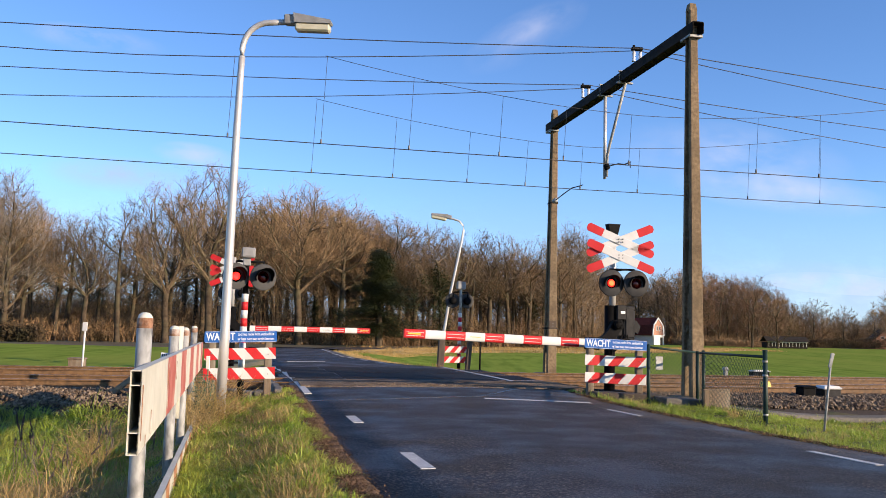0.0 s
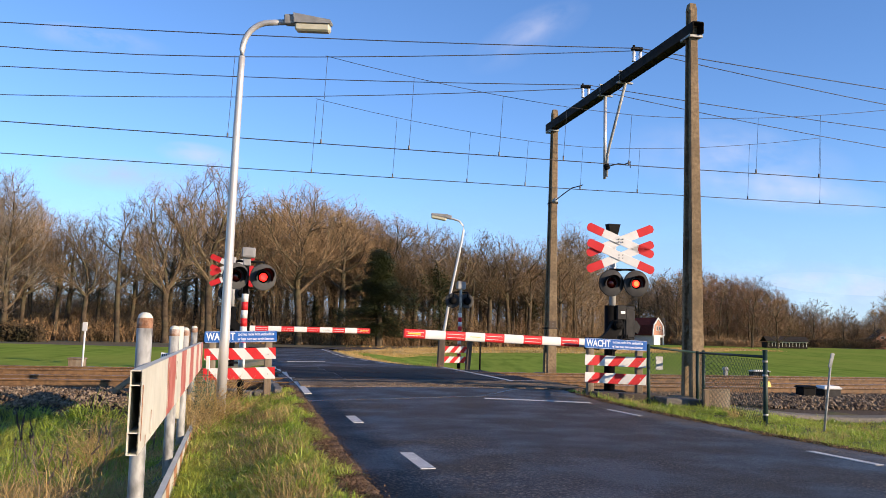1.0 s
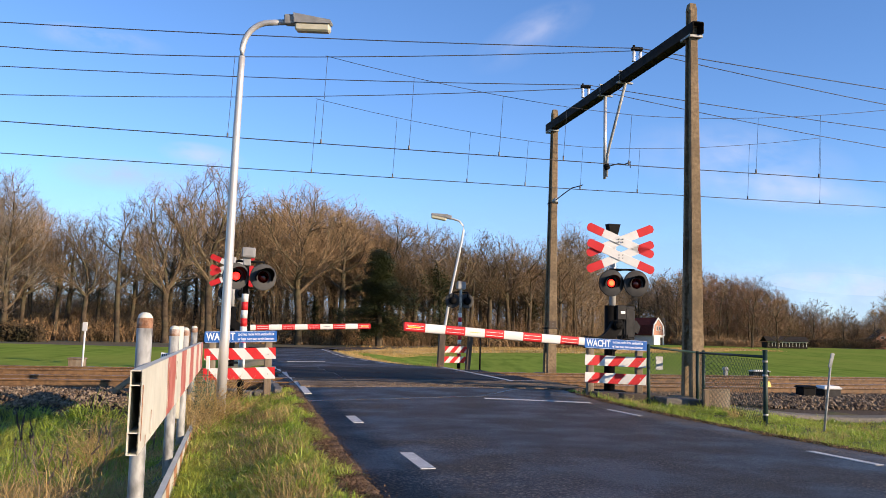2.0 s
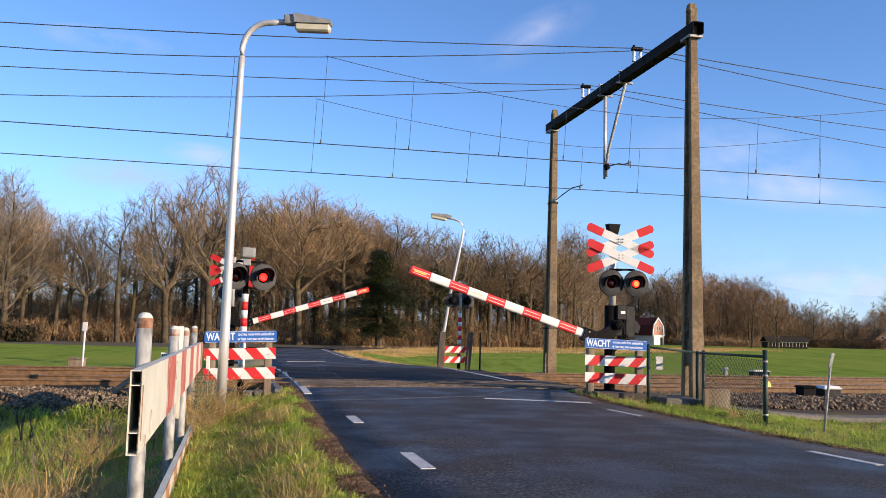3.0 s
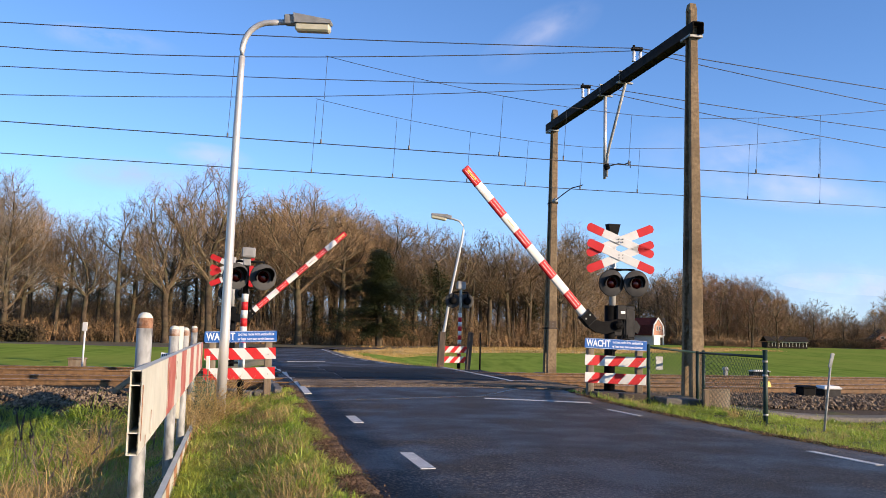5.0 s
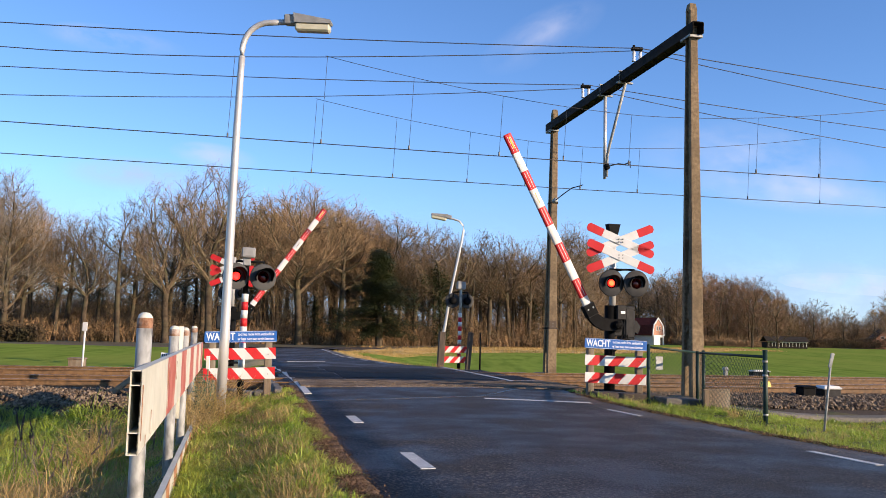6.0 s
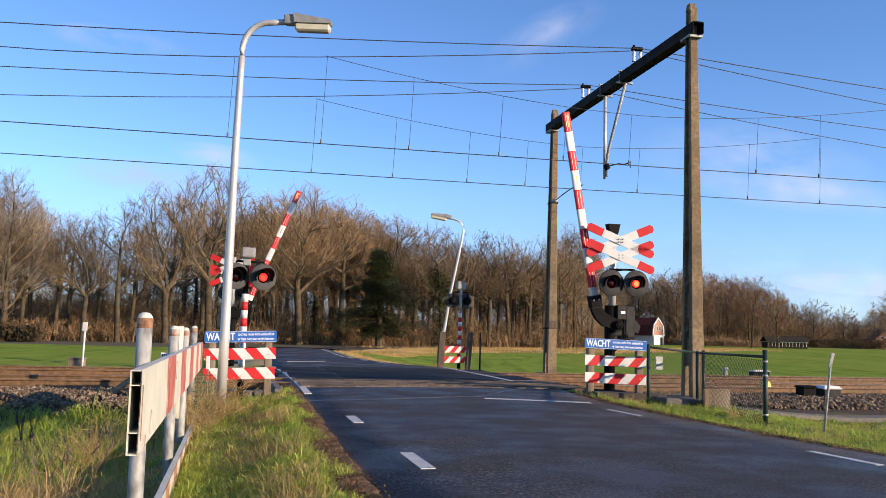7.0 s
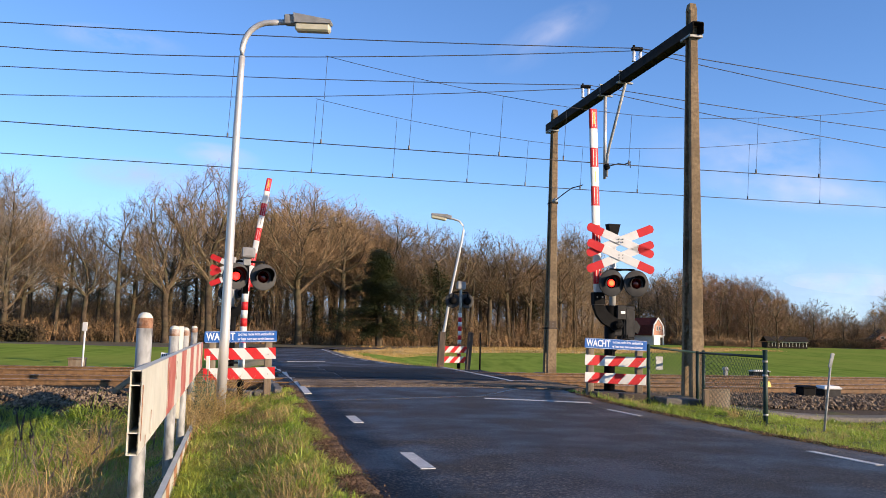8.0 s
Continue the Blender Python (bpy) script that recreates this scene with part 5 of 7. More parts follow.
strip("path", [(tuple(tr(v, 15.75 + 0.12 * noise.noise(Vector((v, 0, 0))))[:2]), tuple(tr(v, 16.42 + 0.1 * noise.noise(Vector((v, 5, 0))))[:2])) for v in np.arange(7.6, 45, 0.4)][::-1], PATH,
      "grey grit path along the ballast", "path", follow=True)


def slab_thing(name, m, size, material, label, category):
    t = thing(name, m, label, category)
    bm = bmesh.new()
    box(bm, size, Matrix.Translation((0, 0, size[2] / 2)), 0.02)
    part("slab", bm, material, t)


# dark timber tone; most of its darkness is shadow put into the colour
slab_thing("concrete_slab", pose(3.75, 17.25, -0.2, 0, 2, 12), (1.5, 0.5, 0.24), DARKWOOD, "dark footing behind the boards, with shadow put into its colour", "concrete slab")
slab_thing("concrete_slab", pose(4.75, 17.0, -0.22, 0, 3, 12), (0.9, 0.6, 0.2), KERB, "pale concrete slab beside the mast", "concrete slab")
slab_thing("wooden_plank", pose(5.35, 16.6, -0.35, 0, 0, 20), (0.62, 0.06, 0.55), WOOD, "old upright wooden board holding back the ballast", "plank")
for i in range(5):
    slab_thing("kerb_block", pose(-3.95 + i * 0.3, 16.2 + i * 0.02, -0.22 + random.uniform(-0.03, 0.03), random.uniform(-6, 6), random.uniform(-6, 6), random.uniform(-12, 12)), (0.26, 0.3, 0.2), KERB, "loose dark concrete block beside the road", "concrete block")
for i, (x, y, rz) in enumerate(((-3.08, 16.4, 100), (-3.3, 17.3, 103), (-3.6, 18.3, 106))):
    slab_thing("kerb_stone", pose(x, y, -0.18, 0, 0, rz), (0.95, 0.14, 0.22), KERB, "concrete kerb stone at the road edge", "kerb")
t = thing("label_post", pose(-3.52, 13.0, -0.25), "small white plastic tag on a stake", "tag")
bm = bmesh.new()
box(bm, (0.06, 0.02, 0.2), Matrix.Translation((0, 0, 0.88)), 0.008)
part("tag", bm, WHITE, t)
bm = bmesh.new()
rod(bm, (0, 0.02, -0.2), (0, 0.02, 0.95), 0.012, n=8)
part("stake", bm, WOOD, t)
t = thing("marker_plate", pose(-3.70, 11.5, 0.77, 0, 4, 6) @ Matrix.Diagonal((0.85, 1, 0.9, 1)), "small white plate with dark marks on a stake", "plate")
bm = bmesh.new()
box(bm, (0.115, 0.012, 0.10), None, 0.004)
part("plate", bm, SIGNWHITE, t)
for dx, dz, w, h in ((-0.03, 0.015, 0.014, 0.04), (0.0, 0.018, 0.012, 0.03), (0.03, 0.015, 0.014, 0.04), (0.0, -0.025, 0.06, 0.014)):
    bm = bmesh.new()
    box(bm, (w, 0.004, h), Matrix.Translation((dx, -0.008, dz)))
    part("bar", bm, BLACK, t)
bm = bmesh.new()
rod(bm, (0, 0.015, -1.5), (0, 0.015, 0.04), 0.012, n=8)
part("stake", bm, WOOD, t)
t = thing("plastic_net", pose(-3.42, 12.45, 0.26, 0, 0, 10), "crumpled green plastic net behind the guard", "net")
rng = random.Random(12)
bm = bmesh.new()
n = 9
sheet = [[Vector((0.30 * (i / n - 0.5) + rng.gauss(0, 0.012), 0.10 * noise.noise(Vector((i * 0.5, j * 0.4, 2))), 0.55 * (j / n - 0.6) + rng.gauss(0, 0.012))) for j in range(n + 1)] for i in range(n + 1)]
for i in range(n + 1):
    for j in range(n + 1):
        if i < n:
            rod(bm, sheet[i][j], sheet[i + 1][j], 0.0035, n=4)
        if j < n:
            rod(bm, sheet[i][j], sheet[i][j + 1], 0.0035, n=4)
part("net", bm, NET, t)
t = thing("wooden_strut", pose(-3.95, 11.0, 0.49, 0, 51, 8), "slanting weathered wooden strut behind the guard", "strut")
bm = bmesh.new()
box(bm, (0.07, 0.07, 0.56), None, 0.01)
part("beam", bm, WOOD, t)

t = thing("fence_plate", pose(4.3, 16.82, 0.66, 0, 0, 20), "small grey metal plate hung on the mesh fence", "plate")
bm = bmesh.new()
box(bm, (0.17, 0.008, 0.26), None, 0.004)
part("plate", bm, GALV, t)


# ---- dead weeds ----
def tubes_mesh(segs):
    V, F = [], []
    for p, q, r0, r1, n in segs:
        d = (q - p).normalized()
        a = d.orthogonal().normalized()
        b = d.cross(a)
        k = len(V)
        for c, r in ((p, r0), (q, r1)):
            for i in range(n):
                t = 2 * math.pi * i / n
                V.append(tuple(c + (a * math.cos(t) + b * math.sin(t)) * r))
        for i in range(n):
            j = (i + 1) % n
            F.append((k + i, k + j, k + n + j, k + n + i))
    return V, F


def weed(name, x, y, n, h, spread, seed, heads, label):
    """A clump of dry stalks, some with dark seed heads."""
    rng = random.Random(seed)
    z = float(height(x, y))
    V, F = [], []
    t = thing(name, pose(0, 0, 0), label, "weed", "dead weeds")
    for i in range(n):
        a = Vector((x + rng.gauss(0, spread * 0.4), y + rng.gauss(0, spread * 0.4), z - 0.02))
        k = h * rng.uniform(0.5, 1.1)
        d = Vector((rng.gauss(0, spread), rng.gauss(0, spread), k))
        pts = [a + d * f + Vector((0, 0, -0.25 * k * f * f * rng.random())) + Vector((rng.gauss(0, 0.02), rng.gauss(0, 0.02), 0)) for f in (0, 0.35, 0.7, 1.0)]
        segs = [(p, q, 0.0045 - 0.001 * j, 0.0035 - 0.001 * j, 3) for j, (p, q) in enumerate(zip(pts, pts[1:]))]
        for _ in range(3):
            c = pts[1].lerp(pts[3], rng.random())
            segs.append((c, c + Vector((rng.gauss(0, 0.12), rng.gauss(0, 0.12), rng.uniform(0.02, 0.16))), 0.0025, 0.0012, 3))
        v, f = tubes_mesh(segs)
        k0 = len(V)
        V += v
        F += [tuple(q + k0 for q in ff) for ff in f]
        if heads:
            W, G, m, q = [], [], 12, 6
            for j in range(m):
                s = j / (m - 1)
                p = pts[2].lerp(pts[3], s)
                r = 0.0085 * math.sin(math.pi * (0.08 + 0.88 * s))
                W += [tuple(p + Vector((math.cos(w), math.sin(w), 0)) * r * rng.choice((0.2, 0.7, 1.9)) + Vector((0, 0, rng.gauss(0, 0.008)))) for w in [6.283 * c / q for c in range(q)]]
            G = [(j * q + c, j * q + (c + 1) % q, j * q + q + (c + 1) % q, j * q + q + c) for j in range(m - 1) for c in range(q)] + [tuple(range(q))[::-1], tuple(range((m - 1) * q, m * q))]
            soup("seed_head", W, G, DARKWOOD, t, "dark dry seed head")
    soup("stalk", V, F, STRAW if not heads else WOOD, t)
    return t


for i, (x, y, n, h, s) in enumerate(((-3.6, 12.3, 75, 0.8, 0.3), (-3.4, 13.0, 70, 0.7, 0.32), (-3.1, 11.2, 40, 0.6, 0.24), (-3.75, 13.5, 60, 0.75, 0.3), (-3.25, 12.6, 60, 0.6, 0.36), (-4.45, 11.2, 40, 0.75, 0.3), (-4.2, 10.2, 36, 0.6, 0.3))):
    weed("bramble_tangle", x, y, n, h, s, 20 + i, False, "dry tangled stalks at the foot of the lamp")
for i, (x, y, n, h) in enumerate(((-4.55, 9.6, 5, 1.0), (-4.3, 9.2, 4, 1.1), (-4.0, 10.4, 5, 0.9), (-3.7, 8.9, 4, 0.95), (-3.55, 7.9, 4, 0.9), (-4.6, 11.3, 5, 1.0), (-2.95, 6.7, 3, 0.8))):
    weed("dock_plant", x, y, n, h, 0.13, 40 + i, True, "dead dock plant with dark seed heads")


# ---- trees ----
def skeleton(seed, H, n, clear, fork, width, balance, low=0.0, sway=0.05):
    """A bare tree's nodes: a trunk up to the fork, then limbs that reach every part of a lobed, domed crown by short ways. Returns places, parents, loads."""
    rng = np.random.default_rng(seed)
    k = max(int(fork * H / 0.55), 6)
    drift = np.cumsum(rng.normal(0, sway, (k, 2)), 0) * np.linspace(0.1, 1, k)[:, None]
    trunk = np.column_stack([drift, np.linspace(-0.4, fork * H, k)])
    z0 = clear * H
    cells = 46
    which = rng.integers(0, cells, n * 5)
    s = np.clip(((np.arange(cells) + 0.5) / cells)[which] + rng.normal(0, 0.055, n * 5), 0.0, 1.0)
    a = rng.uniform(0, 2 * np.pi, cells)[which] + rng.normal(0, 0.30, n * 5)
    lobes = 1 + 0.20 * np.sin(2 * a + seed) * np.sin(5 * s + seed) + 0.22 * np.sin(3 * a + 7 * s + 2 * seed)
    dome = np.clip(np.sin(np.pi * np.clip(s, 0, 1) ** (0.85 + low)), 0, 1) ** 0.55
    R = width * H * dome * lobes
    ok = rng.random(n * 5) < (R / R.max()) ** 2
    s, a, R = s[ok][:n], a[ok][:n], R[ok][:n]
    rho = R * np.clip(rng.uniform(0.45, 1.0, cells)[which[ok][:n]] + rng.normal(0, 0.13, len(s)), 0.03, 1.0)
    pts = np.column_stack([trunk[-1, 0] + rho * np.cos(a), trunk[-1, 1] + rho * np.sin(a), z0 + s * (H - z0)])
    P, parent, path = [tuple(p) for p in trunk], list(range(-1, k - 1)), list(np.linspace(0, 1, k) * fork * H)
    best = np.full(len(pts), 1e9)
    link = np.zeros(len(pts), int)

    def reach(i):
        d = pts - np.array(P[i])
        length = np.linalg.norm(d, axis=1) + 1e-6
        cost = length * (1 + 0.9 * np.clip(-d[:, 2] / length + 0.15, 0, 1.2)) + balance * path[i]
        better = cost < best
        best[better] = cost[better]
        link[better] = i
    for i in range(int(k * (clear / fork * 0.85)), k):
        reach(i)
    free = np.ones(len(pts), bool)
    for _ in range(len(pts)):
        j = int(np.argmin(np.where(free, best, 1e12)))
        free[j] = False
        i = int(link[j])
        path.append(path[i] + float(np.linalg.norm(pts[j] - np.array(P[i]))))
        P.append(tuple(pts[j]))
        parent.append(i)
        reach(len(P) - 1)
    P, parent = np.array(P), np.array(parent)
    load = np.zeros(len(P))
    kids = np.bincount(parent[parent >= 0], minlength=len(P))
    load[kids == 0] = 1
    for i in range(len(P) - 1, 0, -1):
        load[parent[i]] += load[i]
    # ease the kinks: each node towards its parent and its heaviest child
    heavy = np.full(len(P), -1)
    for i in range(1, len(P)):
        p = parent[i]
        if heavy[p] < 0 or load[i] > load[heavy[p]]:
            heavy[p] = i
    for _ in range(3):
        Q = P.copy()
        m = (heavy >= 0) & (parent >= 0)
        Q[m] = 0.5 * P[m] + 0.25 * P[parent[m]] + 0.25 * P[heavy[m]]
        P = Q
    return P, parent, load


def add_twigs(V, F, twigs, rng, width):
    """Thin tapering shoots."""
    for p, q in twigs:
        d = (q - p)
        s = Vector((rng.uniform(-1, 1), rng.uniform(-1, 1), rng.uniform(-1, 1))).cross(d)
        if s.length < 1e-6:
            continue
        s = s.normalized() * width
        k = len(V)
        V.extend([tuple(p - s), tuple(p + s), tuple(q)])
        F.append((k, k + 1, k + 2))


def leaf_cloud(V, F, centres, n, spread, size, rng):
    for c in centres:
        for _ in range(n):
            o = Vector((rng.gauss(0, spread), rng.gauss(0, spread), rng.gauss(0, spread * 0.8)))
            a = Vector((rng.uniform(-1, 1), rng.uniform(-1, 1), rng.uniform(-1, 1))).normalized() * size * rng.uniform(0.6, 1.4)
            b = a.orthogonal().normalized() * size * 0.6
            p = c + o
            k = len(V)
            V.extend([tuple(p - a), tuple(p + b), tuple(p + a), tuple(p - b)])
            F.append((k, k + 1, k + 2, k + 3))


STYLES = {      # nodes, clear stem, fork, crown half-width, balance, low-heaviness, girth, shoots a node, shoot length, shoot half-width
    "oak": dict(n=1050, clear=0.34, fork=0.58, width=0.34, balance=0.48, low=0.0, girth=0.34, shoots=4, reach=0.8, thin=0.0085, sway=0.10),
    "tall": dict(n=680, clear=0.38, fork=0.70, width=0.24, balance=0.42, low=-0.12, girth=0.25, shoots=4, reach=0.8, thin=0.0085, sway=0.07),
    "poplar": dict(n=650, clear=0.14, fork=0.78, width=0.17, balance=0.6, low=0.15, girth=0.2, shoots=4, reach=1.0, thin=0.009, sway=0.03),
    "young": dict(n=260, clear=0.05, fork=0.3, width=0.25, balance=0.6, low=0.1, girth=0.12, shoots=3, reach=1.4, thin=0.013, sway=0.05),
    "far": dict(n=400, clear=0.10, fork=0.62, width=0.27, balance=0.46, low=0.0, girth=0.22, shoots=6, reach=0.95, thin=0.0145, sway=0.06),
    "rear": dict(n=210, clear=0.30, fork=0.75, width=0.24, balance=0.36, low=0.0, girth=0.25, shoots=3, reach=1.4, thin=0.022, sway=0.07),
}
TREES = {}


def tree_model(key, seed, style, twig=None, leaves=0, ivy=0, label="bare winter tree with a dense crown of fine twigs"):
    H = 16.0
    st = STYLES[style]
    rng = random.Random(seed + 100)
    P, parent, load = skeleton(seed, H, st["n"], st["clear"], st["fork"], st["width"], st["balance"], st["low"], st["sway"])
    P = [Vector(p) for p in P]
    r = np.maximum(st["girth"] * (load / load[0]) ** 0.5, 0.013)
    r[:3] *= (1.35, 1.18, 1.05)
    segs, wood, twigs = [], [], []
    stem = int(st["fork"] * H / 0.55)
    for i in range(1, len(P)):
        p = int(parent[i])
        a, b = P[p], P[i]
        if (b - a).length < 1e-4:
            continue
        heavy = r[i] > 0.07
        (segs if i < stem else wood).append((a, b, min(r[p], r[i] * 1.5), r[i], 7 if i < stem else 5 if heavy else 3))
        if load[i] <= 5:
            d = (b - a).normalized()
            for _ in range(st["shoots"]):
                f = a.lerp(b, rng.uniform(0.25, 1.0))
                e = (d * 0.75 + Vector((rng.gauss(0, 0.55), rng.gauss(0, 0.55), rng.gauss(0.22, 0.5)))).normalized() * st["reach"] * rng.uniform(0.45, 1.15)
                if f.z + e.z > H * 1.01:
                    e.z *= 0.3
                twigs.append((f, f + e))
                for _ in range(2):
                    g = f + e * rng.uniform(0.2, 0.8)
                    twigs.append((g, g + e * 0.4 + Vector((rng.gauss(0, 0.22), rng.gauss(0, 0.22), rng.gauss(0.05, 0.22))) * st["reach"]))
    t = thing("tree", pose(0, -40, 0), label, "tree", "trees at the wood's edge")
    V, F = tubes_mesh(segs)
    soup("trunk", V, F, BARK, t, smooth=True)
    V, F = tubes_mesh([w for w in wood if w[3] > 0.024])
    for a, b, r0, r1, n in wood:
        if r1 <= 0.024:
            side = Vector((rng.uniform(-1, 1), rng.uniform(-1, 1), rng.uniform(-1, 1))).cross(b - a).normalized()
            k = len(V)
            V.extend([tuple(a - side * r0), tuple(a + side * r0), tuple(b + side * r1), tuple(b - side * r1)])
            F.append((k, k + 1, k + 2, k + 3))
    k = len(F)
    add_twigs(V, F, twigs, rng, st["thin"])
    soup("crown", V, F, [LIMB, twig or TWIG], t, index=[0] * k + [1] * (len(F) - k))
    if leaves:
        V, F = [], []
        leaf_cloud(V, F, [twigs[rng.randrange(len(twigs))][1] for _ in range(leaves)], 3, 0.3, 0.08, rng)
        soup("leaves", V, F, RUSTLEAF, t, "withered brown leaves")
    if ivy:
        V, F, c = [], [], []
        for a, b, r0, r1, n in segs * 3 + [w for w in wood if w[3] > 0.06]:
            if a.z < H * ivy:
                for s in (0.0, 0.33, 0.66):
                    c.append(a.lerp(b, s))
        leaf_cloud(V, F, c, 20, 0.50, 0.105, rng)
        soup("ivy", V, F, IVY, t, "dark ivy climbing the trunk")
    TREES[key] = t
    return t


for i in range(4):
    tree_model("oak%d" % i, 11 + i, "oak", TWIG_SUNLIT if i == 2 else None)
tree_model("oakleaf", 27, "oak", TWIG_SUNLIT, leaves=900)
for i in range(4):
    tree_model("tall%d" % i, 41 + i, "tall", TWIG_SUNLIT if i % 2 else None)
tree_model("tallleaf", 47, "tall", TWIG_SUNLIT, leaves=500)
for i in range(3):
    tree_model("rear%d" % i, 91 + i, "rear", TWIG_SUNLIT if i == 1 else None)
for i in range(3):
    tree_model("far%d" % i, 131 + i, "far", (TWIG_SUNLIT, REDTWIG, TWIG)[i])
tree_model("ivy", 61, "tall", ivy=0.62, label="bare tree thickly clad in dark ivy")
tree_model("poplar", 71, "poplar", TWIG_PALE, label="slender bare tree with pale upright twigs")
tree_model("young", 81, "young", TWIG_SUNLIT, label="young bare tree with thin stems")


def conifer(m, H, label):
    t = thing("evergreen_tree", m, label, "tree", "trees at the wood's edge")
    rng = random.Random(5)
    V, F = tubes_mesh([(Vector((0, 0, -0.3)), Vector((0, 0, H)), 0.25, 0.03, 8)])
    soup("trunk", V, F, BARK, t)
    c, W = [], []
    for i in range(96):
        f = (i + rng.random()) / 96
        z = 1.3 + f * (H - 1.4)
        a = rng.uniform(0, 6.3)
        lobe = 0.75 + 0.35 * math.sin(2 * a + 5 * f + H) + 0.25 * math.sin(13 * f + 3 * a)
        R = float(np.interp(f, (0, 0.3, 0.5, 0.75, 1), (2.4, 2.9, 2.1, 1.4, 0.3))) * lobe * rng.choice((0.5, 0.8, 1.0, 1.15))
        tip = Vector((math.cos(a) * R, math.sin(a) * R, z - 0.28 * R + rng.uniform(-0.1, 0.3)))
        root = Vector((0, 0, z))
        W.append((root, tip, 0.04, 0.01, 4))
        for s in np.linspace(0.3, 1.0, 5):
            c.append(root.lerp(tip, float(s)))
    V, F = tubes_mesh(W)
    soup("branches", V, F, BARK, t)
    V, F = [], []
    leaf_cloud(V, F, c, 85, 0.26, 0.062, rng)
    soup("crown", V, F, IVY, t, "dense dark green needles")
    return t


F_ = 1504.4


def horizon(px):
    return 583.4 + (px - 780.5) * 0.02422


def spot(px, dist):
    """A place on the far ground in the direction of a bearing, given across the view."""
    x = (px - 784) / F_ * dist * 0.995
    return x, dist


SKYLINE = [(-80, 300), (0, 285), (50, 325), (80, 375), (120, 372), (160, 380), (205, 352), (240, 372), (262, 345), (300, 326), (340, 318), (378, 290), (410, 335), (440, 347), (500, 336), (540, 327), (600, 345), (640, 372), (700, 380), (745, 408), (785, 398),
           (850, 414), (940, 420), (975, 430), (1010, 395), (1045, 440), (1075, 480), (1140, 488), (1200, 472), (1260, 470), (1320, 484), (1370, 502), (1410, 530), (1445, 528), (1475, 552), (1500, 540), (1535, 556), (1568, 525), (1660, 500)]


def edge(px):
    """Distance of the wood's edge in a direction."""
    return float(np.interp(px, [-80, 400, 500, 1000, 1060, 1095, 1195, 1215, 1250, 1420, 1500, 1660], [78, 84, 88, 98, 112, 168, 168, 160, 164, 172, 190, 190]))


def plant():
    rng = random.Random(17)
    far = ["far0", "far1", "far2"]
    tall = ["tall0", "tall1", "tall2", "tall3", "tallleaf"]
    rear = ["rear0", "rear1", "rear2"]

    def put(key, px, dist, drop=0.0, wide=None):
        x, y = spot(px, dist)
        top = float(lerp(SKYLINE, px)) + drop
        h = (horizon(px) - top) / F_ * dist + 1.8
        s = max(h / 15.3, 0.2)
        ob = copy_thing(TREES[key], pose(x, y, float(height(x, y)), rng.uniform(-2, 2), rng.uniform(-2, 2), rng.uniform(0, 360)))
        w = s * (wide or rng.uniform(0.9, 1.2))
        ob.scale = (w, w, s)
    # the large trees that stand out along the edge
    for px, d, key, drop, wide in ((8, 74, "poplar", 14, 1.4), (-30, 75, "poplar", 14, 1.4), (40, 77, "oak2", 60, 0.8), (-10, 76, "oakleaf", 90, 0.9), (150, 76, "oak1", 0, 0.85), (212, 77, "tall0", 0, 1.1), (100, 79, "tall2", 10, 1.0),
                                   (296, 79, "oak3", 2, 0.95), (372, 80, "oak0", 0, 0.9), (425, 85, "tall1", 4, 1.1), (462, 86, "oakleaf", 6, 0.75), (533, 84, "oak2", 0, 1.0), (602, 88, "tall3", 4, 1.2), (650, 92, "tallleaf", 8, 1.3), (690, 92, "oakleaf", 4, 0.8), (735, 94, "tall1", 4, 1.2),
                                   (785, 90, "ivy", 0, 1.15), (440, 92, "ivy", 40, 1.0), (560, 90, "ivy", 150, 0.9), (950, 100, "ivy", 60, 1.0), (835, 95, "tall2", 4, 1.1), (868, 96, "tall0", 0, 1.2), (905, 97, "tall3", 0, 1.1), (938, 98, "tall2", 2, 1.1), (972, 100, "tall1", 2, 1.0),
                                   (1006, 108, "poplar", 0, 1.1), (1034, 110, "poplar", 14, 1.0), (1128, 172, "ivy", 10, 1.2), (1445, 178, "far2", 0, 1.25), (1498, 184, "far2", 0, 1.1), (1590, 174, "far0", -6, 1.2), (1552, 178, "far2", 6, 1.2), (1380, 146, "far0", 8, 1.2), (1335, 150, "far1", 2, 1.2)):
        put(key, px, d, drop, wide)
    px = -70
    while px < 1420:
        # trees in this stretch mostly take the twig colour that holds sunlight
        sunlit = 430 < px < 800 and rng.random() < 0.75
        put(rng.choice(["far0", "far1", "far1", "far2"] if px > 1185 else ["tallleaf", "tall1", "tall3"] if sunlit else tall), px, edge(px) + rng.uniform(1, 8), rng.uniform(8, 40) * (1 if px < 1000 else 0.45))
        px += rng.uniform(50, 70) if px < 420 else rng.uniform(24, 36) if px < 1190 else rng.uniform(15, 22)
    for extra, gap in ((12, 30), (26, 30), (44, 30), (66, 26)):
        px = -100 + rng.uniform(0, 30)
        while px < 1660:
            if px > 430 or rng.random() < 0.5:
                put(rng.choice(rear if px < 1190 else far), px, edge(px) + extra + rng.uniform(-6, 6), rng.uniform(20, 75) * (1 if px < 1000 else 0.35) * (1.7 if px < 430 else 1))
            px += rng.uniform(gap * 0.8, gap * 1.3)
    for i in range(20):
        px = rng.uniform(1370, 1640)
        put(rng.choice(rear), px, edge(px) + rng.uniform(12, 34), rng.uniform(12, 34))
    for i in range(96):
        px = rng.uniform(-40, 1400) if i < 40 else rng.uniform(420, 1180)
        put("young", px, edge(px) - rng.uniform(-14, 3), rng.uniform(110, 190) * (1 if px < 1000 else 0.5))
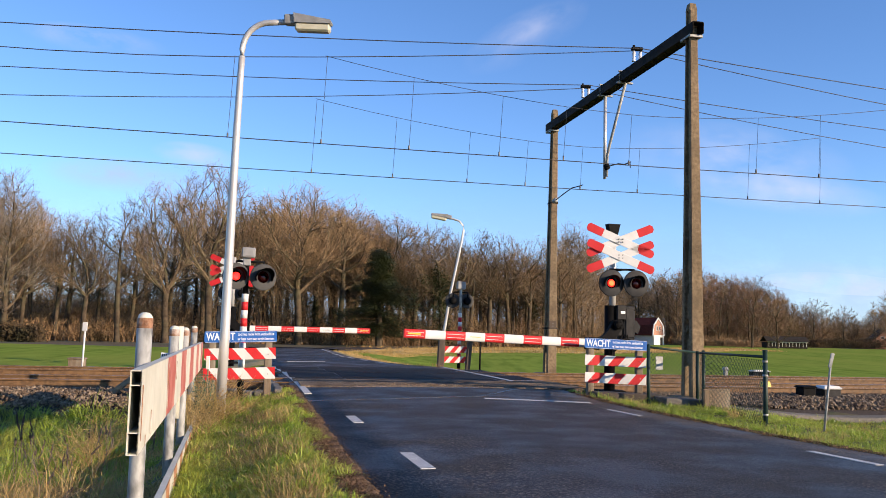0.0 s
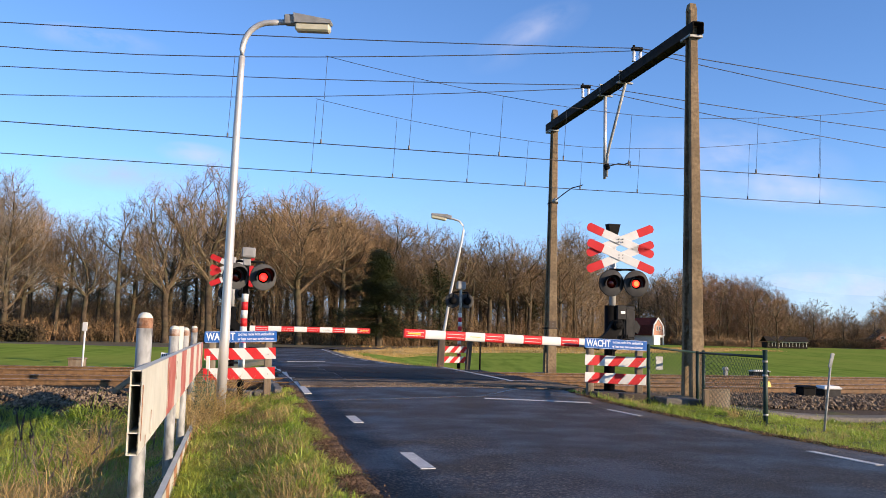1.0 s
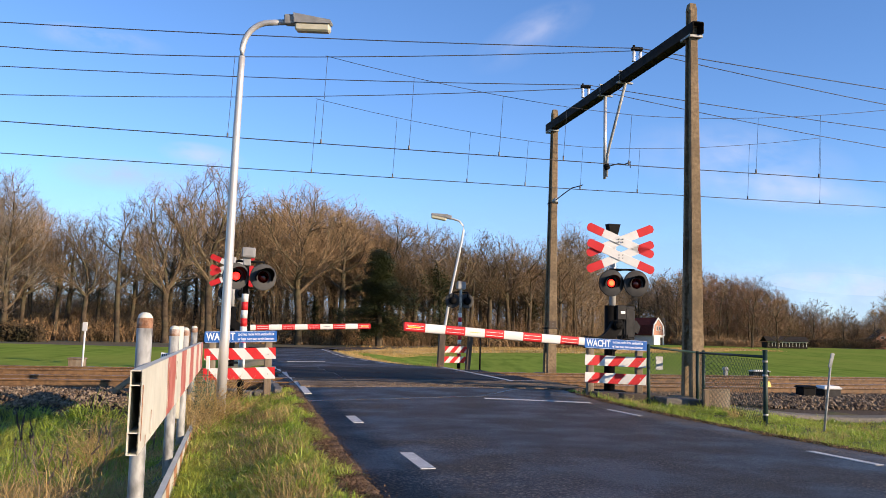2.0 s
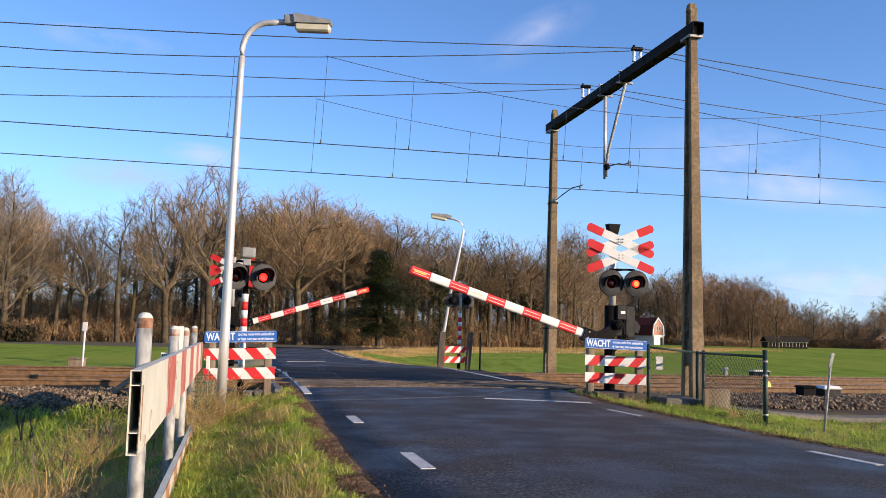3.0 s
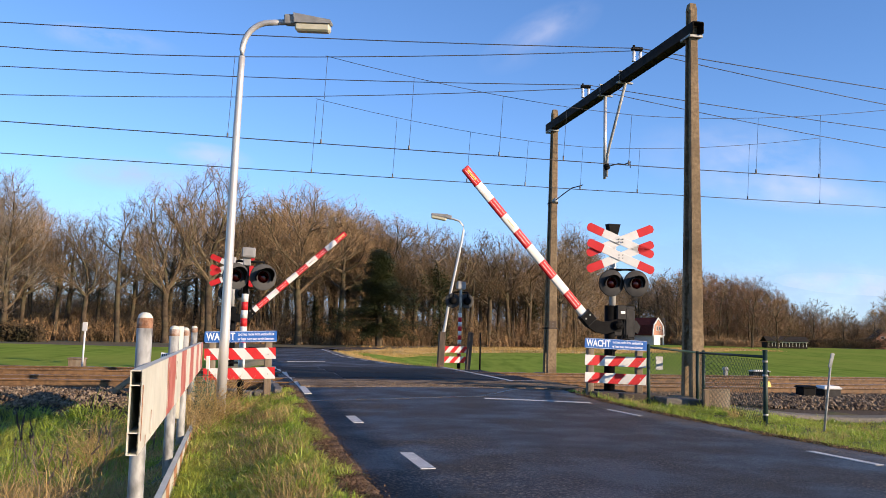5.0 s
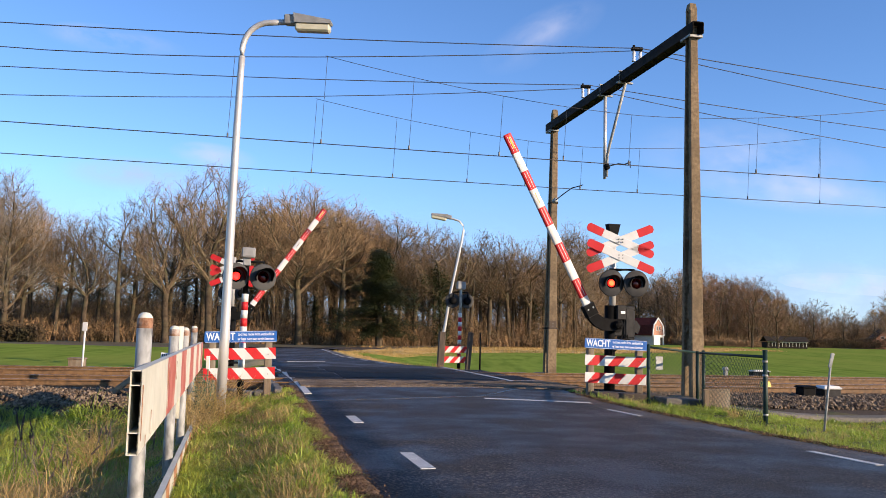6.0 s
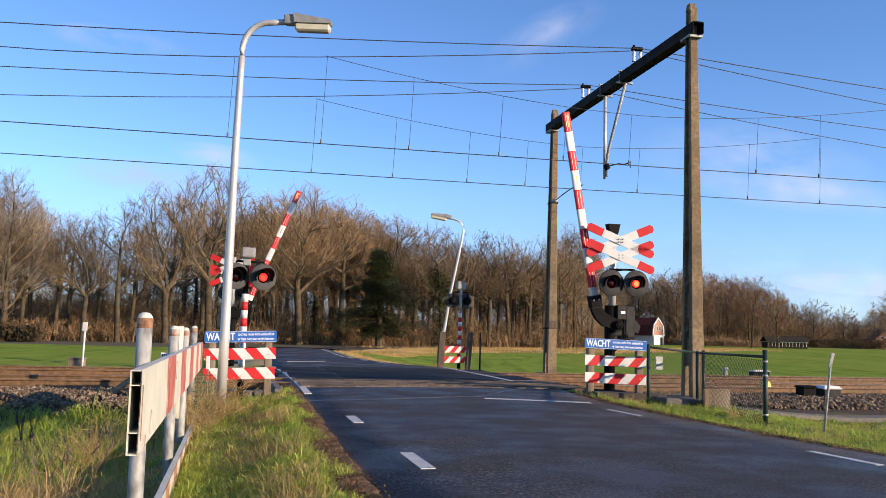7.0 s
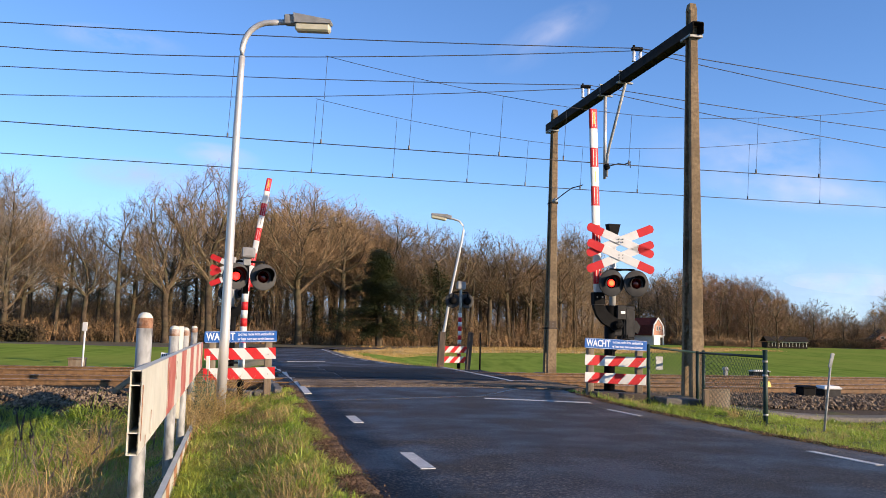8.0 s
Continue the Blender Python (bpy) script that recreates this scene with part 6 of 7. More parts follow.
    for t in TREES.values():
        for o in list(t.children) + [t]:
            bpy.data.objects.remove(o)


plant()
x, y = spot(674, 83)
conifer(pose(x, y, float(height(x, y)), 0, 0, 75) @ Matrix.Diagonal((1.65, 1.65, 1, 1)), 9.2, "dark evergreen tree among the bare trees")


def brushwood():
    """Brambles and saplings along the wood's edge and within it."""
    rng = random.Random(3)
    V, F, tw = [], [], []
    for i in range(7200):
        px = rng.uniform(-90, 1640) if i < 2800 or 4600 < i < 6000 else rng.uniform(-90, 430) if i >= 6000 else rng.uniform(1190, 1640)
        d = edge(px) - 3 + 55 * rng.random() ** 2 if i < 4600 else edge(px) + rng.uniform(25, 90)
        x, y = spot(px, d)
        z = float(height(x, y))
        h = rng.uniform(0.6, 2.4) * (1 if d < edge(px) + 6 else 2.8 if i < 4600 else 3.6)
        for j in range(6):
            a = Vector((x + rng.gauss(0, 0.4), y + rng.gauss(0, 0.4), z))
            b = a + Vector((rng.gauss(0, 0.25) * h, rng.gauss(0, 0.25) * h, h * rng.uniform(0.6, 1.1)))
            tw.append((a, b))
            for _ in range(5):
                c = a.lerp(b, rng.uniform(0.2, 0.95))
                tw.append((c, c + Vector((rng.gauss(0, 0.35), rng.gauss(0, 0.35), rng.uniform(-0.1, 0.7))) * (0.5 + 0.2 * h)))
    add_twigs(V, F, tw, rng, 0.03)
    ob = soup("brushwood", V, F, BRUSH)
    tagged(ob, "brown brushwood and saplings at the edge of the wood", "undergrowth", kind="stuff")


brushwood()


def hedge(lo, hi, dist, tall, seed, material, label):
    """A ragged hedge of small leaves and shoots in front of the wood."""
    rng = random.Random(seed)
    V, F, c, tw = [], [], [], []
    for i in range(int((hi - lo) * 7)):
        px = rng.uniform(lo, hi)
        x, y = spot(px, dist + rng.uniform(-1.5, 1.5))
        h = tall * (0.75 + 0.45 * noise.noise(Vector((px * 0.06, seed, 0))))
        z = float(height(x, y)) + h * rng.random() ** 0.8
        c.append(Vector((x, y, z)))
        if rng.random() < 0.5:
            tw.append((Vector((x, y, z)), Vector((x + rng.gauss(0, 0.3), y, z + rng.uniform(0.2, 0.8)))))
    leaf_cloud(V, F, c, 9, 0.28, 0.11, rng)
    add_twigs(V, F, tw, rng, 0.03)
    tagged(soup("hedge", V, F, material), label, "hedge", kind="stuff")


hedge(1408, 1640, 172, 2.4, 31, HEDGE, "dark brown hedge before the farmhouse")
hedge(-60, 75, 72, 1.5, 33, HEDGE, "low dark hedge at the edge of the field")
hedge(1200, 1352, 158, 1.3, 35, BRUSH, "low brown undergrowth along the far wood")


# ---- far houses ----
def gambrel_house():
    x, y = spot(1145, 155)
    t = thing("house", pose(x, y, -0.66, 0, 0, 47), "small white house with a brick gable and mansard roof", "house")
    w, L, e, k, r = 3.5, 5.6, 1.8, 3.5, 4.6
    o = [(-w / 2, 0), (w / 2, 0), (w / 2, e), (-w / 2, e)]
    bm = bmesh.new()
    extrude(bm, o, L)
    part("wall", bm, WHITE, t)
    g = [(-w / 2, e), (w / 2, e), (w / 2 * 0.8, k), (0, r), (-w / 2 * 0.8, k)]
    bm = bmesh.new()
    extrude(bm, g, L - 0.3)
    part("gable", bm, BRICK, t)
    for s in (-1, 1):
        bm = bmesh.new()
        extrude(bm, [(s * (w / 2 + 0.15), e - 0.1), (s * (w / 2 * 0.8 + 0.1), k), (0, r + 0.1), (0, r + 0.28), (s * (w / 2 * 0.8 + 0.25), k + 0.1), (s * (w / 2 + 0.35), e - 0.1)], L + 0.1, Matrix.Translation((0, 0.2, 0)))
        part("roof", bm, ROOFRED, t)
        bm = bmesh.new()
        extrude(bm, [(s * (w / 2 + 0.15), e - 0.1), (s * (w / 2 * 0.8 + 0.1), k), (0, r + 0.1), (0, r + 0.36), (s * (w / 2 * 0.8 + 0.32), k + 0.1), (s * (w / 2 + 0.42), e - 0.1)], 0.15, Matrix.Translation((0, -L / 2 + 0.1, 0)))
        part("bargeboard", bm, WHITE, t)
    for x0 in (-0.45, 0.45):
        bm = bmesh.new()
        box(bm, (0.5, 0.08, 0.95), Matrix.Translation((x0, -L / 2 + 0.12, 3.0)), 0.01)
        wdw = part("window", bm, WHITE, t)
        bm = bmesh.new()
        box(bm, (0.34, 0.05, 0.75), Matrix.Translation((x0, -L / 2 + 0.08, 3.0)))
        part("pane", bm, GLASS, wdw)
    bm = bmesh.new()
    box(bm, (0.8, 0.08, 1.4), Matrix.Translation((0.9, -L / 2 - 0.02, 0.7)), 0.01)
    part("door", bm, ROOFDARK, t)


def long_shed():
    x, y = spot(1395, 150)
    t = thing("shed", pose(x, y, -0.6, 0, 0, -4) @ Matrix.Diagonal((0.8, 0.8, 0.68, 1)), "long low shed with a dark roof and a pale open front", "shed")
    bm = bmesh.new()
    box(bm, (8.6, 4.0, 1.5), Matrix.Translation((0, 1.2, 0.75)), 0.02)
    part("wall", bm, ROOFDARK, t)
    for i in range(12):
        bm = bmesh.new()
        box(bm, (0.07, 0.1, 1.0), Matrix.Translation((-4 + i * 0.73, -1.0, 0.9)))
        part("column", bm, OLDWHITE, t)
    bm = bmesh.new()
    box(bm, (8.6, 0.2, 0.4), Matrix.Translation((0, -1.0, 1.65)), 0.01)
    part("fascia", bm, OLDWHITE, t)
    bm = bmesh.new()
    for s in (-1, 1):
        box(bm, (9.2, 2.9, 0.12), Matrix.Translation((0, 1.0 + s * 1.2, 2.35)) @ pose(0, 0, 0, -s * 27), 0.02)
    part("roof", bm, ROOFDARK, t)


def farmhouse():
    x, y = spot(1566, 180)
    t = thing("house", pose(x, y, -0.7, 0, 0, -10) @ Matrix.Diagonal((0.8, 0.8, 0.72, 1)), "dark farmhouse with a steep tiled roof beside the field", "house")
    bm = bmesh.new()
    box(bm, (7.5, 6, 2.4), Matrix.Translation((0, 0, 1.2)), 0.02)
    part("wall", bm, BRICK, t)
    for s in (-1, 1):
        bm = bmesh.new()
        extrude(bm, [(s * 4.2, 1.9), (0, 5.6), (0, 5.8), (s * 4.4, 1.95)], 6.6)
        part("roof", bm, ROOFDARK, t)
    bm = bmesh.new()
    extrude(bm, [(-3.7, 2.3), (3.7, 2.3), (0, 5.55)], 6.1)
    part("gable", bm, BRICK, t)
    for x0, z0, ww, hh in ((-0.9, 3.3, 1.0, 0.8), (0.9, 3.3, 1.0, 0.8), (-2.0, 1.2, 1.6, 1.1), (1.8, 1.2, 1.6, 1.1)):
        bm = bmesh.new()
        box(bm, (ww, 0.12, hh), Matrix.Translation((x0, -3.02, z0)), 0.01)
        wdw = part("window", bm, WHITE, t)
        bm = bmesh.new()
        box(bm, (ww - 0.2, 0.05, hh - 0.2), Matrix.Translation((x0, -3.09, z0)))
        part("pane", bm, GLASS, wdw)


gambrel_house()
long_shed()
farmhouse()


# ---- grass ----
def blades(name, n, area, hmin, hmax, width, material, label, seed, lean=0.35, keep=None, low=None, tuft=0.0):
    rng = np.random.default_rng(seed)
    x0, x1, y0, y1 = area
    x, y = rng.uniform(x0, x1, n * 3), y0 + (y1 - y0) * rng.random(n * 3) ** 1.25
    dl, dr = lerp(LEFT_EDGE, y) - x, x - lerp(RIGHT_EDGE, y)
    ok = keep(x, y, dl, dr)
    x, y = x[ok][:n], y[ok][:n]
    n = len(x)
    a = rng.uniform(0, 2 * np.pi, n)
    tall = np.ones(n)
    if tuft:        # gather the blades into tufts that splay outwards
        m = max(n // 26, 1)
        own = rng.integers(0, m, n)
        ox, oy = rng.normal(0, tuft, n), rng.normal(0, tuft, n)
        sweep = rng.uniform(0, 2 * np.pi, m)[own]
        x, y = x[own] + ox, y[own] + oy
        a = np.arctan2(oy + 0.03 * np.sin(sweep), ox + 0.03 * np.cos(sweep)) + rng.normal(0, 0.5, n)
        tall = rng.uniform(0.55, 1.35, m)[own]
        ok = keep(x, y, lerp(LEFT_EDGE, y) - x, x - lerp(RIGHT_EDGE, y))
        x, y, a, tall = x[ok], y[ok], a[ok], tall[ok]
        n = len(x)
    z = height(x, y)
    wave = np.array([noise.noise(Vector((p * 2.6, q * 2.6, seed))) + 0.6 * noise.noise(Vector((p * 7, q * 7, seed))) for p, q in zip(x, y)])
    h = rng.uniform(hmin, hmax, n) * rng.uniform(0.6, 1.0, n) * np.clip(1.0 + 0.9 * wave, 0.45, 1.9) * tall
    if low is not None:
        h = h * low(x, y)
    w = width * rng.uniform(0.6, 1.3, n) * (0.6 + y / 22)
    bend = rng.uniform(0.1, 1.0, n) * lean * 2
    dx, dy = np.cos(a), np.sin(a)
    b = rng.uniform(0, 2 * np.pi, n)
    sx_, sy_ = np.cos(b) * w, np.sin(b) * w
    P = np.empty((n, 5, 3))
    P[:, 0] = np.stack([x - sx_, y - sy_, z - 0.01], 1)
    P[:, 1] = np.stack([x + sx_, y + sy_, z - 0.01], 1)
    mx, my, mz = x + dx * h * bend * 0.35, y + dy * h * bend * 0.35, z + h * (0.6 - 0.08 * bend)
    P[:, 2] = np.stack([mx + sx_ * 0.7, my + sy_ * 0.7, mz], 1)
    P[:, 3] = np.stack([mx - sx_ * 0.7, my - sy_ * 0.7, mz], 1)
    P[:, 4] = np.stack([x + dx * h * bend, y + dy * h * bend, z + h * np.maximum(1 - 0.38 * bend, 0.12)], 1)
    me = bpy.data.meshes.new(name)
    me.vertices.add(n * 5)
    me.vertices.foreach_set("co", P.reshape(-1))
    k = np.arange(n)[:, None] * 5
    quads = (k + np.array([0, 1, 2, 3])).reshape(-1, 4)
    tris = (k + np.array([3, 2, 4])).reshape(-1, 3)
    loops = np.concatenate([quads.reshape(-1), tris.reshape(-1)])
    me.loops.add(len(loops))
    me.loops.foreach_set("vertex_index", loops)
    me.polygons.add(2 * n)
    me.polygons.foreach_set("loop_start", np.concatenate([np.arange(n) * 4, n * 4 + np.arange(n) * 3]))
    me.update(calc_edges=True)
    me.validate()
    me.materials.append(material)
    ob = new(name, me)
    return tagged(ob, label, "grass", kind="stuff")


ALONG = lambda x, y: -x * math.sin(TH) + y * math.cos(TH)      # distance towards the track
GUARD = lambda y: -1.505 - (y - 4.3) * 0.2475      # line of the road guard


def clump(x, y, s, k, lo):
    return np.array([noise.noise(Vector((a * s, b * s, k))) for a, b in zip(x, y)]) > lo


BESIDE = lambda x, y: 0.3 + 0.7 * smooth(0.15, 1.1, GUARD(y) - x)      # growth kept low beside the guard so it stays in the guard's shadow
VERGE_LEFT = lambda x, y, dl, dr: (dl > 0.16 + 0.12 * np.sin(x * 9 + y * 5)) & (x > GUARD(y) + 0.04)
VERGE_RIGHT = lambda x, y, dl, dr: (dr > 0.1) & (ALONG(x, y) < 15.85 + np.where(x < 5.4, 1.6, 0))
DITCH = lambda x, y, dl, dr: (x < GUARD(y) - 0.05) & (ALONG(x, y) < 16.5)
blades("verge_grass", 85000, (-4.6, 1.0, 3.6, 16.4), 0.03, 0.085, 0.0034, BLADE, "short green verge grass beside the road", 1, 0.95, keep=VERGE_LEFT)
blades("verge_tufts", 75000, (-4.6, 1.0, 3.6, 16.4), 0.06, 0.145, 0.0046, BLADE, "bent tufts of green grass on the verge", 11, 1.15, keep=VERGE_LEFT, tuft=0.04)
blades("verge_straw", 46000, (-4.6, 1.0, 3.6, 15.0), 0.06, 0.19, 0.0036, STRAW, "dry straw among the verge grass", 2, 1.3, tuft=0.05,
       keep=lambda x, y, dl, dr: (dl > 0.3) & (x > GUARD(y) - 0.1) & (clump(x, y, 1.1, 2.0, 0.0) | (y < 7) & clump(x, y, 2.2, 6.0, -0.1)))
blades("ditch_grass", 62000, (-8.4, -1.3, 4.0, 16.3), 0.12, 0.38, 0.0045, BLADE, "long rough grass behind the road guard", 3, 1.05, keep=DITCH, tuft=0.06, low=BESIDE)
blades("ditch_straw", 62000, (-7.5, -1.3, 4.0, 14.5), 0.22, 0.60, 0.005, STRAW, "tall dry grass behind the road guard", 4, 1.15, tuft=0.08,
       keep=lambda x, y, dl, dr: (x < GUARD(y) - 0.05) & (clump(x, y, 0.7, 5.0, -0.02) | (y < 6.5)), low=lambda x, y: (1.0 - 0.6 * smooth(8, 11, y)) * BESIDE(x, y))
blades("right_verge_grass", 52000, (2.4, 13, 8.0, 18.5), 0.035, 0.09, 0.0026, BLADE, "green grass between road and track", 5, 1.0, keep=VERGE_RIGHT)
blades("right_verge_tufts", 70000, (2.4, 13, 8.0, 18.5), 0.06, 0.15, 0.0034, BLADE, "bent grass tufts between road and track", 15, 1.1, keep=VERGE_RIGHT, tuft=0.05)
blades("right_verge_straw", 7000, (2.4, 13, 8.0, 18.5), 0.08, 0.22, 0.003, STRAW, "dry stalks beside the fence", 6, 0.8, tuft=0.05,
       keep=lambda x, y, dl, dr: VERGE_RIGHT(x, y, dl, dr) & clump(x, y, 0.8, 1.0, 0.1))
blades("far_verge_straw", 30000, (-12, 24, 27.5, 62), 0.05, 0.16, 0.003, TAN, "tan dead grass along the far road", 7,
       keep=lambda x, y, dl, dr: (dr > 0.2) & ((y > np.interp(x, [a for a, _ in DRY_NEAR], [b for _, b in DRY_NEAR])) | (dr < 1.2)) & (y < 75) & (x < 20))


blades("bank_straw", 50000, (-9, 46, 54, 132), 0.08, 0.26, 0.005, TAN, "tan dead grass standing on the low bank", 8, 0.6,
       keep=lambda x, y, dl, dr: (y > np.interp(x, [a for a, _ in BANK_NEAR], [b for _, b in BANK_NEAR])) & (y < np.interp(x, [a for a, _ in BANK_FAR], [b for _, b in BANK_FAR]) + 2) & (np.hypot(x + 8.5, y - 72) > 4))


def leaf_line():
    """Brown rotting leaves swept along the edges of the road."""
    rng = random.Random(9)
    V, F = [], []
    for i in range(45000):
        y = 4.5 + 13 * rng.random() ** 1.3
        side = rng.random() < 0.72
        if side:
            x = float(lerp(LEFT_EDGE, y)) - 0.08 + rng.gauss(0, 0.07)
        else:
            y = 8 + 9 * rng.random()
            x = float(lerp(RIGHT_EDGE, y)) + 0.06 + rng.gauss(0, 0.06)
        z = 0.008 + rng.uniform(-0.015, 0.012)
        s = rng.uniform(0.004, 0.013)
        a = Vector((rng.uniform(-1, 1), rng.uniform(-1, 1), rng.uniform(-0.4, 0.4))).normalized() * s
        b = Vector((-a.y, a.x, rng.uniform(-0.01, 0.01))) * 0.6
        p = Vector((x, y, z))
        k = len(V)
        V.extend([tuple(p - a), tuple(p + b), tuple(p + a), tuple(p - b)])
        F.append((k, k + 1, k + 2, k + 3))
    ys = np.arange(3.5, 16.0, 0.06)
    k = len(V)
    for y in ys:
        c = float(lerp(LEFT_EDGE, y))
        r = 0.05 + 0.04 * noise.noise(Vector((y * 2.2, 0, 0))) + 0.03 * noise.noise(Vector((y * 9, 5, 0)))
        l = 0.2 + 0.06 * noise.noise(Vector((y * 1.7, 8, 0)))
        for q, z in ((c + r, 0.002), (c + r * 0.5, 0.016), (c - l * 0.3, 0.012), (c - l, -0.05)):
            V.append((q, float(y), z + 0.006 * noise.noise(Vector((q * 12, y * 12, 0)))))
    for i in range(len(ys) - 1):
        for j in range(3):
            F.append((k + 4 * i + j, k + 4 * i + j + 1, k + 4 * i + j + 5, k + 4 * i + j + 4))
    tagged(soup("leaf_litter", V, F, MULCH), "brown rotting leaves along the road edge", "leaf litter", kind="stuff")


leaf_line()


# ---- clouds: thin drifting wisps high up, and a painted haze sheet at the horizon ----
def cloud_material(seed, lo, hi, dense, tone):
    m = bpy.data.materials.new("cloud_or_haze_sheet")
    m.use_nodes = True
    t = m.node_tree
    t.nodes.remove(t.nodes["Principled BSDF"])
    out = t.nodes["Material Output"]
    co = t.nodes.new("ShaderNodeTexCoord")
    mp = t.nodes.new("ShaderNodeMapping")
    mp.inputs["Location"].default_value = (seed, seed * 0.7, 0)
    mp.inputs["Scale"].default_value = (0.0045, 0.006, 0.009)
    n = t.nodes.new("ShaderNodeTexNoise")
    n.inputs["Scale"].default_value, n.inputs["Detail"].default_value, n.inputs["Roughness"].default_value = 1.6, 7, 0.58
    t.links.new(co.outputs["Object"], mp.inputs[0])
    t.links.new(mp.outputs[0], n.inputs["Vector"])
    r = t.nodes.new("ShaderNodeMapRange")
    r.inputs["From Min"].default_value, r.inputs["From Max"].default_value = lo, hi
    t.links.new(n.outputs["Fac"], r.inputs["Value"])
    # fade to the rim of the wisp
    g = t.nodes.new("ShaderNodeVectorMath")
    g.operation = "LENGTH"
    uvm = t.nodes.new("ShaderNodeMapping")
    uvm.inputs["Location"].default_value = (-1, -1, -1)
    uvm.inputs["Scale"].default_value = (2, 2, 2)
    t.links.new(co.outputs["Generated"], uvm.inputs[0])
    sep = t.nodes.new("ShaderNodeVectorMath")
    sep.operation = "MULTIPLY"
    sep.inputs[1].default_value = (1, 0, 1)
    t.links.new(uvm.outputs[0], sep.inputs[0])
    t.links.new(sep.outputs[0], g.inputs[0])
    f = t.nodes.new("ShaderNodeMapRange")
    f.inputs["From Min"].default_value, f.inputs["From Max"].default_value = 1.0, 0.1
    f.inputs["To Min"].default_value, f.inputs["To Max"].default_value = 0.0, dense
    t.links.new(g.outputs["Value"], f.inputs["Value"])
    mul = t.nodes.new("ShaderNodeMath")
    mul.operation = "MULTIPLY"
    t.links.new(r.outputs["Result"], mul.inputs[0])
    t.links.new(f.outputs["Result"], mul.inputs[1])
    tr_ = t.nodes.new("ShaderNodeBsdfTransparent")
    # an even glow stands in for daylight on the wisp
    em = t.nodes.new("ShaderNodeEmission")
    em.inputs[0].default_value, em.inputs[1].default_value = (*tone, 1), 0.68
    mx = t.nodes.new("ShaderNodeMixShader")
    t.links.new(mul.outputs[0], mx.inputs[0])
    t.links.new(tr_.outputs[0], mx.inputs[1])
    t.links.new(em.outputs[0], mx.inputs[2])
    t.links.new(mx.outputs[0], out.inputs["Surface"])
    return m


SKY_SHEETS = []


def cloud(px, py, w, h, tilt, seed, lo=0.42, hi=0.75, dense=0.5, tone=(0.80, 0.78, 0.86)):
    D = 2000.0
    p = Vector(((px - 784) / F_ * D, D, 1.2 + (horizon(px) - py) / F_ * D))
    bm = bmesh.new()
    n = 12
    rows = [[bm.verts.new((w * (i / n - 0.5), 40 * ((2 * i / n - 1) ** 2 + (2 * j / n - 1) ** 2), h * (j / n - 0.5))) for j in range(n + 1)] for i in range(n + 1)]
    for i in range(n):
        for j in range(n):
            bm.faces.new((rows[i][j], rows[i + 1][j], rows[i + 1][j + 1], rows[i][j + 1])).smooth = True
    ob = part("cloud", bm, cloud_material(seed, lo, hi, dense, tone))
    ob.matrix_world = Matrix.Translation(p) @ pose(0, 0, 0, 0, tilt, 0)
    ob.visible_shadow = False
    tagged(ob, "thin white wisp of cloud, or the added haze sheet, in the blue sky", "cloud", "clouds", "structure")
    SKY_SHEETS.append((ob, p, tilt))


cloud(950, 40, 360, 130, -30, 1.3, 0.3, 0.8, 0.40, (0.78, 0.80, 0.88))
cloud(235, 305, 480, 100, 4, 4.2, 0.28, 0.6, 0.6, (0.52, 0.57, 0.76))
cloud(350, 268, 230, 70, 8, 5.9, 0.3, 0.6, 0.55, (0.72, 0.73, 0.82))
cloud(1330, 275, 620, 200, 5, 7.7, 0.32, 0.7, 0.42, (0.76, 0.80, 0.90))
cloud(1420, 335, 560, 110, 5, 15.2, 0.3, 0.62, 0.5, (0.78, 0.81, 0.88))
cloud(150, 50, 380, 80, 8, 9.1, 0.4, 0.75, 0.4)
cloud(1500, 505, 900, 120, 2, 12.4, 0.3, 0.65, 0.5)
# wide tinted glowing sheet added to dull the bright sky at the horizon
cloud(784, 540, 6200, 620, 1, 21.0, 0.0, 0.5, 0.72, (0.30, 0.50, 0.76))


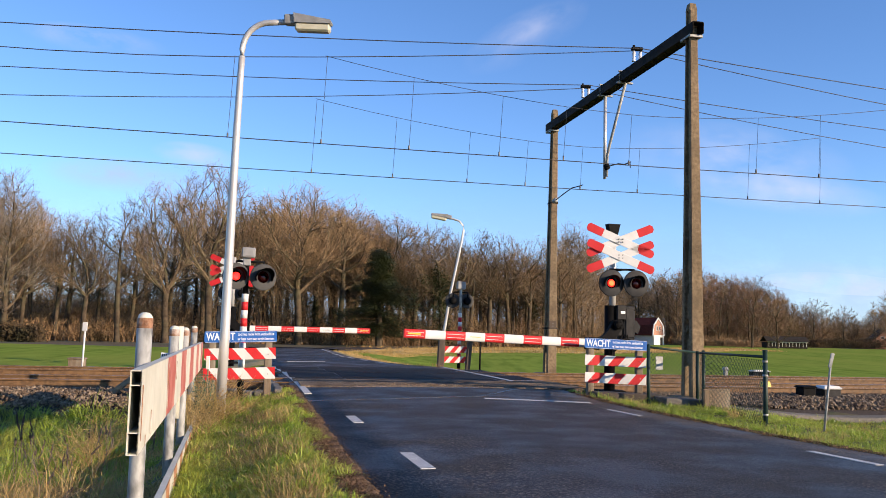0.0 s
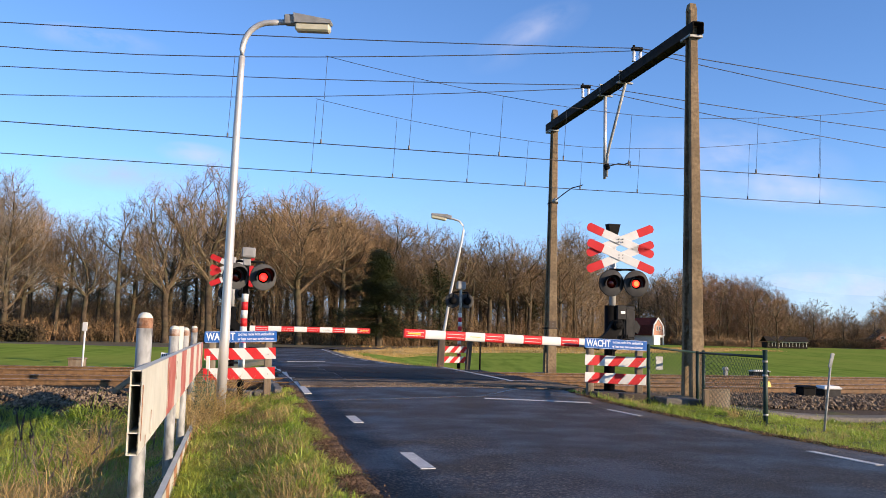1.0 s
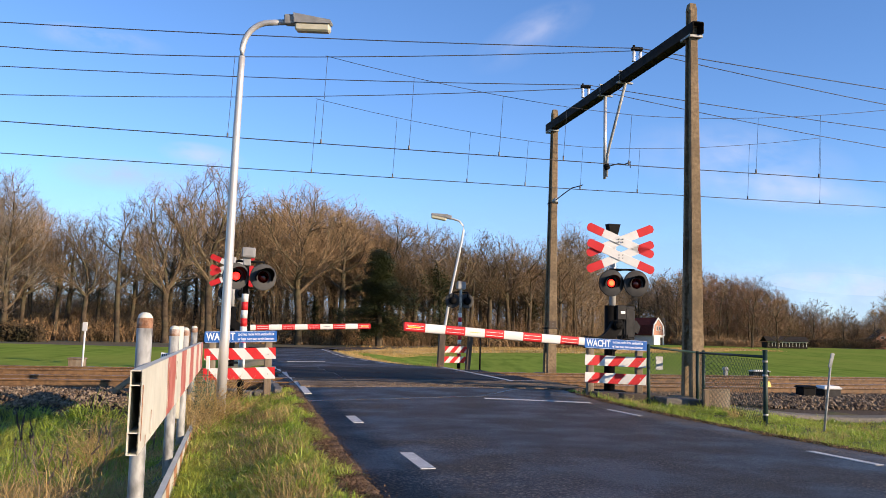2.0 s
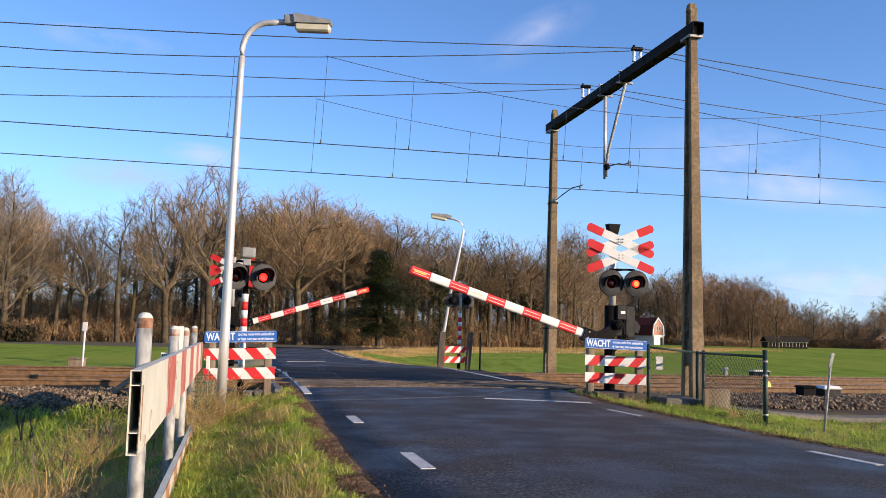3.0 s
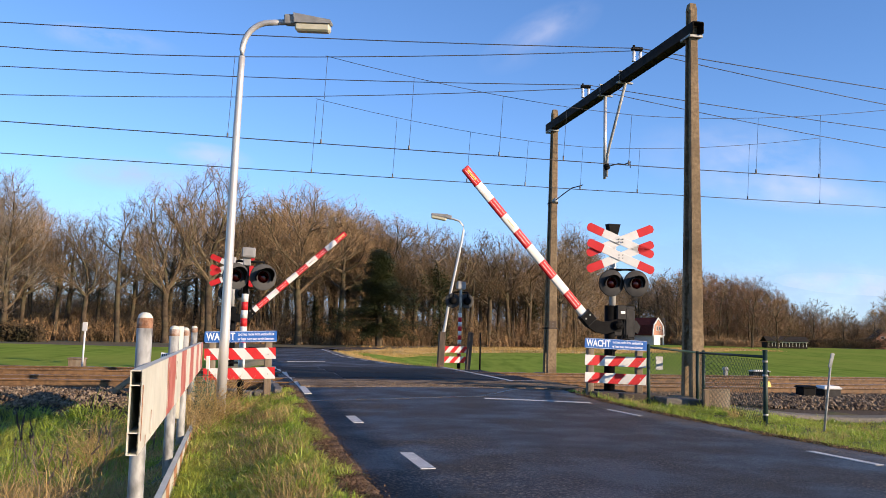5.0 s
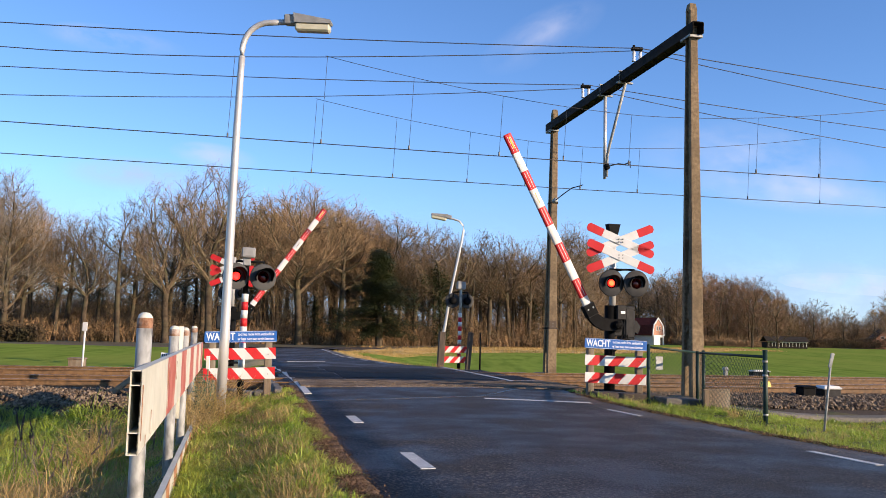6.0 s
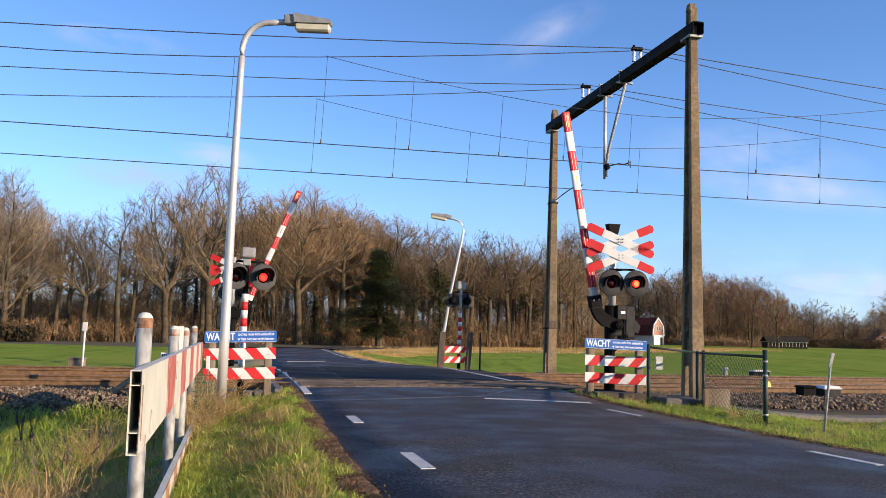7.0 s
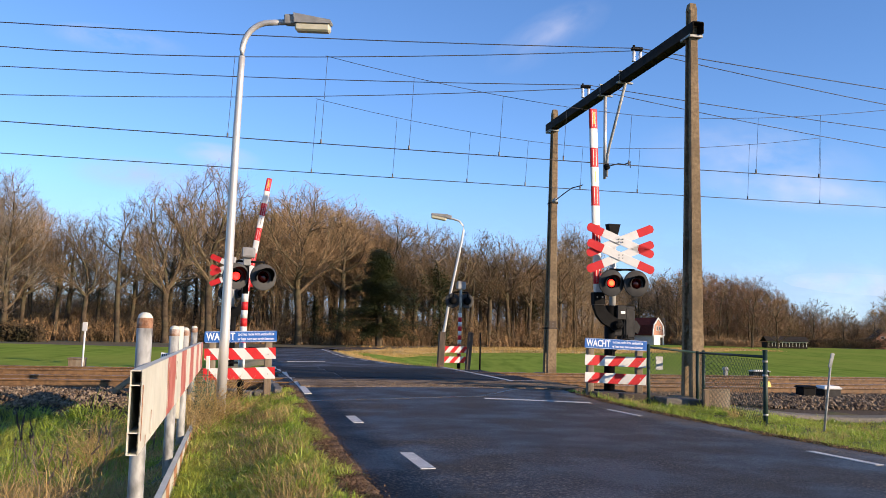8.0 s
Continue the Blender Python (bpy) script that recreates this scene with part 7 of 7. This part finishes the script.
# ---- motion of booms, flashing inserts and clouds ----
BOOM_NEAR = [(0, 1.7), (1.0, 1.7), (1.7, 1.7), (1.9, 2.4), (2.2, 6.0), (2.5, 10.2), (2.8, 14.5), (3.0, 17.3), (3.5, 24.9), (4.0, 32.3), (4.5, 39.9), (5.0, 47.0), (5.5, 54.3), (6.0, 61.7), (6.5, 70.9), (7.0, 79.7), (7.5, 84.6), (8.0, 87.8)]
BOOM_FAR = [(0, 0.0), (1.0, 0.0), (1.7, 0.0), (1.9, 0.9), (2.2, 5.0), (2.5, 9.8), (2.8, 14.6), (3.0, 17.3), (3.5, 23.2), (4.0, 29.6), (4.5, 36.2), (5.0, 42.6), (5.5, 48.9), (6.0, 55.4), (6.5, 62.0), (7.0, 68.2), (7.5, 75.0), (8.0, 81.2)]
# moments at which the lit side passes from one lamp of a pair to the other, starting with the first
SWITCH = [0.17, 0.47, 0.87, 1.07, 1.57, 1.87, 2.2, 2.53, 2.87, 3.17, 3.57, 3.77, 4.13, 4.47, 4.8, 5.13, 5.5, 5.93, 6.27, 6.47, 6.87, 7.17, 7.53, 7.87]

DARK = (4.15, 5.87)      # both lamps of a pair stay turned away


def motions():
    for b, pz, which in BOOMS:
        rows = BOOM_NEAR if which == "near" else BOOM_FAR
        walk(b, [(t, pose(0, 0, pz, 0, -a, 0)) for t, a in rows])
    for ins, which, m in INSERTS:
        lit = which == 0
        angle = 0.0 if lit else 180.0
        rows = [(0, angle)]
        for i, t in enumerate(SWITCH):
            want = (i % 2 == 1) == (which == 0) and not DARK[0] - 0.1 < t < DARK[1] - 0.1
            if want != lit:
                rows += [(t - 0.03, angle), (t - 0.01, angle + 60), (t + 0.01, angle + 120), (t + 0.03, angle + 180)]
                angle, lit = angle + 180, want
        rows.append((8.0, angle))
        walk(ins, [(t, m @ pose(0, 0, 0, 0, 0, a)) for t, a in rows])
    for ob, p, tilt in SKY_SHEETS:
        drift = Vector((7.0, 0, 0))
        walk(ob, [(0, Matrix.Translation(p - drift * 4) @ pose(0, 0, 0, 0, tilt, 0)), (8.0, Matrix.Translation(p + drift * 4) @ pose(0, 0, 0, 0, tilt, 0))])


motions()
